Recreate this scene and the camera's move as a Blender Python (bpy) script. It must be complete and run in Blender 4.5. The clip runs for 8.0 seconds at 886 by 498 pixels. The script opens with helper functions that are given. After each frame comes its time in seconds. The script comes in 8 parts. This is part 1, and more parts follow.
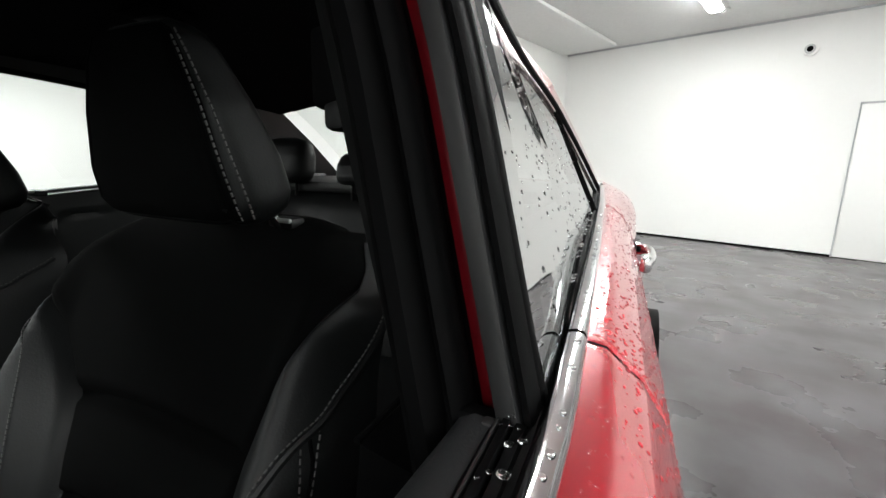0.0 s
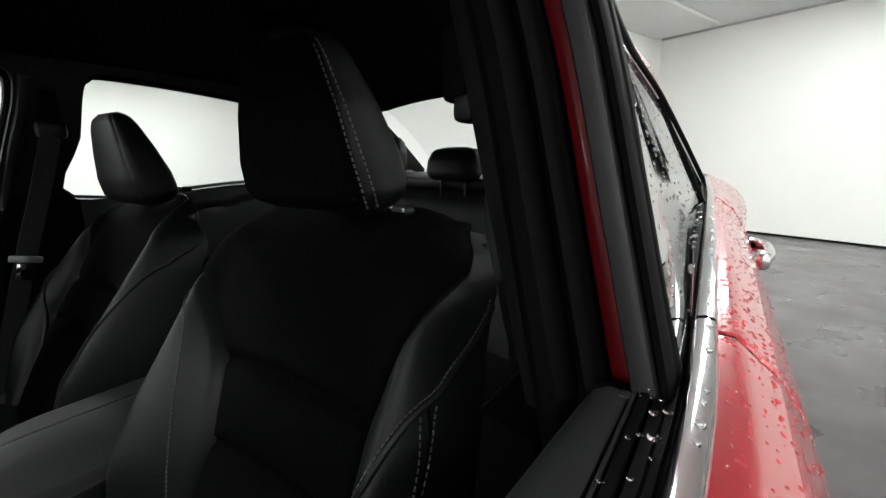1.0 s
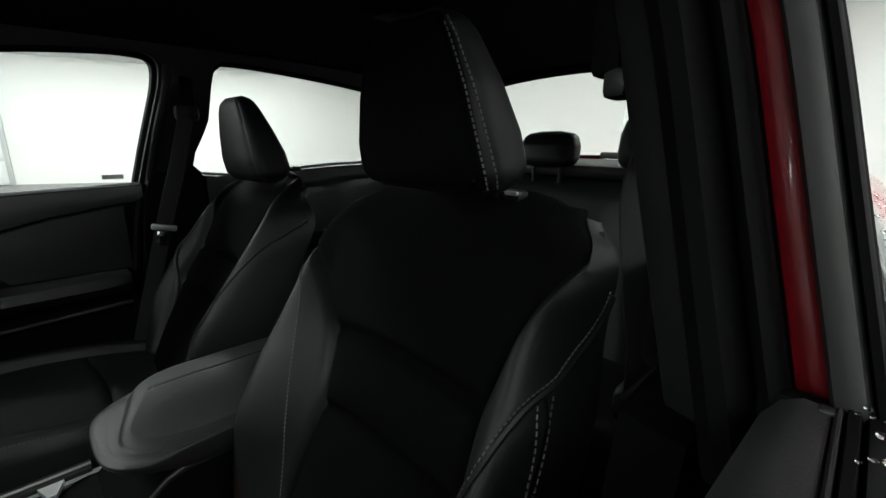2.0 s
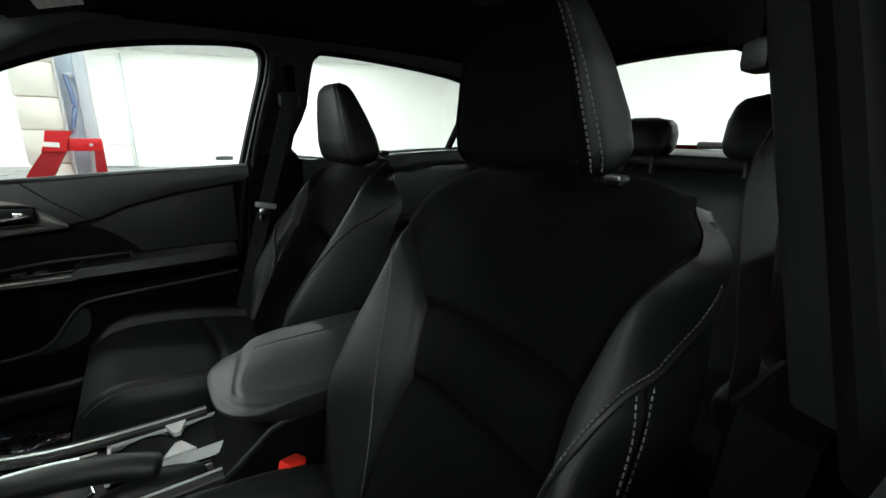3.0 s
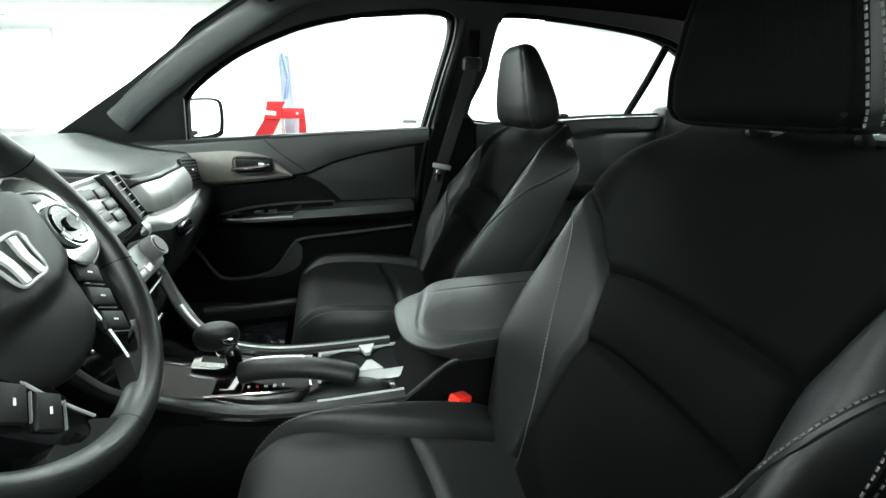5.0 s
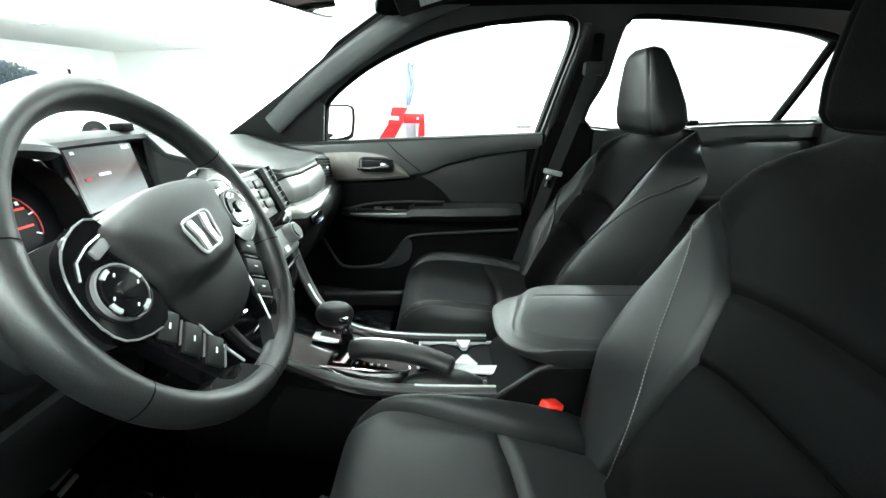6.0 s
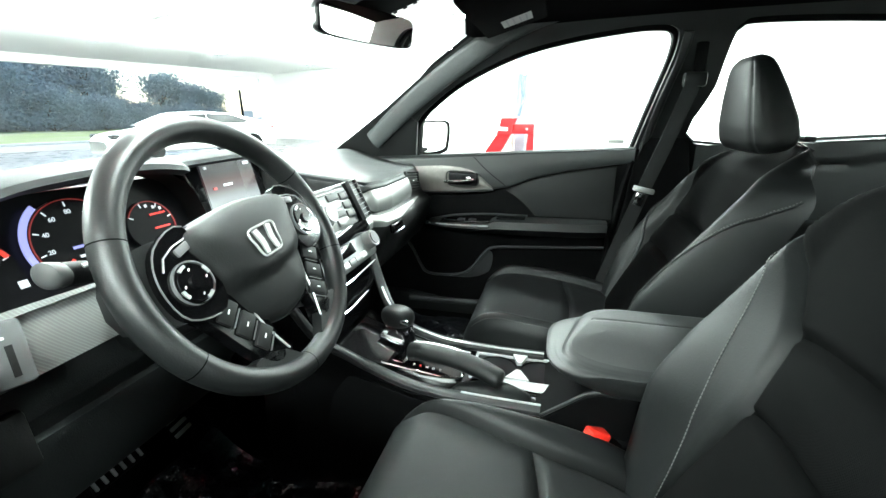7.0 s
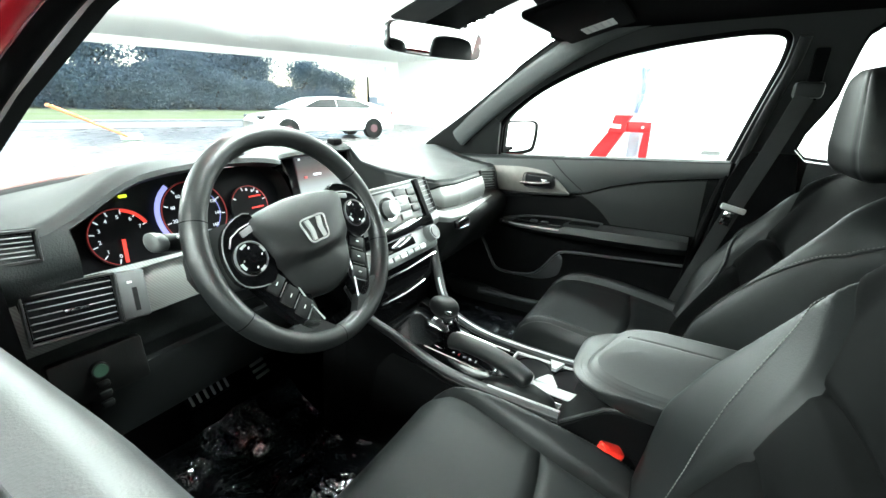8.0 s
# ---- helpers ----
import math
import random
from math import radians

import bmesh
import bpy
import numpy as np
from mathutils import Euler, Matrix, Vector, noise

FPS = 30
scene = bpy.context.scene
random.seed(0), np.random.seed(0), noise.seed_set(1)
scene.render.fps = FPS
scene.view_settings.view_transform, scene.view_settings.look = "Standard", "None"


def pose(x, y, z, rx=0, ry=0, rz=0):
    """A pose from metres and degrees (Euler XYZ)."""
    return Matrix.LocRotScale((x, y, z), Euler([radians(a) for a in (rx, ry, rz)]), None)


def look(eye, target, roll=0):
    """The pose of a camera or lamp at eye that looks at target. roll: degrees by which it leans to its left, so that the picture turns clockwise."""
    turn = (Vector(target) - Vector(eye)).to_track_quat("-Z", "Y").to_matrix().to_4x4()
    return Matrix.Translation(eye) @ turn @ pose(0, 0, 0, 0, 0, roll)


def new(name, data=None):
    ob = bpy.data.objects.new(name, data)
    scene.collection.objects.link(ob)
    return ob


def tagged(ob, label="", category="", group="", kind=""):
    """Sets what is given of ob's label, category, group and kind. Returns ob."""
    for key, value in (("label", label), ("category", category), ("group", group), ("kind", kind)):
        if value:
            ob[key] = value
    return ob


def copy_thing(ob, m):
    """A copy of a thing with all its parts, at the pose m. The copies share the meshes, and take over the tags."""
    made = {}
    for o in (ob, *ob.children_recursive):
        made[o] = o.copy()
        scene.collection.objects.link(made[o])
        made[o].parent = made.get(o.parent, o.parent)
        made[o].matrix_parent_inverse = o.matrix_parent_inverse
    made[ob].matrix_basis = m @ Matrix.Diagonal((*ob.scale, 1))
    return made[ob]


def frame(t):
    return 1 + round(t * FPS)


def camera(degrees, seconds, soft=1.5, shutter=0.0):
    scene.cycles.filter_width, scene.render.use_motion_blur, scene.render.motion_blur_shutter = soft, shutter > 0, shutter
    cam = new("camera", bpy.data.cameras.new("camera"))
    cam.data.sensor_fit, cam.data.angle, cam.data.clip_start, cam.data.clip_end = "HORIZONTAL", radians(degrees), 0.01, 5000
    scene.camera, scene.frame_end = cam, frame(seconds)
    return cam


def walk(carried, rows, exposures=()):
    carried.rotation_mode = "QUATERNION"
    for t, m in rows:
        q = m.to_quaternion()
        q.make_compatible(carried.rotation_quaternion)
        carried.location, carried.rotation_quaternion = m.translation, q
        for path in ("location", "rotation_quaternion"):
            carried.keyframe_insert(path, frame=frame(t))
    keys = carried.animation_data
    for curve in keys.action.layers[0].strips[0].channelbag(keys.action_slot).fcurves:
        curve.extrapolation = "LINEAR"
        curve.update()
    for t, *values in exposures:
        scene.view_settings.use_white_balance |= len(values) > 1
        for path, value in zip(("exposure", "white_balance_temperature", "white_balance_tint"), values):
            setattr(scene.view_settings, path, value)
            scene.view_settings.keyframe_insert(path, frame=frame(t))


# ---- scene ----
cam = camera(92.7, 8.0)
PATH = [
    (0, (-0.831, 0.216, 1.141), (-0.021, -1.57, 0.747), 1.2),
    (0.5, (-0.821, 0.232, 1.136), (0.176, -1.449, 0.712), 0.2),
    (1, (-0.809, 0.254, 1.134), (0.311, -1.351, 0.72), -0.0),
    (1.5, (-0.783, 0.275, 1.131), (0.453, -1.237, 0.699), 0.4),
    (2, (-0.764, 0.281, 1.128), (0.608, -1.093, 0.65), 0.7),
    (3.5, (-0.746, 0.33, 1.11), (0.9, -0.663, 0.556), 1.3),
    (4, (-0.741, 0.348, 1.101), (0.971, -0.502, 0.51), 1.3),
    (4.5, (-0.737, 0.37, 1.093), (1.03, -0.338, 0.479), 1.3),
    (5.8, (-0.76, 0.376, 1.1), (1.123, 0.268, 0.435), 0.3),
    (6, (-0.767, 0.375, 1.096), (1.127, 0.361, 0.454), 0.6),
    (6.5, (-0.785, 0.338, 1.1), (1.082, 0.607, 0.436), 0.2),
    (7, (-0.788, 0.271, 1.118), (1.053, 0.766, 0.513), -0.5),
    (7.5, (-0.796, 0.195, 1.132), (0.979, 0.881, 0.516), 0.9),
    (8, (-0.797, 0.144, 1.156), (0.849, 1.075, 0.504), 1.3),
]
EXPOSURES = [(0.0, 0.1, 6500, 13), (1.0, 0.0, 6500, 11), (2.0, 0.05, 6450, 8), (3.4, 0.95, 6350, 1), (4.5, 1.75, 6250, -1), (6.0, 2.4, 6200, -1), (8.0, 2.65, 6200, -1)]
walk(cam, [(t, look(eye, target, roll)) for t, eye, target, roll in PATH], EXPOSURES)

# ---- world and sun: an overcast, wet day ----
world = bpy.data.worlds.new("world")
scene.world = world
world.use_nodes = True
wt = world.node_tree
sky = wt.nodes.new("ShaderNodeTexSky")
sky.sky_type = "NISHITA"
sky.sun_disc = False
sky.sun_elevation = radians(48)
sky.sun_rotation = radians(20)
sky.dust_density = 1.6
sky.ozone_density = 1.2
wt.nodes["Background"].inputs["Strength"].default_value = 0.10
wt.links.new(sky.outputs["Color"], wt.nodes["Background"].inputs["Color"])
sun = new("sun", bpy.data.lights.new("sun", "SUN"))
sun.data.energy, sun.data.angle, sun.data.color = 1.0, radians(12), (1.0, 0.97, 0.92)
sun.matrix_world = look((6, 16, 20), (0, 0, 0))
LAMP = 75.0  # radiance of the fluorescent tubes behind their diffusers

# ---- materials ----
MATS = {}


def mat(name, color, rough=0.5, metal=0.0, spec=0.5, coat=0.0, noise_scale=0.0, noise_mix=0.0, dark=None, bump=0.0,
        bump_scale=200.0, bump_dist=0.001, stain=0.0, stain_scale=3.0, emit=None, power=0.0, rough_var=0.0, sheen=0.0):
    """A principled material with grain, stains and fine relief."""
    m = bpy.data.materials.new(name)
    m.use_nodes = True
    nt = m.node_tree
    b = nt.nodes["Principled BSDF"]
    b.inputs["Base Color"].default_value = (*color, 1)
    b.inputs["Roughness"].default_value = rough
    b.inputs["Metallic"].default_value = metal
    b.inputs["Specular IOR Level"].default_value = spec
    b.inputs["Coat Weight"].default_value = coat
    b.inputs["Coat Roughness"].default_value = 0.05
    if sheen:
        b.inputs["Sheen Weight"].default_value = sheen
    if emit:
        b.inputs["Emission Color"].default_value = (*emit, 1)
        b.inputs["Emission Strength"].default_value = power
    coord = nt.nodes.new("ShaderNodeTexCoord").outputs["Object"]

    def fbm(scale, detail=4):
        n = nt.nodes.new("ShaderNodeTexNoise")
        n.inputs["Scale"].default_value, n.inputs["Detail"].default_value = scale, detail
        nt.links.new(coord, n.inputs["Vector"])
        return n.outputs["Fac"]

    def blend(fac, a, c, amount):
        ramp = nt.nodes.new("ShaderNodeMapRange")
        ramp.inputs["From Min"].default_value, ramp.inputs["From Max"].default_value = 0.38, 0.66
        ramp.inputs["To Max"].default_value = amount
        nt.links.new(fac, ramp.inputs["Value"])
        x = nt.nodes.new("ShaderNodeMix")
        x.data_type = "RGBA"
        nt.links.new(ramp.outputs["Result"], x.inputs["Factor"])
        if isinstance(a, tuple):
            x.inputs["A"].default_value = (*a, 1)
        else:
            nt.links.new(a, x.inputs["A"])
        x.inputs["B"].default_value = (*c, 1)
        return x.outputs["Result"]

    out = color
    if noise_mix:
        out = blend(fbm(noise_scale), out, dark or tuple(0.55 * c for c in color), noise_mix)
    if stain:
        out = blend(fbm(stain_scale, 6), out, tuple(0.6 * c for c in (dark or color)), stain)
    if out is not color:
        nt.links.new(out, b.inputs["Base Color"])
    if rough_var:
        r = nt.nodes.new("ShaderNodeMapRange")
        r.inputs["To Min"].default_value, r.inputs["To Max"].default_value = max(0.02, rough - rough_var), min(1, rough + rough_var)
        nt.links.new(fbm(stain_scale * 1.7, 5), r.inputs["Value"])
        nt.links.new(r.outputs["Result"], b.inputs["Roughness"])
    if bump:
        k = nt.nodes.new("ShaderNodeBump")
        k.inputs["Strength"].default_value, k.inputs["Distance"].default_value = bump, bump_dist
        nt.links.new(fbm(bump_scale, 3), k.inputs["Height"])
        nt.links.new(k.outputs["Normal"], b.inputs["Normal"])
    MATS[name] = m
    return m


def glass(name, tint, gloss_rough=0.0, power=5.0):
    """A thin pane: clear, with a Fresnel gloss."""
    m = bpy.data.materials.new(name)
    m.use_nodes = True
    nt = m.node_tree
    nt.nodes.remove(nt.nodes["Principled BSDF"])
    t, g = nt.nodes.new("ShaderNodeBsdfTransparent"), nt.nodes.new("ShaderNodeBsdfGlossy")
    f, x = nt.nodes.new("ShaderNodeLayerWeight"), nt.nodes.new("ShaderNodeMixShader")
    pw, ad = nt.nodes.new("ShaderNodeMath"), nt.nodes.new("ShaderNodeMath")
    pw.operation, ad.operation = "POWER", "MULTIPLY_ADD"
    pw.inputs[1].default_value, ad.inputs[1].default_value, ad.inputs[2].default_value = power, 0.9, 0.05
    f.inputs["Blend"].default_value = 0.5
    t.inputs["Color"].default_value = (*tint, 1)
    g.inputs["Roughness"].default_value = gloss_rough
    nt.links.new(f.outputs["Facing"], pw.inputs[0])
    nt.links.new(pw.outputs[0], ad.inputs[0])
    nt.links.new(ad.outputs[0], x.inputs["Fac"])
    nt.links.new(t.outputs[0], x.inputs[1])
    nt.links.new(g.outputs[0], x.inputs[2])
    nt.links.new(x.outputs[0], nt.nodes["Material Output"].inputs["Surface"])
    return m


def weave(name, color, scale, rough, metal=0.0, bump=0.4, contrast=0.5, crossed=True):
    """Two crossed waves: cloth, webbing, carbon-look trim."""
    m = mat(name, color, rough, metal)
    nt = m.node_tree
    b = nt.nodes["Principled BSDF"]
    coord = nt.nodes.new("ShaderNodeTexCoord").outputs["Object"]
    waves = []
    for turn in ((35, 20, 45), (35, 20, -45)):
        mp = nt.nodes.new("ShaderNodeMapping")
        mp.inputs["Rotation"].default_value = [radians(a) for a in turn]
        nt.links.new(coord, mp.inputs["Vector"])
        w = nt.nodes.new("ShaderNodeTexWave")
        w.inputs["Scale"].default_value, w.inputs["Distortion"].default_value = scale, 0.4
        nt.links.new(mp.outputs["Vector"], w.inputs["Vector"])
        waves.append(w.outputs["Fac"])
    mul = nt.nodes.new("ShaderNodeMath")
    mul.operation = "MULTIPLY"
    nt.links.new(waves[0], mul.inputs[0])
    nt.links.new(waves[1] if crossed else waves[0], mul.inputs[1])
    x = nt.nodes.new("ShaderNodeMix")
    x.data_type = "RGBA"
    nt.links.new(mul.outputs[0], x.inputs["Factor"])
    x.inputs["A"].default_value = (*[c * (1 - contrast) for c in color], 1)
    x.inputs["B"].default_value = (*color, 1)
    nt.links.new(x.outputs["Result"], b.inputs["Base Color"])
    k = nt.nodes.new("ShaderNodeBump")
    k.inputs["Strength"].default_value, k.inputs["Distance"].default_value = bump, 0.0006
    nt.links.new(mul.outputs[0], k.inputs["Height"])
    nt.links.new(k.outputs["Normal"], b.inputs["Normal"])
    return m


LEATHER = mat("leather_black", (0.0062, 0.0069, 0.0072), 0.50, spec=0.28, noise_scale=60, noise_mix=0.3, bump=0.35, bump_scale=420, bump_dist=0.0006, stain=0.2, stain_scale=5, rough_var=0.06)
# Lighter copy of the black leather: the armrest's top light is in it.
LEATHER_TOPLIT = mat("leather_top_lit", (0.0100, 0.0108, 0.0110), 0.48, spec=0.45, noise_scale=60, noise_mix=0.3, bump=0.35, bump_scale=420, bump_dist=0.0006, rough_var=0.06)
LEATHER_WHEEL = mat("leather_wheel", (0.0068, 0.0075, 0.0078), 0.42, spec=0.60, noise_scale=80, noise_mix=0.25, bump=0.35, bump_scale=500, bump_dist=0.0005, rough_var=0.06)
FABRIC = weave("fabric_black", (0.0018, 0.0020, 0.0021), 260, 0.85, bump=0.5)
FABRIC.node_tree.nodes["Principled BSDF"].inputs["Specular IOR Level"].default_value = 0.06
COVER = mat("wheel_cover_plastic", (0.0060, 0.0064, 0.0067), 0.52, spec=0.36, noise_scale=250, noise_mix=0.25, bump=0.4, bump_scale=600, bump_dist=0.0004, rough_var=0.06)
STALKGREY = mat("stalk_grey", (0.055, 0.057, 0.058), 0.5, noise_scale=60, noise_mix=0.15, rough_var=0.06)
# The grained plastic set lighter, so the light on the doors is in it.
DOORTRIM = mat("door_plastic_lit", (0.0170, 0.0191, 0.0198), 0.43, spec=0.72, noise_scale=300, noise_mix=0.25, bump=0.5, bump_scale=600, bump_dist=0.0005, stain=0.15, stain_scale=4, rough_var=0.08)
PLASTIC = mat("plastic_grained", (0.0038, 0.0042, 0.0044), 0.48, spec=0.42, noise_scale=300, noise_mix=0.25, bump=0.5, bump_scale=600, bump_dist=0.0005, stain=0.15, stain_scale=4, rough_var=0.08)
DASHPAD = mat("dash_pad", (0.0120, 0.0136, 0.0142), 0.58, spec=0.28, noise_scale=250, noise_mix=0.3, bump=0.6, bump_scale=520, bump_dist=0.0007, stain=0.15, stain_scale=4, rough_var=0.06)
TRIMGREY = mat("trim_grey", (0.019, 0.020, 0.021), 0.52, spec=0.45, noise_scale=200, noise_mix=0.25, bump=0.4, bump_scale=500, bump_dist=0.0005, rough_var=0.06)
# Cushion cloth set lighter than the backrest's: light from above is in its colour.
CLOTH = mat("cushion_cloth_lit", (0.0102, 0.0112, 0.0116), 0.58, spec=0.27, noise_scale=500, noise_mix=0.5, bump=0.8, bump_scale=900, bump_dist=0.0008, rough_var=0.05)
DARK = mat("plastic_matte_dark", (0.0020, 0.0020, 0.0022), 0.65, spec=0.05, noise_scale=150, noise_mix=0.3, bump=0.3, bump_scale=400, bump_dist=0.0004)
HEADLINER = mat("headliner", (0.0026, 0.0026, 0.0028), 0.95, spec=0.03, noise_scale=180, noise_mix=0.4, bump=0.5, bump_scale=700, bump_dist=0.0006)
CARPET = mat("carpet_black", (0.0018, 0.0018, 0.0019), 1.0, spec=0.03, noise_scale=400, noise_mix=0.6, bump=1.0, bump_scale=900, bump_dist=0.002)
PIANO = mat("gloss_black", (0.003, 0.003, 0.0034), 0.09, spec=0.35, coat=0.35, rough_var=0.03)
CARBON = weave("carbon_trim", (0.22, 0.225, 0.22), 110, 0.36, metal=0.25, bump=0.2, contrast=0.22, crossed=False)
SILVERTRIM = weave("silver_trim", (0.24, 0.245, 0.24), 170, 0.34, metal=0.25, bump=0.12, contrast=0.10, crossed=False)
BROWNTRIM = mat("door_trim_strip", (0.16, 0.152, 0.14), 0.36, metal=0.35, noise_scale=40, noise_mix=0.3, rough_var=0.06)
CHROME = mat("chrome", (0.82, 0.83, 0.84), 0.08, metal=1.0, rough_var=0.04, stain=0.15, stain_scale=30)
BADGE = mat("badge_silver", (0.62, 0.62, 0.62), 0.26, metal=0.6, rough_var=0.05)
BRIGHT = mat("bright_trim", (0.72, 0.73, 0.73), 0.24, metal=0.55, rough_var=0.05)
SATIN = mat("satin_metal", (0.5, 0.51, 0.51), 0.38, metal=0.6, rough_var=0.08)
GREYDARK = mat("grey_plastic", (0.12, 0.122, 0.124), 0.42, noise_scale=60, noise_mix=0.1, rough_var=0.06)
GREYSILVER = mat("silver_plastic", (0.17, 0.174, 0.174), 0.42, metal=0.25, noise_scale=60, noise_mix=0.1, rough_var=0.06)
RUBBER = mat("rubber", (0.0024, 0.0024, 0.0026), 0.65, spec=0.05, noise_scale=90, noise_mix=0.3, rough_var=0.1)
SASH = mat("sash_trim", (0.018, 0.018, 0.0185), 0.42, spec=0.35, noise_scale=120, noise_mix=0.2, rough_var=0.08)
PAINT = mat("red_paint", (0.42, 0.012, 0.022), 0.25, metal=0.25, coat=1.0, noise_scale=900, noise_mix=0.15, dark=(0.3, 0.008, 0.016), rough_var=0.05)
# Darker, duller copy of the red paint: the strip's shade is in its colour.
REDSHADE = mat("red_paint_shaded", (0.17, 0.004, 0.009), 0.38, metal=0.1, spec=0.3, coat=0.2, noise_scale=700, noise_mix=0.15, rough_var=0.08)
PILLARDARK = mat("pillar_dark", (0.0040, 0.0043, 0.0046), 0.6, spec=0.22, noise_scale=200, noise_mix=0.25, bump=0.4, bump_scale=600, bump_dist=0.0004, rough_var=0.06)
PILLAR = mat("pillar_grey", (0.034, 0.037, 0.038), 0.62, spec=0.4, noise_scale=200, noise_mix=0.25, bump=0.4, bump_scale=600, bump_dist=0.0004, rough_var=0.06)
BELT = weave("belt_webbing", (0.014, 0.0147, 0.0153), 320, 0.75, bump=0.6, contrast=0.35)
BUCKLERED = mat("buckle_red", (0.75, 0.03, 0.02), 0.3, coat=0.4, rough_var=0.05)
STITCH = mat("stitch_thread", (0.085, 0.085, 0.082), 0.8, noise_scale=300, noise_mix=0.4)
CLEARFILM = mat("clear_film", (0.010, 0.011, 0.014), 0.12, spec=0.6, coat=0.7, bump=1.0, bump_scale=18, bump_dist=0.02)
WHITEMARK = mat("mark_white", (0.75, 0.75, 0.75), 0.5)
REDMARK = mat("mark_red", (0.7, 0.03, 0.03), 0.5)
LITWHITE = mat("lit_white", (0.4, 0.4, 0.4), 0.5, emit=(0.85, 0.9, 1.0), power=0.16)
LITRED = mat("lit_red", (0.3, 0.02, 0.02), 0.5, emit=(1.0, 0.05, 0.03), power=0.22)
LITDIM = mat("lit_dim_red", (0.2, 0.02, 0.02), 0.5, emit=(1.0, 0.10, 0.08), power=0.025)
LITBLUE = mat("lit_blue", (0.1, 0.1, 0.3), 0.5, emit=(0.45, 0.45, 1.0), power=0.17)
LITYELLOW = mat("lit_yellow", (0.3, 0.3, 0.02), 0.5, emit=(0.85, 0.95, 0.05), power=0.22)
DIAL = mat("dial_black", (0.002, 0.002, 0.003), 0.35, spec=0.2)
GREENLIT = mat("button_green", (0.03, 0.07, 0.05), 0.4, emit=(0.2, 0.6, 0.35), power=0.004)
GLASS = glass("clear_glass", (0.93, 0.96, 0.945))
GLASSTINT = glass("tinted_glass", (0.6, 0.62, 0.61), 0.03, 1.1)
MIRROR = mat("mirror_silver", (0.9, 0.9, 0.9), 0.01, metal=1.0)
WATER = mat("water_drop", (0.5, 0.5, 0.5), 0.03, spec=0.6)
WATER.node_tree.nodes["Principled BSDF"].inputs["Transmission Weight"].default_value = 1.0
WATER.node_tree.nodes["Principled BSDF"].inputs["Base Color"].default_value = (1, 1, 1, 1)
WATER.node_tree.nodes["Principled BSDF"].inputs["IOR"].default_value = 1.33
WALLWHITE = mat("wall_white", (0.82, 0.82, 0.80), 0.6, noise_scale=14, noise_mix=0.05, dark=(0.7, 0.7, 0.68), bump=0.15, bump_scale=90, bump_dist=0.002, stain=0.06, stain_scale=0.7)
CEILWHITE = mat("ceiling_white", (0.78, 0.78, 0.77), 0.8, noise_scale=20, noise_mix=0.08, bump=0.1, bump_scale=120, bump_dist=0.002)
CONCRETE = mat("wet_concrete", (0.105, 0.10, 0.105), 0.29, spec=0.34, noise_scale=3.2, noise_mix=0.8, dark=(0.056, 0.045, 0.047), bump=0.10, bump_scale=7, bump_dist=0.004, stain=0.55, stain_scale=1.1, rough_var=0.16)
ASPHALT = mat("asphalt_wet", (0.09, 0.09, 0.095), 0.55, noise_scale=3, noise_mix=0.4, bump=0.3, bump_scale=60, bump_dist=0.005, stain=0.4, stain_scale=0.3, rough_var=0.15)
GRASS = mat("grass", (0.19, 0.25, 0.07), 0.9, noise_scale=0.35, noise_mix=0.7, dark=(0.26, 0.25, 0.17), bump=0.8, bump_scale=30, bump_dist=0.04)
# distance haze is mixed into this pale grey-blue leaf colour
LEAFHAZE = mat("leaf", (0.235, 0.275, 0.295), 0.9, spec=0.1, noise_scale=0.3, noise_mix=0.5, dark=(0.15, 0.18, 0.195))
BARK = mat("bark", (0.09, 0.07, 0.055), 0.9, noise_scale=6, noise_mix=0.5, bump=0.8, bump_scale=20, bump_dist=0.02)
LIFTRED = mat("lift_red", (0.40, 0.004, 0.007), 0.5, spec=0.25, noise_scale=8, noise_mix=0.2, rough_var=0.1)
# the lift's red again, with the shade on its lower parts put in
LIFTDARK = mat("lift_red_shaded", (0.22, 0.003, 0.006), 0.6, spec=0.2, noise_scale=8, noise_mix=0.3, rough_var=0.1)
CREAM = mat("post_cream", (0.62, 0.62, 0.57), 0.55, noise_scale=5, noise_mix=0.12, rough_var=0.1, stain=0.12, stain_scale=1.5)
PALEBLUE = mat("pale_blue_paint", (0.55, 0.63, 0.74), 0.5, noise_scale=6, noise_mix=0.15, rough_var=0.1)
BLUEGREY = mat("blue_grey_paint", (0.40, 0.43, 0.48), 0.5, noise_scale=6, noise_mix=0.2, rough_var=0.1)
HOSE = mat("hose_blue", (0.10, 0.14, 0.26), 0.5, noise_scale=20, noise_mix=0.2)
GREYPAINT = mat("grey_paint", (0.45, 0.46, 0.47), 0.5, noise_scale=6, noise_mix=0.2, rough_var=0.1)
WHITEPAINT = mat("white_car_paint", (0.8, 0.8, 0.8), 0.3, coat=0.8, rough_var=0.05)
ORANGE = mat("orange_paint", (0.75, 0.22, 0.08), 0.5, noise_scale=5, noise_mix=0.25)
LABEL = mat("paper_label", (0.62, 0.63, 0.62), 0.7, noise_scale=30, noise_mix=0.2)
TUBE = mat("lamp_diffuser", (0.9, 0.9, 0.9), 0.5, emit=(0.945, 1.0, 0.965), power=LAMP)


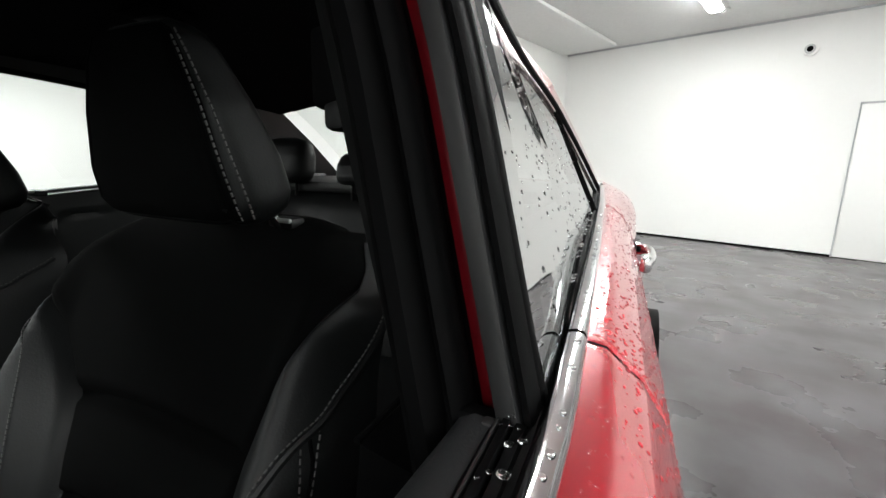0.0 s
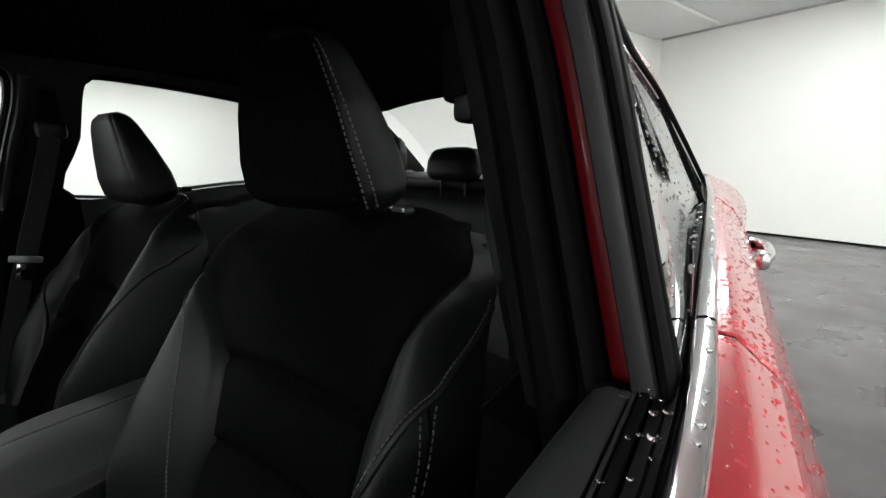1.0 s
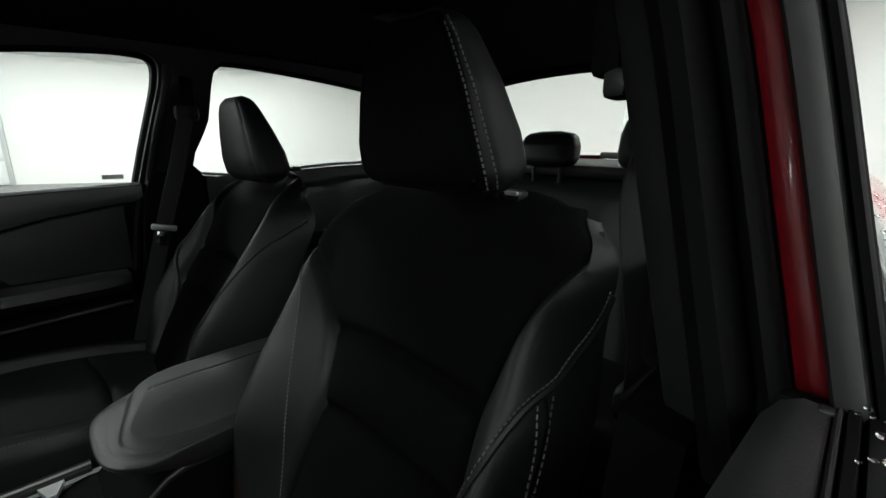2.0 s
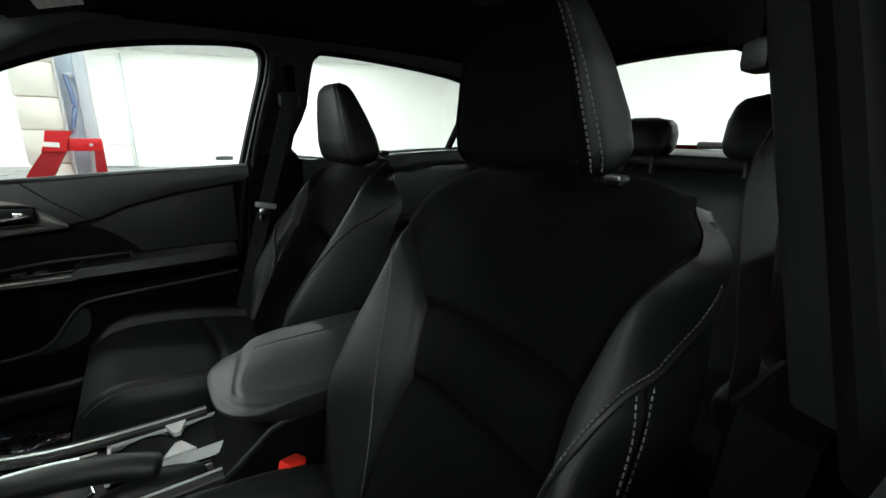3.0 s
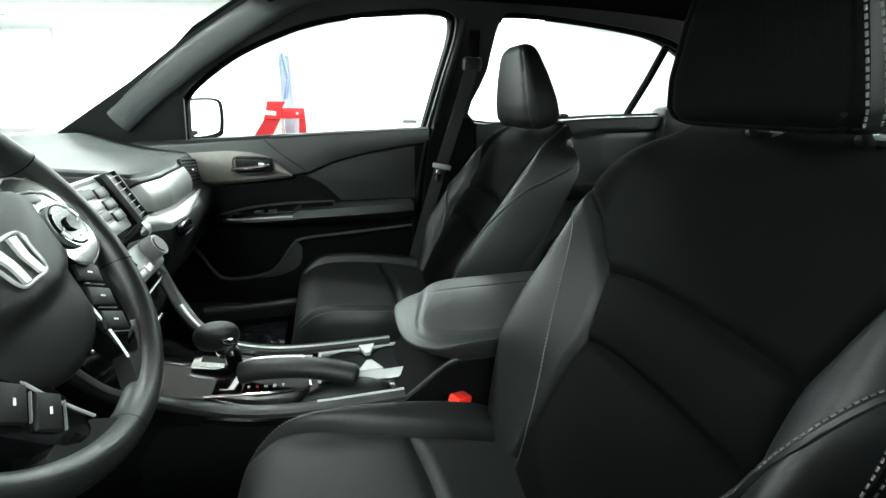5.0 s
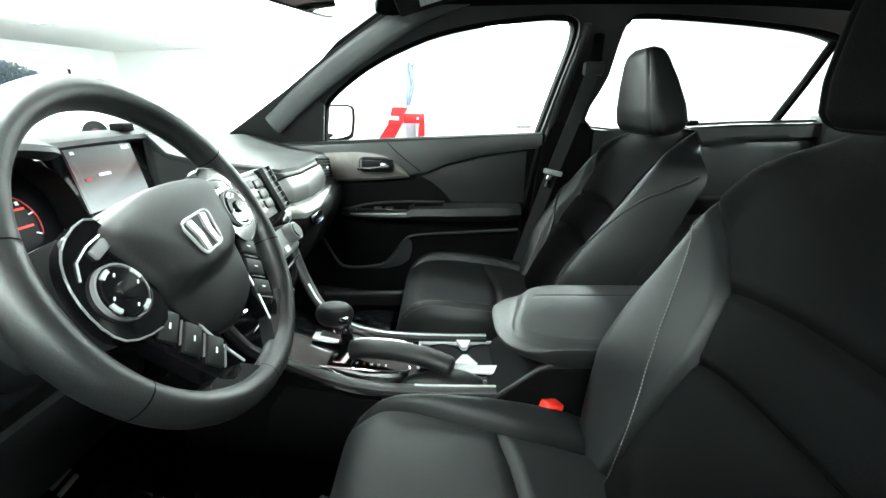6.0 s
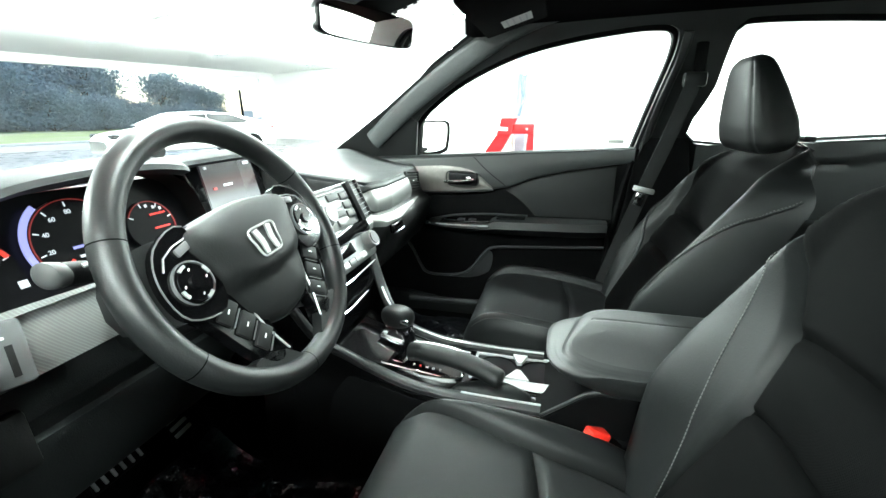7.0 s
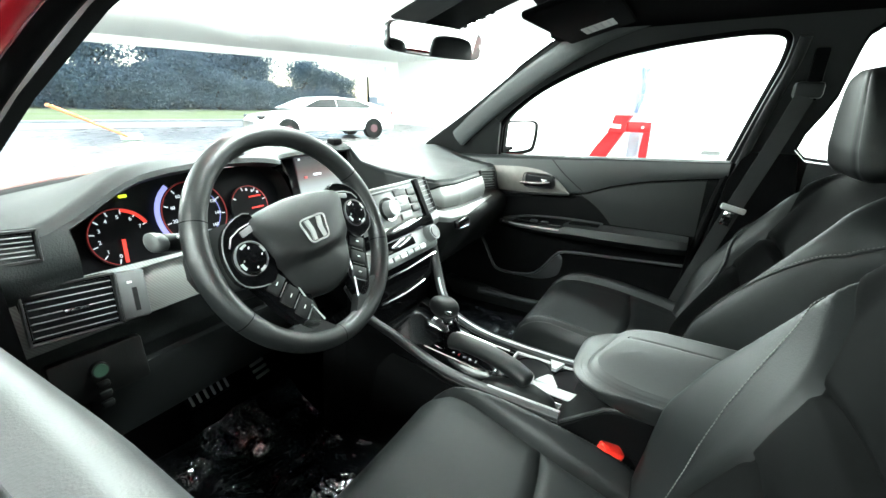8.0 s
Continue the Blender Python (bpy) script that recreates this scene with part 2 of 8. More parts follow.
def screen_mat():
    """The lit display: dark and reddish above, pale below."""
    m = mat("screen", (0.02, 0.02, 0.02), 0.15)
    nt = m.node_tree
    b = nt.nodes["Principled BSDF"]
    co = nt.nodes.new("ShaderNodeTexCoord")
    sep = nt.nodes.new("ShaderNodeSeparateXYZ")
    nt.links.new(co.outputs["Generated"], sep.inputs["Vector"])
    r = nt.nodes.new("ShaderNodeValToRGB")
    e = r.color_ramp.elements
    e[0].position, e[0].color = 0.0, (0.55, 0.60, 0.60, 1)
    e[1].position, e[1].color = 1.0, (0.014, 0.012, 0.020, 1)
    for p, c in ((0.28, (0.34, 0.36, 0.37, 1)), (0.48, (0.13, 0.10, 0.105, 1)), (0.64, (0.06, 0.016, 0.020, 1)), (0.8, (0.018, 0.012, 0.017, 1))):
        e.new(p).color = c
    nt.links.new(sep.outputs["Z"], r.inputs["Fac"])
    nt.links.new(r.outputs["Color"], b.inputs["Emission Color"])
    b.inputs["Emission Strength"].default_value = 0.26
    return m


SCREEN = screen_mat()


# ---- mesh helpers ----
def finish(bm, name, material, smooth=40):
    bmesh.ops.remove_doubles(bm, verts=bm.verts, dist=1e-5)
    bmesh.ops.recalc_face_normals(bm, faces=bm.faces)
    me = bpy.data.meshes.new(name)
    bm.to_mesh(me)
    bm.free()
    me.materials.append(material)
    me.shade_smooth()
    me.set_sharp_from_angle(angle=radians(smooth))
    return me


def thing(name, at, label, category, group="", kind=""):
    e = new(name)
    e.location = at
    e.empty_display_size = 0.05
    return tagged(e, label, category, group, kind)


def part(name, bm, material, parent, label="", smooth=40):
    """A bmesh in world places as one mesh under a thing or part."""
    ob = new(name, finish(bm, name, material, smooth))
    put_under(ob, parent)
    return tagged(ob, label) if label else ob


def place(ob):
    """World place of an object from its own and its parents' places."""
    m = ob.matrix_basis.copy()
    if ob.parent:
        m = place(ob.parent) @ ob.matrix_parent_inverse @ m
    return m


def put_under(ob, parent):
    if parent is not None:
        ob.parent = parent
        ob.matrix_parent_inverse = place(parent).inverted()


def solo(name, bm, material, label, category, kind="", smooth=40, group=""):
    return tagged(new(name, finish(bm, name, material, smooth)), label, category, group, kind)


def BM():
    return bmesh.new()


def box(bm, c, s, m=None, bevel=0.0, seg=2):
    """A box of size s at c, turned by m about its middle, with bevelled edges."""
    r = bmesh.ops.create_cube(bm, size=1.0)
    vs = r["verts"]
    t = Matrix.Translation(c) @ (m or Matrix()) @ Matrix.Diagonal((*s, 1))
    bmesh.ops.transform(bm, matrix=t, verts=vs)
    if bevel:
        es = list({e for v in vs for e in v.link_edges})
        bmesh.ops.bevel(bm, geom=es, offset=min(bevel, 0.45 * min(s)), segments=seg, profile=0.5, affect="EDGES")
    return bm


def grid(bm, fn, nu, nv, close_u=False, close_v=False):
    """A sheet fn(a, b) over the unit square."""
    rows = [[bm.verts.new(fn(i / nu, j / nv)) for j in range(nv + (0 if close_v else 1))] for i in range(nu + (0 if close_u else 1))]
    n, k = len(rows), len(rows[0])
    for i in range(nu):
        for j in range(nv):
            a, b = rows[i][j], rows[(i + 1) % n][j]
            c, d = rows[(i + 1) % n][(j + 1) % k], rows[i][(j + 1) % k]
            q = []
            for v in (a, b, c, d):
                if v not in q:
                    q.append(v)
            try:
                bm.faces.new(q)
            except ValueError:
                pass
    return bm


def loft(bm, rings, cap=True):
    rows = [[bm.verts.new(p) for p in r] for r in rings]
    n = len(rows[0])
    for a, b in zip(rows, rows[1:]):
        for i in range(n):
            bm.faces.new((a[i], a[(i + 1) % n], b[(i + 1) % n], b[i]))
    if cap:
        bm.faces.new(rows[0][::-1])
        bm.faces.new(rows[-1])
    return bm


def curve_points(pts, n, closed=False):
    """Catmull-Rom through pts, n steps a span."""
    P = [Vector(p) for p in pts]
    out, m = [], len(P)
    for i in range(m if closed else m - 1):
        p0 = P[(i - 1) % m] if closed or i > 0 else P[0]
        p1, p2 = P[i], P[(i + 1) % m]
        p3 = P[(i + 2) % m] if closed or i + 2 < m else P[-1]
        for k in range(n):
            t = k / n
            out.append(0.5 * (2 * p1 + (p2 - p0) * t + (2 * p0 - 5 * p1 + 4 * p2 - p3) * t * t + (3 * p1 - p0 - 3 * p2 + p3) * t ** 3))
    if not closed:
        out.append(P[-1])
    return out


def sweep(bm, pts, rx, ry=None, n=10, up=(0, 0, 1), closed=False, cap=True, square=2.0, taper=None):
    """A bar of (super)elliptic section along pts; taper: its size along the way, 0 to 1."""
    ry = rx if ry is None else ry
    P = [Vector(p) for p in pts]
    rings = []
    for i, p in enumerate(P):
        a = P[i - 1] if i > 0 or closed else p
        b = P[(i + 1) % len(P)] if i + 1 < len(P) or closed else p
        t = (b - a).normalized()
        s = t.cross(Vector(up))
        s = s.normalized() if s.length > 1e-6 else Vector((1, 0, 0))
        u = s.cross(t).normalized()
        ring = []
        for k in range(n):
            w = 2 * math.pi * (k + 0.5) / n
            cx, cy = math.cos(w), math.sin(w)
            cx, cy = math.copysign(abs(cx) ** (2 / square), cx), math.copysign(abs(cy) ** (2 / square), cy)
            k_ = taper(i / (len(P) - 1)) if taper else 1.0
            ring.append(p + s * cx * rx * k_ + u * cy * ry * k_)
        rings.append(ring)
    if closed:
        rings.append(rings[0])
        return loft(bm, rings, False)
    return loft(bm, rings, cap)


def slab(bm, outline, lift):
    """A closed prism: an outline of 3D points and the same moved by lift."""
    a = [bm.verts.new(p) for p in outline]
    b = [bm.verts.new(Vector(p) + Vector(lift)) for p in outline]
    n = len(a)
    bm.faces.new(a)
    bm.faces.new(b[::-1])
    for i in range(n):
        bm.faces.new((a[i], b[i], b[(i + 1) % n], a[(i + 1) % n]))
    return bm


def disc(bm, c, r, depth, m=None, n=32, r2=None):
    """A cylinder of radius r (r2 at its far end) along local z."""
    t = Matrix.Translation(c) @ (m or Matrix())
    bmesh.ops.create_cone(bm, cap_ends=True, segments=n, radius1=r, radius2=r if r2 is None else r2, depth=depth, matrix=t)
    return bm


def ring(bm, c, r, w, depth, m=None, n=48, a0=0.0, a1=2 * math.pi):
    """A flat ring, or an arc of one, in local xy."""
    t = Matrix.Translation(c) @ (m or Matrix())
    full = abs(a1 - a0 - 2 * math.pi) < 1e-6
    rings = []
    for i in range(n + (0 if full else 1)):
        a = a0 + (a1 - a0) * i / n
        d = Vector((math.cos(a), math.sin(a), 0))
        rings.append([t @ (d * (r - w / 2) + Vector((0, 0, -depth / 2))), t @ (d * (r + w / 2) + Vector((0, 0, -depth / 2))),
                      t @ (d * (r + w / 2) + Vector((0, 0, depth / 2))), t @ (d * (r - w / 2) + Vector((0, 0, depth / 2)))])
    if full:
        rings.append(rings[0])
    return loft(bm, rings, not full)


def lerp(a, b, t):
    return a + (b - a) * t


def smooth01(a, b, x):
    t = max(0.0, min(1.0, (x - a) / (b - a)))
    return t * t * (3 - 2 * t)


def table(xs, ys, x):
    return float(np.interp(x, xs, ys))


def soft(xs, ys, x):
    """The same table with its corners rounded."""
    return sum(table(xs, ys, x + k * 0.014) for k in (-2, -1, 0, 1, 2)) / 5


def letters(text, size, m, material, parent, name="lettering"):
    """Raised letters in the built-in font, as a mesh."""
    cu = bpy.data.curves.new(name, "FONT")
    cu.body, cu.size, cu.extrude, cu.align_x, cu.align_y = text, size, 0.0004, "CENTER", "CENTER"
    tmp = bpy.data.objects.new(name, cu)
    me = bpy.data.meshes.new_from_object(tmp)
    bpy.data.objects.remove(tmp)
    me.transform(m)
    me.materials.clear()
    me.materials.append(material)
    ob = new(name, me)
    put_under(ob, parent)
    return ob


CX = 0.03  # middle of the car shell
CC = -0.018  # middle of the console and of the dash stack
FLOOR_Z = 0.36  # cabin floor


def mirror_x(x):
    return 2 * CX - x


# ---- garage: floor, walls, ceiling ----
U, V = Vector((0.951, -0.31, 0)), Vector((0.31, 0.951, 0))


def at_hall(u, v, z=0.0):
    """Garage places: u across to the lift side, v towards the open front."""
    return U * u + V * v + Vector((0, 0, z))


TURN_HALL = Matrix((U.to_tuple(), V.to_tuple(), (0, 0, 1))).transposed().to_4x4()
CEIL_Z = 3.19
BACK_V, FRONT_V, LEFT_U, RIGHT_U = -7.85, 20.0, -6.0, 14.0


def hall_box(bm, u0, u1, v0, v1, z0, z1, bevel=0.0):
    return box(bm, at_hall((u0 + u1) / 2, (v0 + v1) / 2, (z0 + z1) / 2), (u1 - u0, v1 - v0, z1 - z0), TURN_HALL, bevel)


def build_hall():
    solo("ground", grid(BM(), lambda a, b: (lerp(-900, 900, a), lerp(-900, 900, b), -0.03), 24, 24), ASPHALT, "wet grey asphalt ground round the garage", "ground", "structure")
    solo("floor", hall_box(BM(), LEFT_U, RIGHT_U, BACK_V, FRONT_V, -0.2, 0.0), CONCRETE, "wet dark grey sealed concrete garage floor with stains", "floor", "structure")
    solo("wall_back", hall_box(BM(), LEFT_U - 0.2, 3.2, BACK_V - 0.2, BACK_V, -0.2, CEIL_Z), WALLWHITE, "plain white painted garage wall", "wall", "structure")
    solo("wall_left", hall_box(BM(), LEFT_U - 0.2, LEFT_U, BACK_V, FRONT_V, -0.2, CEIL_Z), WALLWHITE, "plain white painted garage side wall", "wall", "structure")
    solo("wall_partition", hall_box(BM(), 3.2, 3.4, BACK_V - 0.2, -4.6, -0.2, CEIL_Z), WALLWHITE, "white partition wall beside the back wall", "wall", "structure")
    solo("wall_side_bay", hall_box(BM(), 3.4, RIGHT_U, -4.8, -4.6, -0.2, CEIL_Z), WALLWHITE, "white wall closing the lift bay", "wall", "structure")
    solo("wall_right", hall_box(BM(), RIGHT_U, RIGHT_U + 0.2, -4.8, FRONT_V, -0.2, CEIL_Z), WALLWHITE, "white painted wall behind the lift", "wall", "structure")
    bm = hall_box(BM(), LEFT_U - 0.2, LEFT_U + 1.0, FRONT_V, FRONT_V + 0.25, -0.2, CEIL_Z)
    hall_box(bm, 13.2, RIGHT_U + 0.2, FRONT_V, FRONT_V + 0.25, -0.2, CEIL_Z)
    hall_box(bm, LEFT_U + 1.0, 13.2, FRONT_V, FRONT_V + 0.25, 2.9, CEIL_Z)
    solo("wall_front", bm, WALLWHITE, "white front wall round the open garage doorway", "wall", "structure")
    solo("ceiling", hall_box(BM(), LEFT_U - 0.2, RIGHT_U + 0.2, BACK_V - 0.2, FRONT_V + 0.25, CEIL_Z, CEIL_Z + 0.2), CEILWHITE, "flat white garage ceiling", "ceiling", "structure")
    solo("trim_back_wall", hall_box(BM(), LEFT_U, 3.2, BACK_V, BACK_V + 0.02, CEIL_Z - 0.03, CEIL_Z - 0.002), GREYPAINT, "thin grey trim strip under the ceiling", "trim", "structure")
    solo("baseboard", hall_box(BM(), LEFT_U, 3.2, BACK_V, BACK_V + 0.012, 0.0, 0.03), DARK, "dark narrow base strip of the back wall", "baseboard", "structure")
    # service door in the back wall
    d = thing("door_1", at_hall(-0.95 - 0.45, BACK_V), "closed flush white service door in the white wall", "door", kind="structure")
    part("leaf", hall_box(BM(), -1.90, -0.95, BACK_V, BACK_V + 0.03, 0.01, 2.0, 0.004), WALLWHITE, d)
    bm = hall_box(BM(), -0.945, -0.93, BACK_V, BACK_V + 0.022, 0.0, 2.03)
    hall_box(bm, -1.93, -0.93, BACK_V, BACK_V + 0.022, 2.008, 2.03)
    part("door_frame", bm, GREYPAINT, d)
    # sectional door behind the lift
    d = thing("door_2", at_hall(RIGHT_U, 2.6), "closed white sectional roll-up door with grey joints", "garage door", kind="structure")
    for i in range(5):
        part("panel", hall_box(BM(), RIGHT_U - 0.05, RIGHT_U - 0.002, 5.0, 6.1, 0.02 + i * 0.6, 0.6 + i * 0.6, 0.01), CEILWHITE, d)
    bm = hall_box(BM(), RIGHT_U - 0.08, RIGHT_U - 0.002, 4.9, 4.995, 0.0, 3.1)
    hall_box(bm, RIGHT_U - 0.08, RIGHT_U - 0.002, 6.105, 6.2, 0.0, 3.1)
    part("track", bm, SATIN, d)
    solo("wall_pipe", sweep(BM(), [at_hall(RIGHT_U - 0.04, 13.8, 0.0), at_hall(RIGHT_U - 0.04, 13.8, CEIL_Z)], 0.025), GREYPAINT, "thin grey conduit pipe on the white wall", "pipe")
    # ceiling lights: rows along the hall
    first = None
    for u in (-3.6, 0.6, 4.5, 7.9, 11.6):
        for v in (-5.0, -0.6, 3.6, 9.2, 12.8):
            if (u > 3.2 and v < -4) or (u < -3 and v > 14):
                continue
            if first is None:
                c = Vector((0, 0, 0))
                first = thing("ceiling_light", c, "long white fluorescent ceiling light, switched on", "light", "ceiling lights")
                hs = BM()
                ringpts = []
                for y in (-1.75, 1.75):
                    ringpts.append([Vector((x, y, z)) for x, z in ((-0.13, 0), (0.13, 0), (0.10, -0.05), (0.085, -0.055), (-0.085, -0.055), (-0.10, -0.05))])
                part("housing", loft(hs, ringpts), CEILWHITE, first)
                df = BM()
                part("diffuser", loft(df, [[Vector((x, y, z)) for x, z in ((-0.08, -0.058), (0.08, -0.058), (0.06, -0.08), (-0.06, -0.08))] for y in (-1.7, 1.7)]), TUBE, first)
                proto = first
                proto.matrix_basis = Matrix.Translation(at_hall(u, v, CEIL_Z - 0.001)) @ TURN_HALL
                continue
            copy_thing(proto, Matrix.Translation(at_hall(u, v, CEIL_Z - 0.001)) @ TURN_HALL)
    # small fittings on ceiling and wall
    s = thing("smoke_detector", at_hall(0.55, -6.9, CEIL_Z), "small round white smoke detector on the ceiling", "detector")
    part("base", disc(BM(), at_hall(0.55, -6.9, CEIL_Z - 0.011), 0.07, 0.02), CEILWHITE, s)
    part("sensor", disc(BM(), at_hall(0.55, -6.9, CEIL_Z - 0.036), 0.03, 0.03, n=20, r2=0.05), CEILWHITE, s)
    s = thing("alarm_sounder", at_hall(-0.33, BACK_V, 2.75), "small white wall alarm with a silver ring", "alarm")
    face = TURN_HALL @ pose(0, 0, 0, 90, 0, 0)
    part("base", disc(BM(), at_hall(-0.33, BACK_V + 0.02, 2.75), 0.085, 0.04, face), WALLWHITE, s)
    part("ring", ring(BM(), at_hall(-0.33, BACK_V + 0.045, 2.75), 0.05, 0.02, 0.02, face), SATIN, s)
    part("lens", disc(BM(), at_hall(-0.33, BACK_V + 0.05, 2.75), 0.035, 0.03, face), DARK, s)
    bm = hall_box(BM(), 2.2, 3.2, -7.6, -4.2, CEIL_Z - 0.05, CEIL_Z - 0.002, 0.01)
    solo("ceiling_bulkhead", bm, CEILWHITE, "white boxed bulkhead under the ceiling", "bulkhead", "structure")


build_hall()


# ---- car shell: sides, roof, pillars, panes ----
def side_x(z):
    """Inner face of the cabin side above the belt (passenger side)."""
    return 0.70 - 0.38 * (z - 1.03)


FRONT_WINDOW = [(0.783, 0.978), (0.772, 1.04), (0.755, 1.094), (0.69, 1.152), (0.579, 1.222), (0.42, 1.288), (0.27, 1.322), (0.11, 1.341),
                (0.035, 1.344), (-0.005, 1.338), (-0.023, 1.318), (-0.021, 1.27), (-0.010, 1.22), (0.003, 1.165), (0.020, 1.09), (0.036, 1.016), (0.045, 0.985), (0.075, 0.972), (0.30, 0.970), (0.60, 0.970), (0.765, 0.966)]
REAR_WINDOW = [(-0.13, 1.026), (-0.142, 1.195), (-0.152, 1.31), (-0.168, 1.338), (-0.20, 1.349), (-0.36, 1.346), (-0.59, 1.331), (-0.78, 1.308),
               (-0.92, 1.262), (-1.05, 1.19), (-1.16, 1.10), (-1.19, 1.066), (-1.12, 1.060), (-0.6, 1.045)]
OUTLINE = [(1.09, 1.00), (0.87, 1.135), (0.70, 1.25), (0.545, 1.342), (0.45, 1.375), (0.2, 1.392), (-0.3, 1.395), (-0.9, 1.385), (-1.15, 1.37),
           (-1.45, 1.22), (-1.70, 1.08), (-1.70, 0.93), (0.4, 0.93), (1.09, 0.93)]


def on_side(y, z, sign, out=0.0):
    """sign 1: passenger side; -1: driver side."""
    x = side_x(z) + out
    return Vector((x if sign > 0 else mirror_x(x), y, z))


def opening(pts, n=4):
    return [(p.x, p.y) for p in curve_points([(y, z, 0) for y, z in pts], n, True)]


car = thing("car", (CX, -0.3, 0.0), "red four-door saloon car with wet paint and open front window", "car")


DRIVER_OUTLINE = OUTLINE[:11] + [(-1.70, 0.93), (-0.13, 0.95), (-0.07, 0.95), (-0.075, 1.06), (-0.092, 1.175), (-0.105, 1.27), (-0.095, 1.325), (-0.05, 1.345)] + FRONT_WINDOW[7:0:-1] + [(0.80, 0.96), (1.09, 0.96)]


def sheet(bm, loops, sign, out, depth):
    """A plate with holes on the cabin side, made thick outwards."""
    edges = []
    for loop in loops:
        vs = [bm.verts.new(on_side(y, z, sign, out)) for y, z in loop]
        edges += [bm.edges.new((vs[i], vs[(i + 1) % len(vs)])) for i in range(len(vs))]
    bmesh.ops.triangle_fill(bm, use_beauty=True, edges=edges)
    r = bmesh.ops.extrude_face_region(bm, geom=list(bm.faces))
    bmesh.ops.translate(bm, verts=[v for v in r["geom"] if isinstance(v, bmesh.types.BMVert)], vec=(sign * depth, 0, 0.2 * depth))
    return bm


def build_side(sign):
    rear_hole = opening(REAR_WINDOW)
    if sign > 0:
        part("side_trim", sheet(BM(), [OUTLINE, opening(FRONT_WINDOW), rear_hole], 1, 0.0, 0.055), PLASTIC, car, "dark pillar and roof rail trim")
        part("pillar_skin", sheet(BM(), [[(y, z + (0.03 if z > 1.2 else 0.0)) for y, z in OUTLINE], opening(FRONT_WINDOW), rear_hole], 1, 0.075, 0.03), DARK, car)
    else:
        part("side_trim", sheet(BM(), [DRIVER_OUTLINE, rear_hole], -1, 0.028, 0.012), PILLARDARK, car, "dark pillar and roof rail trim")
        rail = [(1.09, 1.0), (0.87, 1.135), (0.70, 1.25), (0.545, 1.345), (0.45, 1.39), (0.2, 1.42), (-0.055, 1.423), (-0.3, 1.425), (-0.9, 1.41), (-1.15, 1.395), (-1.5, 1.22), (-1.72, 1.08), (-1.45, 1.07), (-1.25, 1.08), (-1.10, 1.18),
                (-0.95, 1.27), (-0.78, 1.325), (-0.59, 1.345), (-0.36, 1.36), (-0.1, 1.362), (-0.055, 1.362), (0.0, 1.362), (0.11, 1.36), (0.2, 1.35), (0.27, 1.34), (0.42, 1.306), (0.579, 1.242), (0.69, 1.172), (0.79, 1.09), (0.83, 0.98), (1.09, 0.97)]
        front = [q for q in rail if q[0] > 0.19]
        rear = [q for q in rail if q[0] < 0.21]
        part("roof_rail_skin", sheet(BM(), [front], -1, 0.075, 0.03), PAINT, car, "red painted roof rail")
        part("roof_rail_skin", sheet(BM(), [rear], -1, 0.034, 0.02), PAINT, car, "red painted roof rail")
        # upper frame of the open driver window: red metal, black channel
        arc = curve_points([(y, z + 0.004, 0) for y, z in FRONT_WINDOW[1:10]], 5)
        part("door_frame", sweep(BM(), [on_side(p.x, p.y, -1, 0.085) for p in arc], 0.012, 0.012, 10, (1, 0, 0), square=4), PAINT, car, "red painted door frame")
        part("glass_run", sweep(BM(), [on_side(p.x, p.y - 0.004, -1, 0.115) for p in arc], 0.012, 0.014, 10, (1, 0, 0), square=3), DARK, car, "black window channel")
        part("frame_seal", sweep(BM(), [on_side(p.x, p.y + 0.004, -1, 0.06) for p in arc], 0.012, 0.014, 10, (1, 0, 0)), RUBBER, car, "black rubber door seal")
    for loop in ((FRONT_WINDOW, REAR_WINDOW) if sign > 0 else (REAR_WINDOW,)):
        pts = [on_side(y, z, sign, 0.03) for y, z in opening(loop)]
        part("window_seal", sweep(BM(), pts, 0.011, 0.011, 8, (1, 0, 0), True), RUBBER, car)
    if sign > 0:
        mid = curve_points([(0.93, 1.03, 0), (0.835, 1.105, 0), (0.70, 1.200, 0), (0.565, 1.282, 0), (0.45, 1.338, 0), (0.34, 1.366, 0), (0.22, 1.380, 0)], 6)
        part("pillar_cover", sweep(BM(), [on_side(p.x, p.y, 1, -0.006) for p in mid], 0.034, 0.016, 14, (1, 0, 0), square=2.4, taper=lambda t: 1 - 0.85 * smooth01(0.55, 1.0, t)), PILLAR, car, "grey windscreen pillar cover")
    # quarter-light bar of the rear door
    part("quarter_bar", sweep(BM(), [on_side(-0.765, 1.05, sign, 0.05), on_side(-0.80, 1.18, sign, 0.05), on_side(-0.825, 1.305, sign, 0.05)], 0.012, 0.014, 8), RUBBER, car)


build_side(1)
build_side(-1)


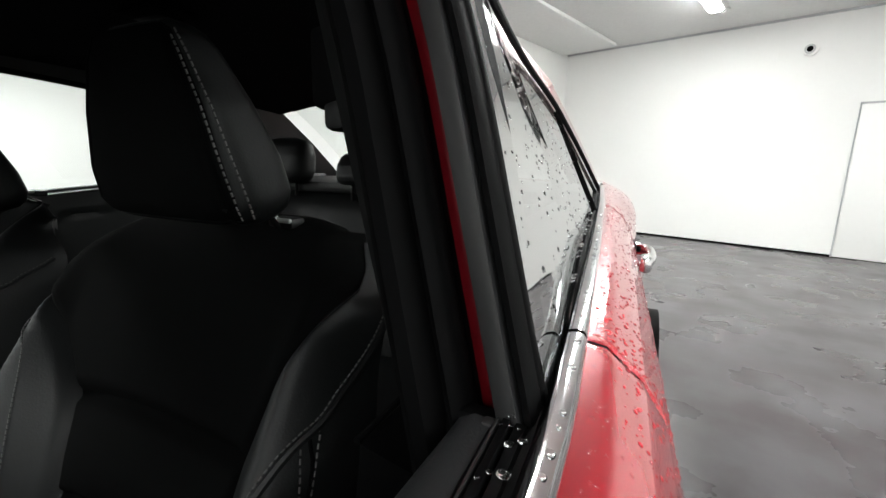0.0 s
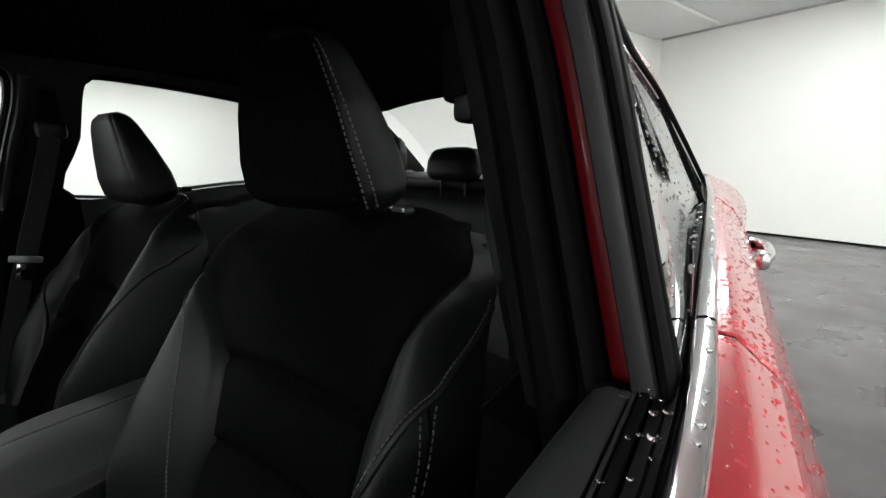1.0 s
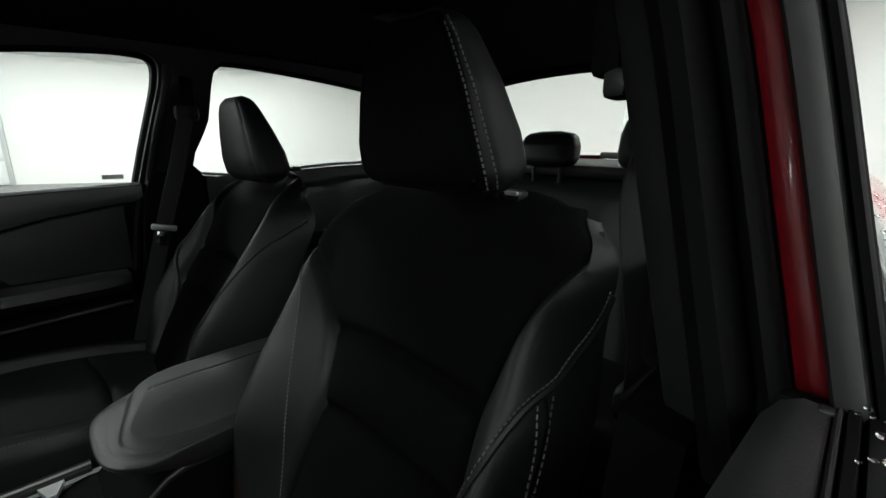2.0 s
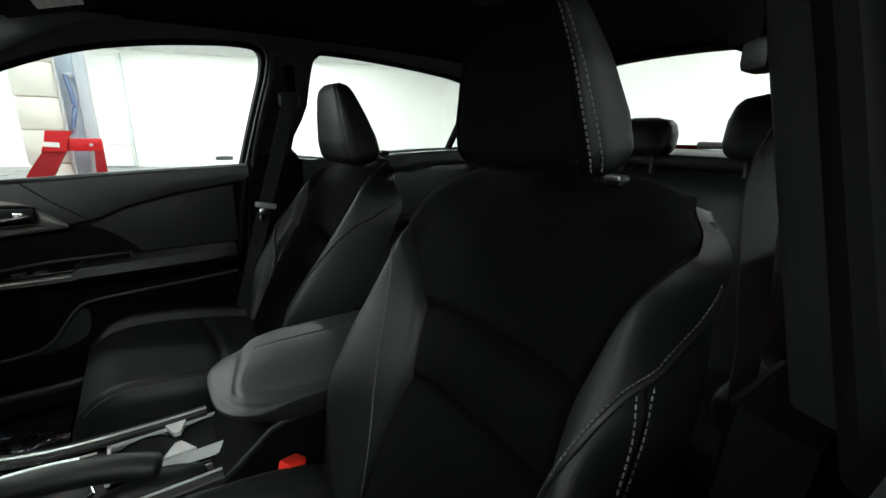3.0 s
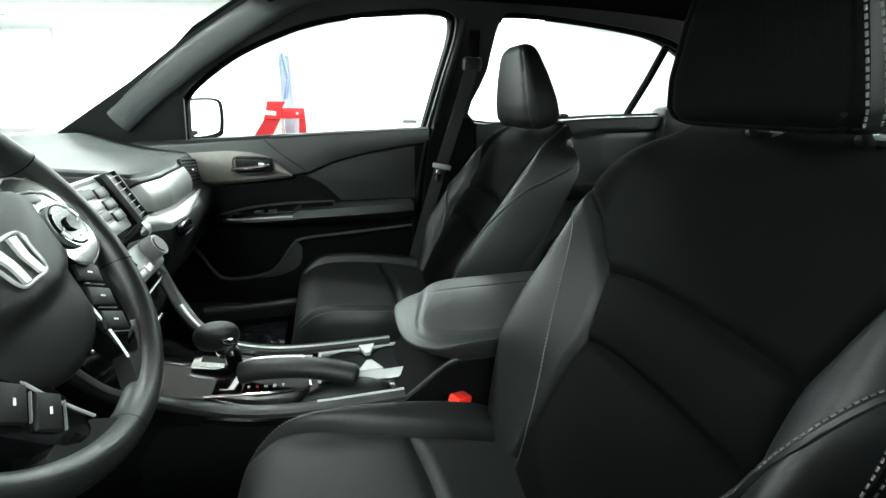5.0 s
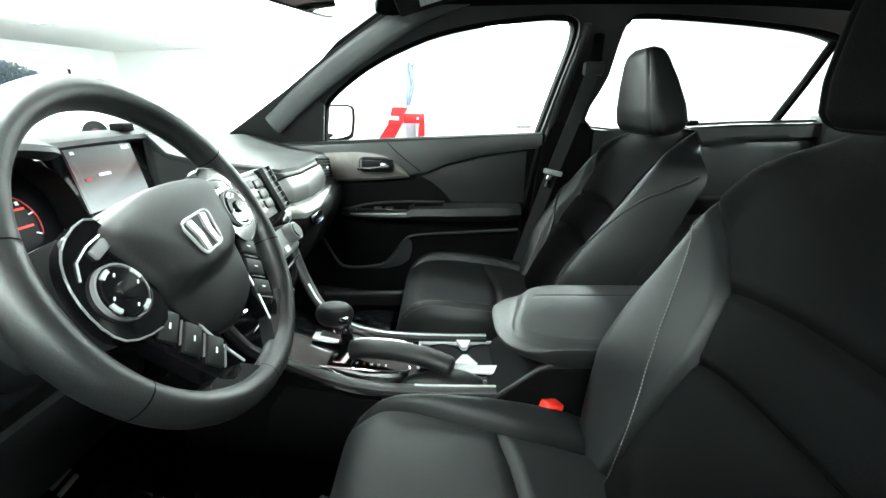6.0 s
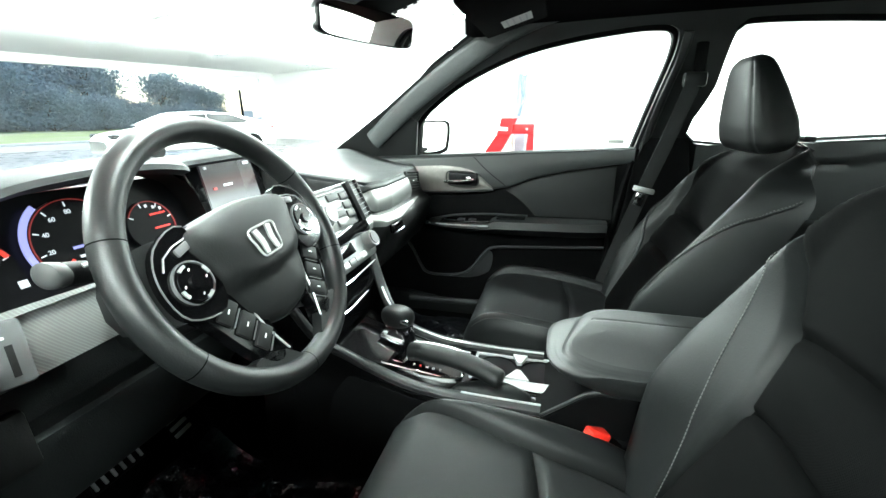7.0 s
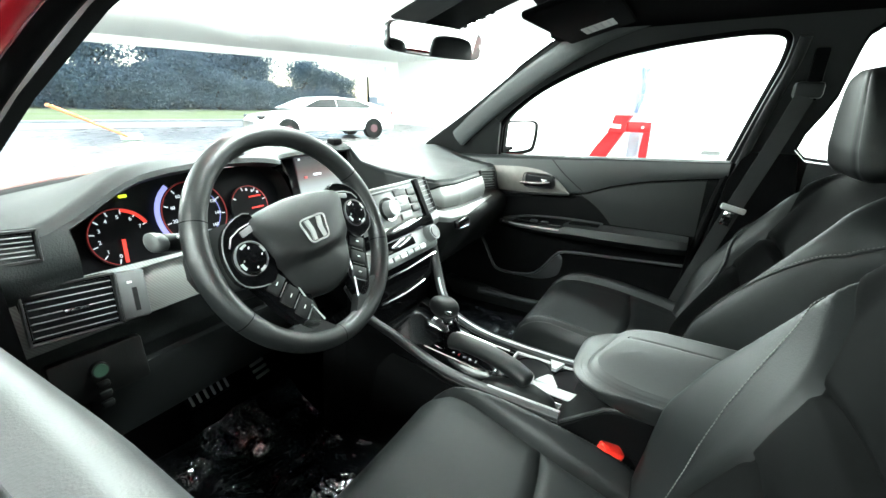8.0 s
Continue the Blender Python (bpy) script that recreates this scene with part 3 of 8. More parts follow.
def build_panes():
    def pane(name, pts, material, off, label, sign):
        bm = BM()
        vs = [bm.verts.new(on_side(y, z, sign, off)) for y, z in opening(pts)]
        es = [bm.edges.new((vs[i], vs[(i + 1) % len(vs)])) for i in range(len(vs))]
        bmesh.ops.triangle_fill(bm, use_beauty=True, edges=es)
        ob = part(name, bm, material, car, label)
        ob.visible_shadow = False
        return ob

    pane("front_door_pane", FRONT_WINDOW, GLASS, 0.05, "clear passenger window pane", 1)
    pane("rear_door_pane", REAR_WINDOW, GLASS, 0.05, "clear rear side window pane", 1)
    # windscreen and rear screen, bowed sheets
    def wind(a, b):
        s = 2 * a - 1
        bot = Vector((CX + 0.66 * s, 1.30 - 0.24 * s * s, 1.0 + 0.012 * s * s))
        top = Vector((CX + 0.545 * s, 0.47 + 0.065 * s * s, 1.392 - 0.038 * s * s))
        p = bot.lerp(top, b)
        return p + Vector((0, 0.10, 0.14)) * 0.35 * b * (1 - b)

    ob = part("windscreen", grid(BM(), wind, 24, 16), GLASS, car, "clear curved windscreen")
    ob.visible_shadow = False

    def rear(a, b):
        s = 2 * a - 1
        bot = Vector((CX + 0.56 * s, -1.78 + 0.10 * s * s, 1.10))
        top = Vector((CX + 0.50 * s, -1.17 - 0.05 * s * s, 1.385 - 0.03 * s * s))
        p = bot.lerp(top, b)
        return p + Vector((0, -0.1, 0.14)) * 0.3 * b * (1 - b)

    ob = part("rear_screen", grid(BM(), rear, 20, 12), GLASS, car, "clear curved rear window")
    ob.visible_shadow = False
    # headlining and roof skin
    def lining(lift, edge):
        def f(a, b):
            s, y = 2 * a - 1, lerp(0.475, -1.19, b)
            y += (0.055 * s * s if b < 0.05 else 0)
            return (CX + (0.545 + edge) * s, y, lift + 1.365 + 0.05 * (1 - s * s) - 0.04 * (2 * b - 1) ** 2 * (0.4 + 0.6 * (b > 0.5)) + 0.006)
        return f
    part("headlining", grid(BM(), lining(0.0, 0.0), 20, 24), HEADLINER, car, "dark cloth headlining")
    part("roof_skin", grid(BM(), lining(0.040, 0.01), 20, 24), PAINT, car)
    # header rails
    part("windscreen_header", sweep(BM(), [wind(a / 12, 1.0) + Vector((0, -0.02, 0.0)) for a in range(13)], 0.05, 0.02, 8, square=3), HEADLINER, car)
    part("rear_header", sweep(BM(), [rear(a / 12, 1.0) + Vector((0, 0.03, 0.005)) for a in range(13)], 0.05, 0.016, 8, square=3), HEADLINER, car)
    # bonnet ahead of the windscreen, scuttle
    def bonnet(a, b):
        s = 2 * a - 1
        y0 = 1.34 - 0.24 * s * s
        return (CX + lerp(0.70, 0.74, b) * s, lerp(y0, 2.25 - 0.2 * s * s, b), 0.972 - 0.17 * b * b - 0.012 * s * s * (1 + b) - 0.05 * smooth01(-0.3, 0.4, s))
    part("bonnet", grid(BM(), bonnet, 24, 14), PAINT, car, "red bonnet seen through the windscreen")
    part("scuttle", sweep(BM(), [Vector((CX + 0.69 * s, 1.33 - 0.24 * s * s, 0.985)) for s in np.linspace(-1, 1, 17)], 0.035, 0.012, 8), DARK, car)


build_panes()


def build_outer_left():
    """Driver-side body below the belt: front and rear door skins, belt mouldings, sash, handle."""
    def belt_x(y):
        return table([-2.2, -1.8, -1.35, -0.9, -0.42, 0.0, 0.9], [-0.60, -0.665, -0.715, -0.752, -0.781, -0.803, -0.80], y)

    def belt_z(y):
        return table([-1.8, -1.0, 0.0, 0.9], [1.09, 1.055, 1.0, 0.965], y)

    PROFILE = [(-0.010, -0.002), (0.016, -0.006), (0.045, -0.030), (0.066, -0.062), (0.074, -0.085), (0.084, -0.16), (0.098, -0.30), (0.085, -0.45), (0.06, -0.62), (0.02, -0.70)]

    def skin(y0, y1):
        def f(a, b):
            y = lerp(y0, y1, 0.5 - 0.5 * math.cos(math.pi * a))
            k = b * (len(PROFILE) - 1)
            i = min(int(k), len(PROFILE) - 2)
            o = lerp(PROFILE[i][0], PROFILE[i + 1][0], k - i)
            d = lerp(PROFILE[i][1], PROFILE[i + 1][1], k - i)
            bulge = 0.05 * smooth01(-1.0, -1.6, y) * min(1.0, o / 0.06)
            gap = 0.003 * (math.exp(-((y - y0) / 0.002) ** 2) + math.exp(-((y - y1) / 0.002) ** 2))
            return (belt_x(y) - 0.012 - o - bulge + gap, y, belt_z(y) - 0.012 + d)
        return f

    part("front_door_skin", grid(BM(), skin(1.0, -0.1475), 40, 36), PAINT, car, "red front door skin with water drops")
    part("rear_door_skin", grid(BM(), skin(-0.1525, -1.02), 40, 36), PAINT, car, "red rear door skin beaded with rain")
    back = skin(-0.135, -0.165)
    part("door_gap", grid(BM(), lambda a, b: Vector(back(a, b)) + Vector((0.007, 0, 0)), 4, 36), DARK, car, "dark gap between the doors")
    part("rear_wing", grid(BM(), skin(-1.024, -2.25), 40, 36), PAINT, car, "red rear wing beaded with rain")
    # belt mouldings: bright strip and black seal, front door then rear door
    for y0, y1 in ((0.82, -0.10), (-0.106, -1.32)):
        ys = np.linspace(y0, y1, 24)
        part("bright_strip", sweep(BM(), [Vector((belt_x(y) - 0.002, y, belt_z(y) + 0.004)) for y in ys], 0.0085, 0.010, 10, square=2.6), CHROME, car, "bright chrome strip under the windows")
        part("belt_seal", sweep(BM(), [Vector((belt_x(y) + 0.0105, y, belt_z(y) - 0.004)) for y in ys], 0.0035, 0.006, 8, square=3), RUBBER, car, "black rubber belt seal with water drops")
    # driver door sill: inner pad and glass slot
    ys = np.linspace(0.80, 0.010, 20)
    def sill_z(y):
        return table([0.0, 0.8], [1.002, 0.972], y)
    def inner_x(y):
        return table([0.0, 0.1, 0.3, 0.4, 0.8], [-0.742, -0.735, -0.720, -0.714, -0.712], y)
    XO = -0.774
    part("door_sill_pad", loft(BM(), [[Vector((lerp(XO, inner_x(y), k), y, sill_z(y) + d)) for k, d in ((0, -0.006), (0.10, 0.0), (0.44, 0.001), (0.72, -0.004), (0.94, -0.016), (1.0, -0.03), (0, -0.03))] for y in ys]), TRIMGREY, car, "grey grained top of the driver door")
    part("door_inner_panel", loft(BM(), [[Vector((x, y, sill_z(y) + d)) for x, d in ((XO, -0.031), (inner_x(y), -0.031), (inner_x(y) + 0.008, -0.10), (inner_x(y) + 0.013, -0.30), (inner_x(y) + 0.02, -0.58), (XO, -0.58))] for y in ys]), DARK, car, "dark driver door inner panel")
    part("sill_edge", sweep(BM(), [Vector((-0.7735, y, sill_z(y) - 0.003)) for y in ys], 0.002, 0.006, 8), SASH, car)
    part("inner_slot_seal", sweep(BM(), [Vector((-0.7785, y, sill_z(y) - 0.010)) for y in ys], 0.004, 0.014, 8, square=3), RUBBER, car)
    part("outer_slot_seal", sweep(BM(), [Vector((-0.7865, y, sill_z(y) - 0.009)) for y in ys], 0.005, 0.012, 8, square=3), RUBBER, car)
    part("sill_end_cap", box(BM(), (-0.757, 0.002, 0.991), (0.034, 0.014, 0.020), bevel=0.004), DARK, car)
    part("sill_clip", box(BM(), (-0.769, 0.013, 1.001), (0.007, 0.008, 0.004), bevel=0.0015), SASH, car)

    # strips of the lock pillar, from the cabin outwards
    def line(off, dy, zs=(0.93, 0.985, 1.06, 1.115, 1.17, 1.215, 1.27, 1.32, 1.355)):
        out = []
        for z in zs:
            x = -0.768 + (z - 1.0) * 0.275 + 0.08 * max(0.0, z - 1.2) + off
            y = -0.004 - (z - 1.0) * 0.11 + dy
            out.append(Vector((x, y, z)))
        return curve_points(out, 4)

    part("pillar_post", sweep(BM(), line(0.034, -0.075), 0.05, 0.02, 8, (0, 1, 0), square=4), DARK, car)
    # lining of the lock pillar, its rear edge towards the back seat
    rings = []
    for z in np.linspace(0.86, 1.385, 16):
        xe, xs = -0.6195 - 0.245 * (1.163 - z), -0.728 + (z - 1.0) * 0.275 + 0.08 * max(0.0, z - 1.2)
        rings.append([Vector(q) for q in ((xe - 0.012, -0.092, z), (xe - 0.002, -0.072, z), (xe, -0.062, z), (xe - 0.004, -0.054, z), (lerp(xe, xs, 0.5), -0.044, z), (xs, -0.046, z), (xs, -0.092, z))])
    part("pillar_lining", loft(BM(), rings), PILLARDARK, car, "plain black centre pillar lining", 50)
    part("pillar_seal", sweep(BM(), line(0.050, -0.016), 0.020, 0.03, 12, (0, 1, 0)), RUBBER, car, "thick black rubber door seal")
    part("inner_seal", sweep(BM(), line(0.0235, -0.002), 0.008, 0.016, 10, (0, 1, 0)), DARK, car)
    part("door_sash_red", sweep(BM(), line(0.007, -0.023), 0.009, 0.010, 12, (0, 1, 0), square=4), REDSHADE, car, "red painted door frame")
    part("glass_run", sweep(BM(), line(-0.010, 0.000), 0.0085, 0.014, 10, (0, 1, 0), square=3), SASH, car, "grey-black window channel")
    part("glass_run_lip", sweep(BM(), line(-0.022, -0.004), 0.0035, 0.016, 8, (0, 1, 0), square=3), DARK, car)
    part("sash_cover", sweep(BM(), line(-0.0235, -0.016), 0.003, 0.006, 8, (0, 1, 0), square=4), DARK, car, "black pillar cover")
    # rear door pane and its frame on the outside
    def pane_at(y, z):
        return Vector((belt_x(y) + table([-0.4, -0.1], [0.012, 0.006], y) + (z - belt_z(y)) * table([-0.5, -0.06], [0.50, 0.31], y), y, z))
    loop = [(-0.022, 0.995), (-0.045, 1.2), (-0.062, 1.335), (-0.2, 1.342), (-0.36, 1.345), (-0.62, 1.325), (-0.85, 1.28), (-1.05, 1.19), (-1.2, 1.09), (-1.25, 1.06), (-0.7, 1.03)]
    def rear_pane(a, b):
        y = lerp(-0.022, -1.25, a) - 0.04 * b * (1 - a)
        return pane_at(y, lerp(belt_z(y) - 0.005, max(belt_z(y), table([-1.25, -1.2, -1.05, -0.85, -0.62, -0.36, -0.2, -0.06], [1.06, 1.09, 1.19, 1.28, 1.325, 1.345, 1.342, 1.335], y)), b))
    bm = grid(BM(), rear_pane, 48, 16)
    ob = part("rear_door_pane", bm, GLASSTINT, car, "tinted rear door window beaded with rain")
    ob.visible_shadow = False
    part("rear_window_rail", sweep(BM(), curve_points([pane_at(*p) + Vector((-0.006, 0, 0.004)) for p in loop[2:10]], 5), 0.006, 0.007, 8), RUBBER, car, "black trim round the rear window")
    part("quarter_bar", sweep(BM(), [pane_at(-0.80, 1.04), pane_at(-0.87, 1.27)], 0.004, 0.006, 8, (1, 0, 0), square=3), RUBBER, car)
    # rear door handle
    hx, hy, hz = -0.842, -0.86, 0.935
    h = part("door_handle", sweep(BM(), curve_points([(hx + 0.012, hy + 0.10, hz + 0.005), (hx - 0.022, hy + 0.075, hz + 0.006), (hx - 0.032, hy, hz + 0.006), (hx - 0.022, hy - 0.075, hz + 0.006), (hx + 0.012, hy - 0.10, hz + 0.005)], 5), 0.012, 0.016, 10), CHROME, car, "chrome pull handle of the rear door")
    part("handle_cap", box(BM(), (hx - 0.020, hy + 0.09, hz + 0.006), (0.026, 0.05, 0.036), bevel=0.01), CHROME, h)
    part("handle_cup", box(BM(), (hx + 0.006, hy, hz), (0.012, 0.16, 0.05), bevel=0.006), DARK, h)
    # other side and the ends, plain
    def right(a, b):
        y = lerp(1.9, -2.25, a)
        return (mirror_x(-0.80 - 0.10 * math.sin(math.pi * min(1, b * 1.1)) + 0.12 * smooth01(-1.4, -2.2, y)), y, lerp(0.97 - 0.16 * smooth01(0.9, 1.4, y), 0.25, b))
    part("passenger_side_skin", grid(BM(), right, 30, 10), PAINT, car)
    def tail(a, b):
        s = 2 * a - 1
        return (CX + 0.70 * s, lerp(-1.74, -2.25, b) , 1.09 - 0.03 * b - 0.02 * s * s)
    part("boot_lid", grid(BM(), tail, 16, 8), PAINT, car)
    part("tail_skin", grid(BM(), lambda a, b: (CX + 0.72 * (2 * a - 1), -2.25 + 0.02 * b, lerp(1.05, 0.25, b)), 12, 6), PAINT, car)
    part("nose_skin", grid(BM(), lambda a, b: (CX + 0.74 * (2 * a - 1), 2.24 - 0.2 * (2 * a - 1) ** 2, lerp(0.82, 0.25, b)), 12, 6), PAINT, car)
    part("front_wing", grid(BM(), lambda a, b: (-0.80 - 0.09 * math.sin(math.pi * b), lerp(1.004, 2.05, a), lerp(0.965 - 0.12 * a, 0.25, b)), 20, 12), PAINT, car)
    part("front_wing", grid(BM(), lambda a, b: (mirror_x(-0.74 - 0.06 * b), lerp(1.004, 2.05, a), lerp(0.90 - 0.12 * a, 0.78, b)), 20, 4), PAINT, car)
    for sx in (-0.83, 0.89):
        for y in (1.42, -1.36):
            w = part("wheel", disc(BM(), (sx, y, 0.325), 0.325, 0.22, pose(0, 0, 0, 0, 90, 0), 36), RUBBER, car, "black road wheel under the car")
            part("rim", disc(BM(), (sx + (-0.112 if sx < 0 else 0.112), y, 0.325), 0.22, 0.012, pose(0, 0, 0, 0, 90, 0), 28), SATIN, w)
    # drops of rain
    rnd = random.Random(5)
    random.seed(5)
    def beads(name, fn, count, rmin, rmax, parent_label):
        vs, fs = [], []
        base = BM()
        bmesh.ops.create_icosphere(base, subdivisions=2, radius=1.0)
        bv, bf = [v.co.copy() for v in base.verts], [[v.index for v in f.verts] for f in base.faces]
        base.free()
        for _ in range(count):
            p, n = fn(rnd)
            r = rnd.uniform(rmin, rmax) * rnd.choice((0.6, 0.8, 1.0, 1.3))
            m = Matrix.Translation(p) @ n.to_track_quat("Z", "Y").to_matrix().to_4x4() @ Matrix.Diagonal((r * rnd.uniform(0.8, 1.3), r, r * 0.42, 1))
            k = len(vs)
            vs += [m @ v for v in bv]
            fs += [[i + k for i in f] for f in bf]
        me = bpy.data.meshes.new(name)
        me.from_pydata(vs, [], fs)
        me.materials.append(WATER)
        me.shade_smooth()
        ob = new(name, me)
        put_under(ob, car)
        ob.visible_shadow = False
        return tagged(ob, parent_label, "", "", "stuff")

    def on_skin(f, y0, y1, b0, b1):
        def g(r):
            a, b = r.random(), r.uniform(b0, b1)
            p = Vector(f(a, b))
            n = (Vector(f(min(a + 0.01, 1), b)) - p).cross(Vector(f(a, b + 0.01)) - p)
            n = n.normalized() if n.length > 0 else Vector((0, 0, 1))
            if n.z < 0 and b < 0.4 or n.x > 0.2:
                n = -n
            return p, n
        return g
    beads("rain_water", on_skin(skin(0.3, -0.148), 0, 0, 0.06, 0.55), 800, 0.0008, 0.0019, "clear rain beads on the red front door")
    beads("rain_water", on_skin(skin(-0.152, -1.02), 0, 0, 0.05, 0.55), 1700, 0.0009, 0.0022, "clear rain beads on the red rear door")
    beads("rain_water", on_skin(skin(-1.024, -2.0), 0, 0, 0.05, 0.5), 700, 0.0010, 0.0024, "clear rain beads on the red rear wing")
    nrm = (pane_at(-0.3, 1.2) - pane_at(-0.3, 1.05)).cross(pane_at(-0.5, 1.1) - pane_at(-0.3, 1.1)).normalized()
    if nrm.x > 0:
        nrm = -nrm
    def on_pane(r):
        y = r.uniform(-0.9, -0.06)
        return pane_at(y, r.uniform(belt_z(y) + 0.02, table([-0.9, -0.6, -0.2], [1.24, 1.31, 1.32], y))), nrm
    beads("rain_water", on_pane, 420, 0.0010, 0.0026, "clear rain beads on the rear door window")
    def on_strip(r):
        y = r.uniform(-0.7, 0.25)
        if r.random() < 0.6:
            return Vector((belt_x(y) + r.uniform(0.010, 0.026), y, belt_z(y) + 0.011)), Vector((0, 0, 1))
        return Vector((belt_x(y) - 0.004, y, belt_z(y) + 0.014)), Vector((-0.3, 0, 1)).normalized()
    beads("rain_water", on_strip, 120, 0.0012, 0.003, "clear rain beads on the belt strip")


build_outer_left()


def build_cabin_floor():
    bm = grid(BM(), lambda a, b: (CX + 0.74 * (2 * a - 1), lerp(1.12, -1.5, b), FLOOR_Z - 0.02 + 0.05 * smooth01(0.6, 1.0, abs(2 * a - 1)) + 0.28 * smooth01(0.9, 1.12, lerp(1.12, -1.5, b))), 24, 40)
    part("cabin_carpet", bm, CARPET, car, "black cabin carpet")
    part("bulkhead", grid(BM(), lambda a, b: (CX + 0.74 * (2 * a - 1), 1.12 + 0.16 * b, lerp(0.6, 0.97, b)), 12, 6), CARPET, car)
    part("tunnel", loft(BM(), [[Vector((CX + x, y, z)) for x, z in ((-0.15, 0.34), (-0.12, 0.48), (0.12, 0.48), (0.15, 0.34))] for y in (1.15, 0.2, -1.0)]), CARPET, car)
    part("underbody", box(BM(), (CX, -0.2, 0.29), (1.56, 3.4, 0.06)), DARK, car)
    part("parcel_shelf", box(BM(), (CX, -1.40, 1.05), (1.2, 0.78, 0.04), bevel=0.01), PLASTIC, car, "pale-lit parcel shelf under the rear window")
    part("shelf_lamp", box(BM(), (CX, -1.70, 1.09), (0.26, 0.05, 0.03), bevel=0.01), SASH, car)
    for sx in (-1, 1):
        part("sill_trim", box(BM(), (CX + sx * 0.71, 0.1, 0.40), (0.12, 2.0, 0.10), bevel=0.02), PLASTIC, car)
        # rear side walls by the rear bench
        part("rear_side_trim", box(BM(), (CX + sx * 0.69, -1.25, 0.78), (0.10, 0.72, 0.62), bevel=0.03), PLASTIC, car)


build_cabin_floor()


# ---- seats ----
def stitches(curve, length=0.0055, gap=0.0035, thick=0.0011, lift=0.0012, normal=None):
    """Thread dashes along a curve."""
    vs, fs = [], []
    acc, P = 0.0, [Vector(p) for p in curve]
    for a, b in zip(P, P[1:]):
        d = b - a
        n = d.length
        if n < 1e-6:
            continue
        t = d / n
        while acc < n:
            c = a + t * acc
            up = Vector(normal) if normal is not None else Vector((0, 1, 0.45))
            s = t.cross(up)
            s = s.normalized() if s.length > 1e-6 else Vector((1, 0, 0))
            u = s.cross(t).normalized()
            if u.dot(up) < 0:
                u = -u
            k = len(vs)
            c = c + u * lift
            e = c + t * length
            for q in (c, e):
                for i, j in ((-1, -0.3), (1, -0.3), (0.7, 1), (-0.7, 1)):
                    vs.append(q + s * i * thick + u * j * thick)
            fs += [(k, k + 1, k + 5, k + 4), (k + 1, k + 2, k + 6, k + 5), (k + 2, k + 3, k + 7, k + 6), (k + 3, k, k + 4, k + 7), (k, k + 3, k + 2, k + 1), (k + 4, k + 5, k + 6, k + 7)]
            acc += length + gap
        acc -= n
    bm = BM()
    me = bpy.data.meshes.new("tmp")
    me.from_pydata(vs, [], fs)
    bm.from_mesh(me)
    bpy.data.meshes.remove(me)
    return bm


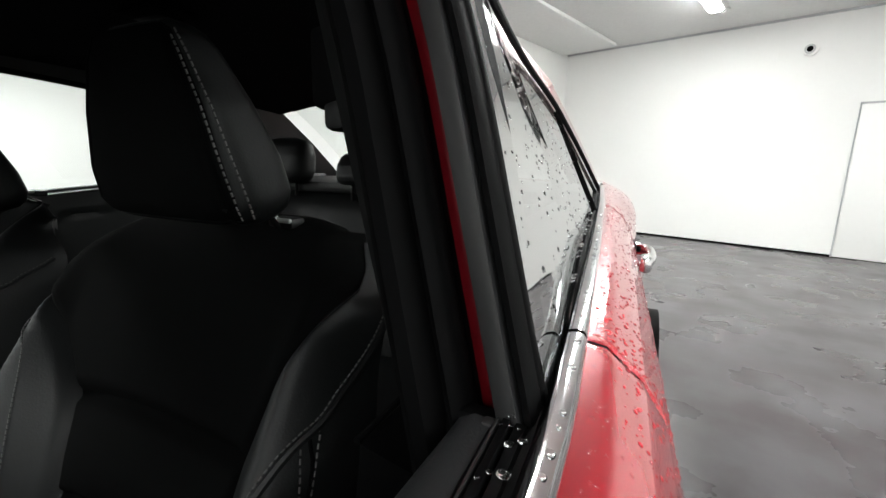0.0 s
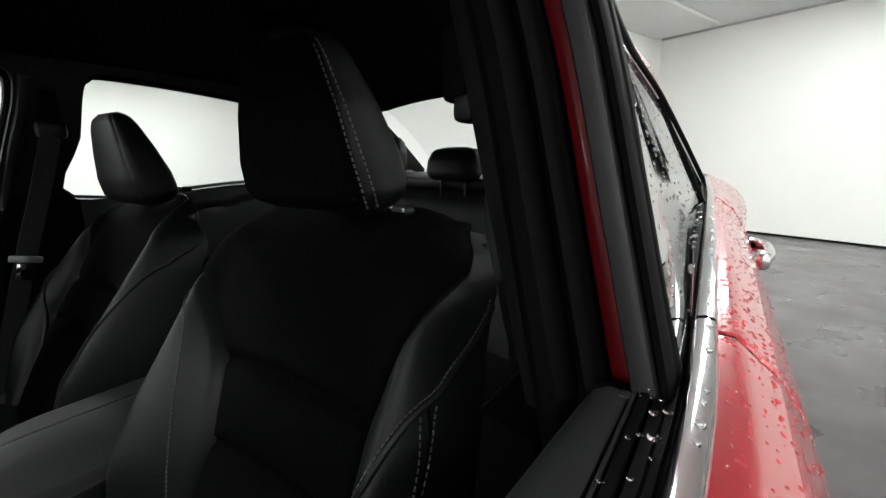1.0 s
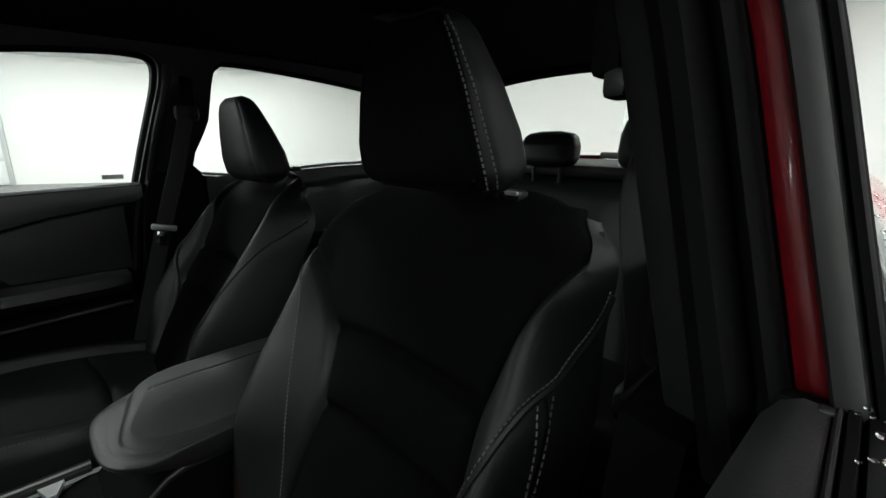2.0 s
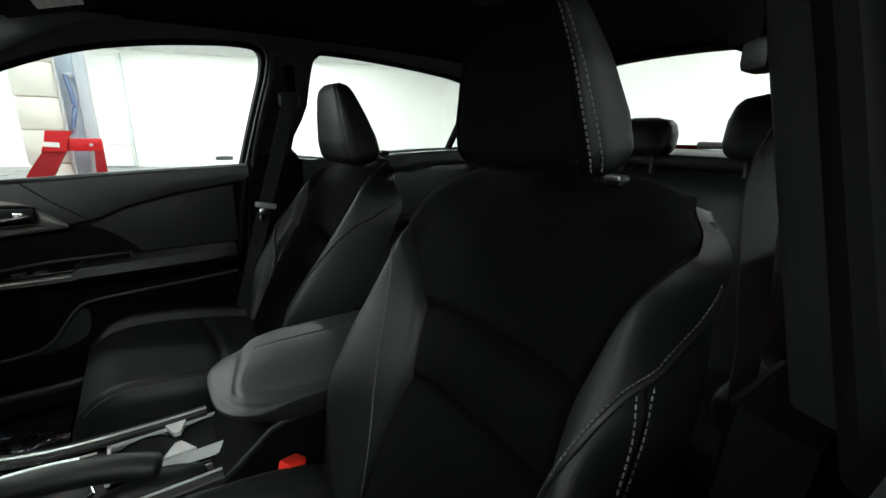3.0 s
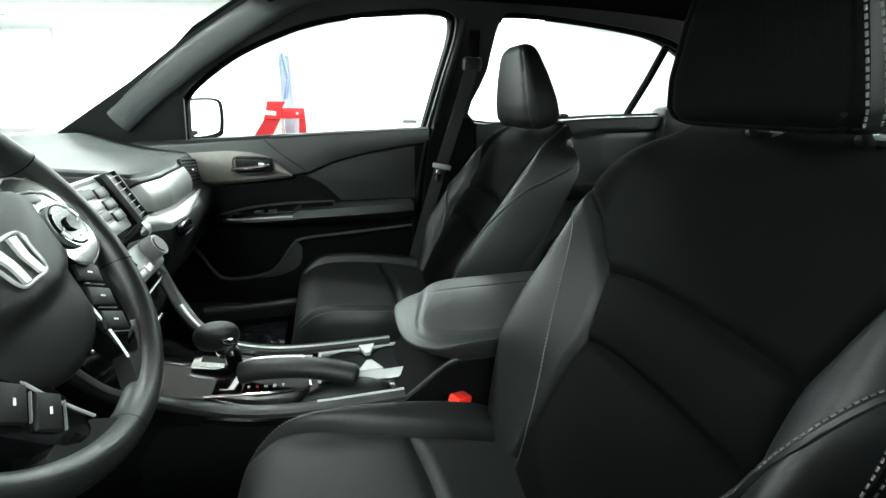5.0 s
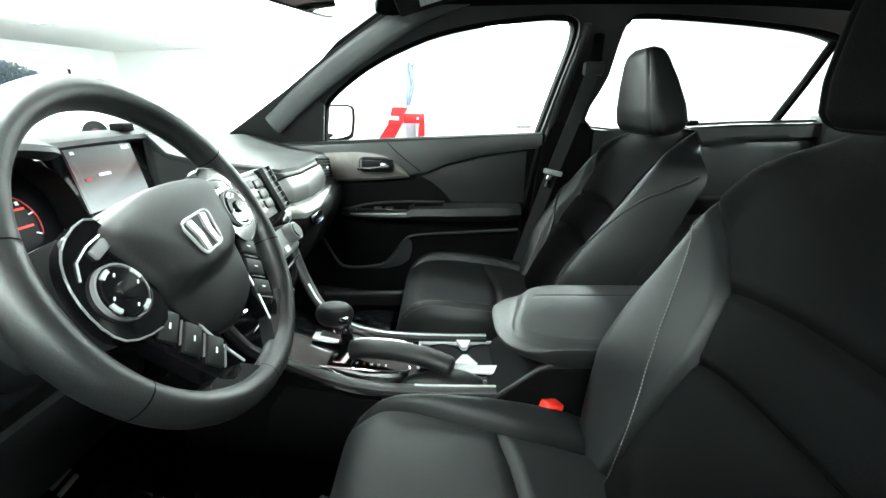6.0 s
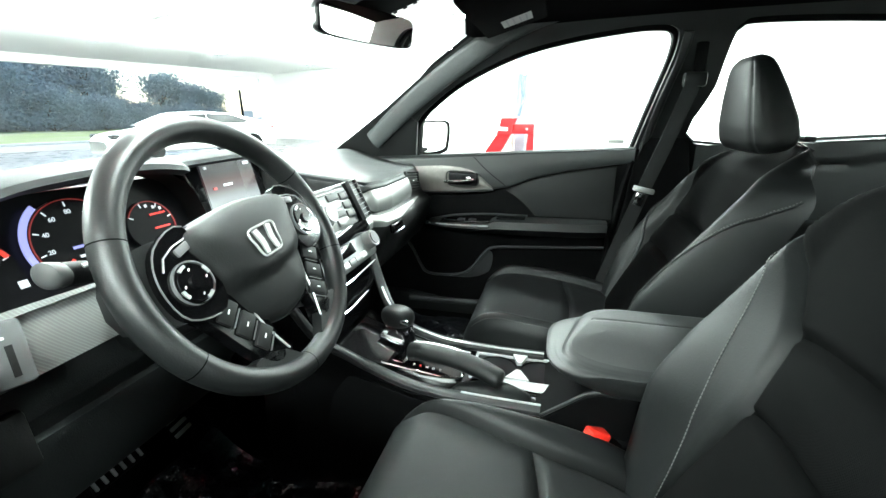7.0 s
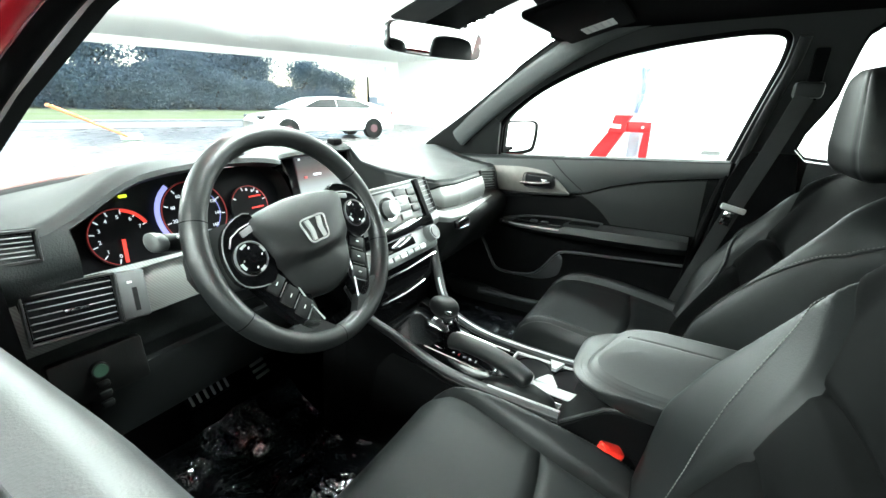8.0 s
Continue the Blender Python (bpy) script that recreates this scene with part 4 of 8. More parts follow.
def build_front_seat(cx, y0, lean, inner, label, head_z):
    """inner: +1 when the car's middle lies towards +x."""
    seat = thing("front_seat", (cx, y0 + 0.25, FLOOR_Z), label, "car seat", "front seats")
    Z0, H = 0.50 + 0.35 * head_z, 0.555

    def width(h, s=0.0):
        w = soft([0, 0.15, 0.3, 0.5, 0.7, 0.8, 0.88, 0.94, 0.98, 1.0], [0.20, 0.218, 0.232, 0.243, 0.245, 0.244, 0.240, 0.226, 0.20, 0.17], h)
        if s * inner > 0:
            w += soft([0, 0.3, 0.45, 0.6, 0.7, 0.75, 0.8, 0.9, 0.95, 1.0], [-0.01, -0.006, -0.004, 0.006, 0.021, 0.031, 0.039, 0.040, 0.043, 0.046], h) if inner > 0 else soft([0, 0.5, 0.8, 0.88, 0.94, 1.0], [-0.01, 0.0, 0.004, -0.004, -0.022, -0.024], h)
        elif s * inner < 0:
            w -= soft([0.45, 0.62, 0.75, 0.88, 1.0], [0.0, 0.011, 0.026, 0.031, 0.030], h)
        return w

    def sb(h, s=0.0):
        """Edge of the cloth centre, out to the shoulder at the top."""
        if s * inner < 0:
            return soft([0, 0.3, 0.5, 0.57, 0.64, 0.72, 0.78, 0.87, 0.93, 0.96, 1.0], [0.68, 0.71, 0.74, 0.71, 0.70, 0.76, 0.80, 0.90, 1.0, 1.08, 1.16], h)
        if inner < 0:
            return soft([0, 0.3, 0.5, 0.6, 0.8, 0.86, 0.90, 0.945, 1.0], [0.47, 0.45, 0.46, 0.50, 0.55, 0.62, 0.70, 0.76, 0.80], h)
        return soft([0, 0.3, 0.48, 0.53, 0.61, 0.67, 0.72, 0.78, 0.83, 0.88, 0.93, 1.0], [0.47, 0.42, 0.40, 0.42, 0.48, 0.58, 0.71, 0.83, 0.93, 1.08, 1.4, 1.54], h)

    def surf(s, h):
        """Front face of the backrest; |s| > 1 goes round the side, h > 1 over the top."""
        hc, e = min(max(h, 0.0), 1.0), max(0.0, abs(s) - 1.0)
        if inner < 0:
            e *= 1 - 0.9 * smooth01(0.80, 0.97, hc)
        sc = max(-1.0, min(1.0, s))
        z = Z0 + H * hc
        y = -0.125 + (1.03 - z) * lean
        y += 0.02 * math.sin(math.pi * min(1, hc / 0.85)) * (1 - sc * sc) * 0.5
        bol = soft([0, 0.12, 0.4, 0.55, 0.75, 0.9, 1.0], [0.0, 0.022, 0.066, 0.058, 0.028, 0.006, 0.0] if inner > 0 else [0.0, 0.022, 0.060, 0.054, 0.040, 0.026, 0.006], hc) * (1.16 if s * inner > 0 else 1.0)
        y += bol * smooth01(min(sb(hc, s) - 0.08, 0.70), 0.92, abs(sc))
        edge, crest = max(0.0, (abs(sc) - 0.86) / 0.14) ** 2, max(0.0, (hc - 0.88) / 0.12) ** 2
        y -= 0.055 * edge + 0.05 * crest
        if inner > 0 and s < 0:
            # the driver's outer shoulder slopes down
            z -= (0.012 * smooth01(0.45, 1.0, -sc) + 0.016 * min(1.0, e / 0.5)) * smooth01(0.78, 1.0, hc)
            y += 0.020 * edge * crest
        if inner < 0:
            # the passenger shoulders are rounded off
            y += 0.045 * edge * crest
            z -= 0.026 * edge * crest
        x = width(hc, s) * (sc + math.copysign(0.06 * math.sin(min(e, 0.5) * math.pi), s)) if e else width(hc, s) * sc
        y -= e * 0.17 * (1 - 0.35 * smooth01(0.55, 0.84, hc))
        if h > 1:
            y -= (h - 1) * (0.42 if inner > 0 else 0.14)
            z += 0.012 * math.sin(min(1, (h - 1) / 0.2) * math.pi) - 0.04 * max(0, (h - 1) - 0.1)
        return Vector((cx + x, y0 + y, z))

    def groove(d):
        return 0.015 * math.exp(-(d / 0.0065) ** 2)

    def h1(a):
        return 0.655 - 0.02 * a * a

    def h2(a):
        return h1(a) - 0.17

    h_top = 1.15 if inner > 0 else 1.03
    lower = [(lambda a: -0.02, h2), (h2, h1), (h1, lambda a: h_top)]
    names = ["lower_panel", "middle_panel", "upper_panel"]
    for (lo, hi), nm in zip(lower, names):
        def f(u, v, lo=lo, hi=hi, nm=nm):
            a = 2 * u - 1
            h = lerp(lo(a), hi(a), v)
            s = a * sb(min(h, 1.0), a) * (1 - (2.4 if inner > 0 else 0.0) * max(0.0, h - 1.0))
            p = surf(s, h)
            w = width(min(h, 1)) * min(1.3, sb(min(h, 1), a))
            d = min((1 - abs(a)) * w, v * (hi(a) - lo(a)) * H if nm != "lower_panel" else 9, (1 - v) * (hi(a) - lo(a)) * H if nm != "upper_panel" else 9)
            puff = 0.020 * (1 - a * a) * math.sin(math.pi * v) if nm != "upper_panel" else 0.006 * (1 - a * a) * math.sin(math.pi * min(1, v * 1.5))
            return p + Vector((0, 1, 0.4)).normalized() * (puff - groove(max(d, 0)))
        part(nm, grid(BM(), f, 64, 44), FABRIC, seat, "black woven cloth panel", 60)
    for sg in (-1, 1):
        def f(u, v, sg=sg):
            h = lerp(-0.02, 1.0 if sg * inner < 0 else h_top, v)
            s0 = sb(min(max(h, 0), 1.0), sg)
            s = sg * lerp(s0, 1.55, u ** 1.3)
            d = (abs(s) - s0) * width(min(max(h, 0), 1))
            return surf(s, h) - Vector((0, 1, 0.4)).normalized() * groove(max(d, 0))
        part("bolster", grid(BM(), f, 40, 80), LEATHER, seat, "black leather side bolster", 60)
    # back shell
    def shell(u, v):
        h, s = lerp(-0.02, 1.2, v), 2 * u - 1
        p = surf(s * 0.985, min(h, 1.0))
        y = -0.125 + (1.03 - p.z) * lean - lerp(0.135, 0.075, smooth01(0.55, 0.84, h))
        e = surf(1.5, min(max(h, 0), 1.0))
        return Vector((p.x, lerp(y0 + y, e.y, abs(s) ** 6), p.z - 0.03 * (h > 1)))
    part("back_shell", grid(BM(), shell, 16, 20), LEATHER, seat, "black leather seat back shell", 60)
    # seams and piping on the bolsters
    def seam_line(side, hs, ss, h0, h1, n=70):
        return [surf(side * soft(hs, ss, h), h) for h in np.linspace(h0, h1, n)]
    # inner bolster: one fine row of thread, one more along its outer edge
    if inner > 0:
        line = seam_line(inner, [0.1, 0.2, 0.33, 0.45, 0.55, 0.63, 0.69, 0.74, 0.78], [0.40, 0.46, 0.52, 0.58, 0.65, 0.73, 0.80, 0.87, 0.97], 0.05, 0.78, 90)
        part("stitching", stitches(line, 0.0042, 0.0020, 0.0009), STITCH, seat, "pale thread stitching")
        part("bolster_seam", sweep(BM(), [p + Vector((inner * 0.0035, 0.0, 0.0)) for p in line], 0.0012, 0.0012, 6), DARK, seat)
        line = seam_line(inner, [0.1, 0.5, 0.7, 0.78], [0.99, 0.98, 0.99, 1.02], 0.05, 0.80, 60)
        part("stitching", stitches(line, 0.0042, 0.0024, 0.0009, 0.001, (0.7 * inner, 0.7, 0.2)), STITCH, seat, "pale thread stitching")
    # outer bolster: rolled piping with thread beside it, running out over the shoulder
    line = seam_line(-inner, [0.30, 0.46, 0.555, 0.61, 0.66, 0.69, 0.715, 0.74, 0.79, 0.84], [0.62, 0.74, 0.82, 0.87, 0.915, 0.95, 0.985, 1.10, 1.38, 1.5], 0.30, 0.84)
    part("piping", sweep(BM(), [p + Vector((0, 0.001, -0.003)) for p in line], 0.0052, 0.0052, 8), LEATHER, seat)
    part("stitching", stitches([p + Vector((0, 0.0035, 0.003)) for p in line], 0.0040, 0.0026, 0.0008), STITCH, seat, "pale thread stitching")
    for off in (0.0, 1.0):
        hs, ss = [0.16, 0.35, 0.53, 0.58, 0.64, 0.69], [1.03, 1.01, 1.0, 0.998, 0.988, 0.97]
        line = seam_line(-inner, hs, [q + off * (0.062 if h < 0.6 else 0.042 if h < 0.66 else 0.022) for q, h in zip(ss, hs)], 0.12, 0.69 + 0.012 * off, 60)
        part("stitching", stitches(line, 0.0050, 0.0028, 0.0010, 0.0013, (-0.5 * inner, 0.8, 0.2)), STITCH, seat, "pale double stitching")
    part("double_seam", sweep(BM(), seam_line(-inner, [0.16, 0.35, 0.53, 0.58, 0.64, 0.69], [1.061, 1.041, 1.031, 1.028, 1.009, 0.98], 0.12, 0.69, 40), 0.0022, 0.0022, 6), DARK, seat)
    if inner < 0:
        # seam that crosses the near shoulder of the passenger backrest
        line = seam_line(inner, [0.30, 0.46, 0.58, 0.68, 0.75, 0.79, 0.815, 0.83, 0.84], [0.76, 0.82, 0.87, 0.92, 0.96, 1.0, 1.10, 1.25, 1.5], 0.30, 0.84)
        part("piping", sweep(BM(), line, 0.0026, 0.0026, 8), LEATHER, seat)
        part("stitching", stitches([p + Vector((0, 0.002, 0.0025)) for p in line], 0.0036, 0.0026, 0.0006), STITCH, seat, "pale thread stitching")
    # headrest on two posts
    hy = y0 - 0.125
    tilt = Matrix.Translation((cx + (0.010 if inner > 0 else 0.0), hy - 0.005, 1.075 + head_z)) @ pose(0, 0, 0, -13, 0, 0)

    def head(u, v):
        """u round the section, v up."""
        w = 2 * math.pi * u
        hw = table([0, 0.04, 0.12, 0.3, 0.6, 0.85, 0.95, 1.0], [0.116, 0.127, 0.132, 0.127, 0.110, 0.088, 0.074, 0.045], v)
        dp = table([0, 0.04, 0.12, 0.3, 0.6, 0.85, 0.95, 1.0], [0.030, 0.042, 0.050, 0.050, 0.039, 0.028, 0.021, 0.010], v)
        c, s = math.cos(w), math.sin(w)
        c, s = math.copysign(abs(c) ** 0.46, c), math.copysign(abs(s) ** 0.52, s)
        p = Vector((hw * c, dp * s - 0.004, 0.207 * v))
        fold = 0.004 * math.exp(-((abs(p.x) / hw - 0.80) / 0.035) ** 2) if s > 0 else 0
        p.y -= fold
        return tilt @ p
    bm = grid(BM(), head, 64, 26, True)
    hr = part("headrest", bm, LEATHER, seat, "tall black leather headrest", 60)
    part("cap", slab(BM(), [head(i / 64, 1.0) for i in range(64)], (0, 0, 0.001)), LEATHER, hr)
    part("underside", slab(BM(), [head(i / 64, 0.0) for i in range(64)], (0, 0, 0.001)), LEATHER, hr)
    if inner > 0:
        def front(u, v):
            vv = lerp(0.015, 0.985, v)
            uu = math.acos(0.915 ** (1 / 0.46)) / (2 * math.pi)
            return head(lerp(uu, 0.5 - uu, u), vv) + Vector((0, 0.0012, 0.0002))
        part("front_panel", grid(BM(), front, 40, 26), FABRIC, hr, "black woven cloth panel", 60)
    for k in (0.885, 0.950):
        for sg in ((-inner,) if inner > 0 else ()):
            pts = []
            for v in np.linspace(0.05, 0.93, 40):
                uu = math.acos(min(0.985, k + 0.025 * (1 - v)) ** (1 / 0.46)) / (2 * math.pi)
                pts.append(head(uu if sg > 0 else 0.5 - uu, v))
            part("stitching", stitches(pts, 0.0046, 0.0026, 0.0011, 0.001, (0, 1, 0.1)), STITCH, hr, "pale double stitching")
    for sx in (-0.066, 0.066):
        part("post", sweep(BM(), [tilt @ Vector((sx, -0.035, 0.02)), Vector((cx + sx, hy - 0.078, 1.04))], 0.006), CHROME, seat, "chrome headrest post")
        part("post_guide", box(BM(), (cx + sx, hy - 0.075, 1.062), (0.042, 0.026, 0.014), bevel=0.005), PLASTIC, seat)
        part("guide_clip", box(BM(), (cx + sx - 0.008, hy - 0.062, 1.066), (0.024, 0.006, 0.006), bevel=0.002), SATIN, seat)
    # cushion
    YF, YB = 0.525, 0.03

    def flat(d):
        """Share of the cushion's width that its flat middle takes."""
        return soft([-0.3, 0.0, 0.12, 0.35, 0.6, 1.0], [0.90, 0.90, 0.86, 0.74, 0.66, 0.62], d) if inner > 0 else 0.80

    def cwidth(d):
        return table([-0.3, 0, 0.1, 0.3, 0.7, 1.0], [0.185, 0.195, 0.21, 0.222, 0.225, 0.21], d)

    def csurf(s, d):
        """Top of the cushion; d 0 at its front edge, below 0 down its front face."""
        sc, e = max(-1.0, min(1.0, s)), max(0.0, abs(s) - 1.0)
        dc = max(0.0, d)
        y = lerp(YF, YB, dc)
        z = 0.602 - 0.078 * dc + 0.02 * math.sin(math.pi * dc) - 0.03 * (1 - min(1, dc / 0.12)) ** 2
        z += 0.030 * smooth01(flat(d) - 0.10, max(flat(d) + 0.08, 0.88), abs(sc)) * smooth01(-0.05, 0.2, dc) * (1 - 0.6 * smooth01(0.75, 1.0, dc))
        z -= 0.035 * max(0.0, (abs(sc) - 0.85) / 0.15) ** 2
        x = cwidth(d) * sc
        z -= e * 0.34
        x += math.copysign(0.02 * math.sin(min(1, e * 2) * math.pi * 0.5), s) if e else 0
        if d < 0:
            z += d * 0.55
            y += 0.018 * math.sin(min(1, -d / 0.12) * math.pi * 0.5) - 0.10 * max(0, -d - 0.12)
        return Vector((cx + x, y0 + y, z))

    for lo, hi, nm in ((-0.30, 0.50, "cushion_front"), (0.50, 1.0, "cushion_back")):
        def f(u, v, lo=lo, hi=hi, nm=nm):
            a = 2 * u - 1
            d = lerp(lo, hi + 0.04 * (1 - a * a) * (nm == "cushion_front") , v) if nm == "cushion_front" else lerp(lo + 0.04 * (1 - a * a), hi, v)
            edge = (1 - abs(a)) * 0.13
            cross = abs(d - 0.5 - 0.04 * (1 - a * a)) * 0.49
            return csurf(a * flat(d), d) - Vector((0, 0, groove(min(edge, cross))))
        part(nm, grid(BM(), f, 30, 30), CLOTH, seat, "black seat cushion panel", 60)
    for sg in (-1, 1):
        def f(u, v, sg=sg):
            d = lerp(-0.30, 1.0, v)
            return csurf(sg * lerp(flat(d), 1.45, u), d) - Vector((0, 0, groove(u * 0.85 * 0.2)))
        part("cushion_bolster", grid(BM(), f, 26, 44), LEATHER, seat, "black leather cushion bolster", 60)
        line = [csurf(sg * 0.94, d) for d in np.linspace(0.02, 0.98, 60)]
        part("stitching", stitches(line, 0.003, 0.003, 0.0009, 0.001, (sg, 0, 0.6)), STITCH, seat, "pale thread stitching")
    part("seat_base", box(BM(), (cx, y0 + 0.26, 0.43), (0.38, 0.44, 0.10), bevel=0.02), DARK, seat)
    for sx in (-0.17, 0.17):
        part("rail", box(BM(), (cx + sx, y0 + 0.25, 0.37), (0.035, 0.56, 0.03), bevel=0.004), SATIN, seat)
    part("side_cover", box(BM(), (cx - inner * 0.228, y0 + 0.22, 0.47), (0.03, 0.42, 0.10), bevel=0.014), PLASTIC, seat)
    part("recline_lever", sweep(BM(), curve_points([(cx - inner * 0.255, y0 + 0.02, 0.50), (cx - inner * 0.262, y0 + 0.09, 0.515), (cx - inner * 0.262, y0 + 0.15, 0.50)], 5), 0.010, 0.016, 10), PIANO, seat, "glossy black recline lever")
    # buckle
    bx, by, bz = cx + inner * 0.216, y0 + 0.172, 0.566
    bm_ = pose(0, 0, 0, 0, 0, inner * 31)
    b = part("belt_buckle", box(BM(), (bx, by - 0.012, bz - 0.03), (0.030, 0.050, 0.072), bm_ @ pose(0, 0, 0, 14, 0, 0), 0.006), DARK, seat, "seat belt buckle with red button")
    part("release_button", box(BM(), (bx, by, bz + 0.012), (0.027, 0.042, 0.028), bm_ @ pose(0, 0, 0, 20, 0, 0), 0.006), BUCKLERED, b, "red push button")
    part("buckle_edge", box(BM(), (bx, by - 0.003, bz + 0.001), (0.032, 0.046, 0.004), bm_ @ pose(0, 0, 0, 20, 0, 0), 0.0015), SATIN, b)
    return seat, surf


driver_seat, driver_surf = build_front_seat(-0.35, 0.0, 0.50, 1, "black driver seat, cloth centre, leather sides, pale stitching", 0.0)
passenger_seat, passenger_surf = build_front_seat(0.405, -0.050, 0.55, -1, "black front passenger seat, cloth centre with leather sides", -0.04)


def build_rear_seat():
    seat = thing("rear_bench", (CX, -0.9, FLOOR_Z), "black leather rear bench seat with three headrests", "car seat")

    def back(u, v):
        s, z = 2 * u - 1, lerp(0.5, 1.03, v)
        y = -0.93 - (z - 0.9) * 0.42 + 0.03 * smooth01(0.35, 0.6, abs(s)) * (1 - smooth01(0.85, 1, abs(s))) - 0.006 * math.exp(-((abs(s) - 0.23) / 0.012) ** 2)
        y -= 0.05 * max(0, (v - 0.9) / 0.1) ** 2
        return Vector((CX + 0.64 * s, y, z))
    part("backrest", grid(BM(), back, 64, 24), LEATHER, seat, "black leather rear backrest", 60)
    part("backrest_top", grid(BM(), lambda u, v: back(u, 1.0) + Vector((0, -0.10 * v, 0.014 * math.sin(math.pi * min(1, v * 0.7)))), 40, 6), LEATHER, seat, "", 60)
    part("cushion", grid(BM(), lambda u, v: Vector((CX + 0.63 * (2 * u - 1), lerp(-0.42, -0.90, v), 0.60 - 0.05 * v + 0.015 * math.sin(math.pi * v) - 0.12 * max(0, (0.1 - v) / 0.1) ** 2)), 40, 20), LEATHER, seat, "black leather rear cushion", 60)
    part("cushion_base", box(BM(), (CX, -0.66, 0.45), (1.26, 0.44, 0.2), bevel=0.02), LEATHER, seat)
    for x, w, h in ((-0.335, 0.115, 0.165), (0.022, 0.105, 0.112), (0.375, 0.12, 0.160)):
        c = Vector((x, -1.0, 1.052))

        def head(u, v, w=w, h=h, c=c):
            a = 2 * math.pi * u
            k = table([0, 0.08, 0.25, 0.6, 0.85, 0.95, 1], [0.75, 0.92, 1.0, 0.99, 0.90, 0.75, 0.4], v)
            d = table([0, 0.08, 0.25, 0.6, 0.85, 0.95, 1], [0.03, 0.045, 0.052, 0.05, 0.038, 0.026, 0.008], v)
            cc, ss = math.cos(a), math.sin(a)
            cc, ss = math.copysign(abs(cc) ** 0.5, cc), math.copysign(abs(ss) ** 0.7, ss)
            return c + Vector((w * k * cc, d * ss - 0.02 * v, h * v + 0.012))
        hr = part("headrest", grid(BM(), head, 40, 18, True), LEATHER, seat, "low black leather headrest", 60)
        part("cap", slab(BM(), [head(i / 40, 1.0) for i in range(40)], (0, 0, 0.001)), LEATHER, hr)
        for sx in (-0.05, 0.05):
            part("post", sweep(BM(), [c + Vector((sx, 0, 0.03)), c + Vector((sx, 0, -0.05))], 0.006), SASH, hr)
    part("belt_outlet", box(BM(), (0.17, -1.06, 1.05), (0.05, 0.05, 0.025), bevel=0.008), PLASTIC, seat)
    return seat


build_rear_seat()


def strap(pts, width, thick, across):
    """A webbing strap along pts; across: the way of its width."""
    A = Vector(across).normalized()
    P = curve_points(pts, 6)
    rings = []
    for i, p in enumerate(P):
        t = (P[min(i + 1, len(P) - 1)] - P[max(i - 1, 0)]).normalized()
        a = (A - t * A.dot(t)).normalized()
        n = t.cross(a)
        rings.append([p - a * width / 2 - n * thick, p + a * width / 2 - n * thick, p + a * width / 2 + n * thick, p - a * width / 2 + n * thick])
    return loft(BM(), rings)


def build_belts():
    b = thing("seat_belt", (0.62, 0.05, 0.45), "grey webbing seat belt hanging on the passenger pillar", "seat belt", "seat belts")
    part("webbing", strap([(0.585, -0.072, 1.19), (0.60, -0.035, 1.05), (0.615, 0.012, 0.89), (0.625, 0.06, 0.72), (0.64, 0.12, 0.5)], 0.040, 0.0009, (0, 1, 0.25)), BELT, b)
    t = part("tongue", box(BM(), (0.606, 0.012, 0.895), (0.012, 0.062, 0.016), pose(0, 0, 0, 12, 0, 0), 0.004), SATIN, b, "pale latch plate on the strap")
    part("tongue_plate", box(BM(), (0.604, 0.022, 0.866), (0.004, 0.026, 0.040), pose(0, 0, 0, 12, 0, 0), 0.003), CHROME, t)
    part("tongue_slot", box(BM(), (0.6015, 0.022, 0.864), (0.003, 0.012, 0.016), pose(0, 0, 0, 12, 0, 0)), DARK, t)
    g = part("anchor", box(BM(), (0.598, -0.078, 1.205), (0.03, 0.06, 0.04), bevel=0.01), PLASTIC, b, "black upper belt guide")
    part("slide", box(BM(), (0.600, -0.085, 1.24), (0.02, 0.03, 0.12), bevel=0.006), DARK, g)
    b = thing("seat_belt", (-0.60, -0.12, 0.45), "grey webbing seat belt hanging beside the driver seat", "seat belt", "seat belts")
    part("webbing", strap([(-0.640, -0.098, 1.20), (-0.627, -0.118, 1.14), (-0.606, -0.145, 1.08), (-0.60, -0.194, 0.971), (-0.60, -0.225, 0.875), (-0.605, -0.23, 0.6), (-0.61, -0.18, 0.42)], 0.046, 0.0009, (0.25, 1, 0.1)), BELT, b)
    g = part("anchor", box(BM(), (-0.608, -0.073, 1.177), (0.020, 0.026, 0.024), bevel=0.006), PLASTIC, b, "black upper belt guide")
    part("slide", box(BM(), (-0.599, -0.075, 1.213), (0.026, 0.030, 0.062), bevel=0.007), DARK, g)


build_belts()


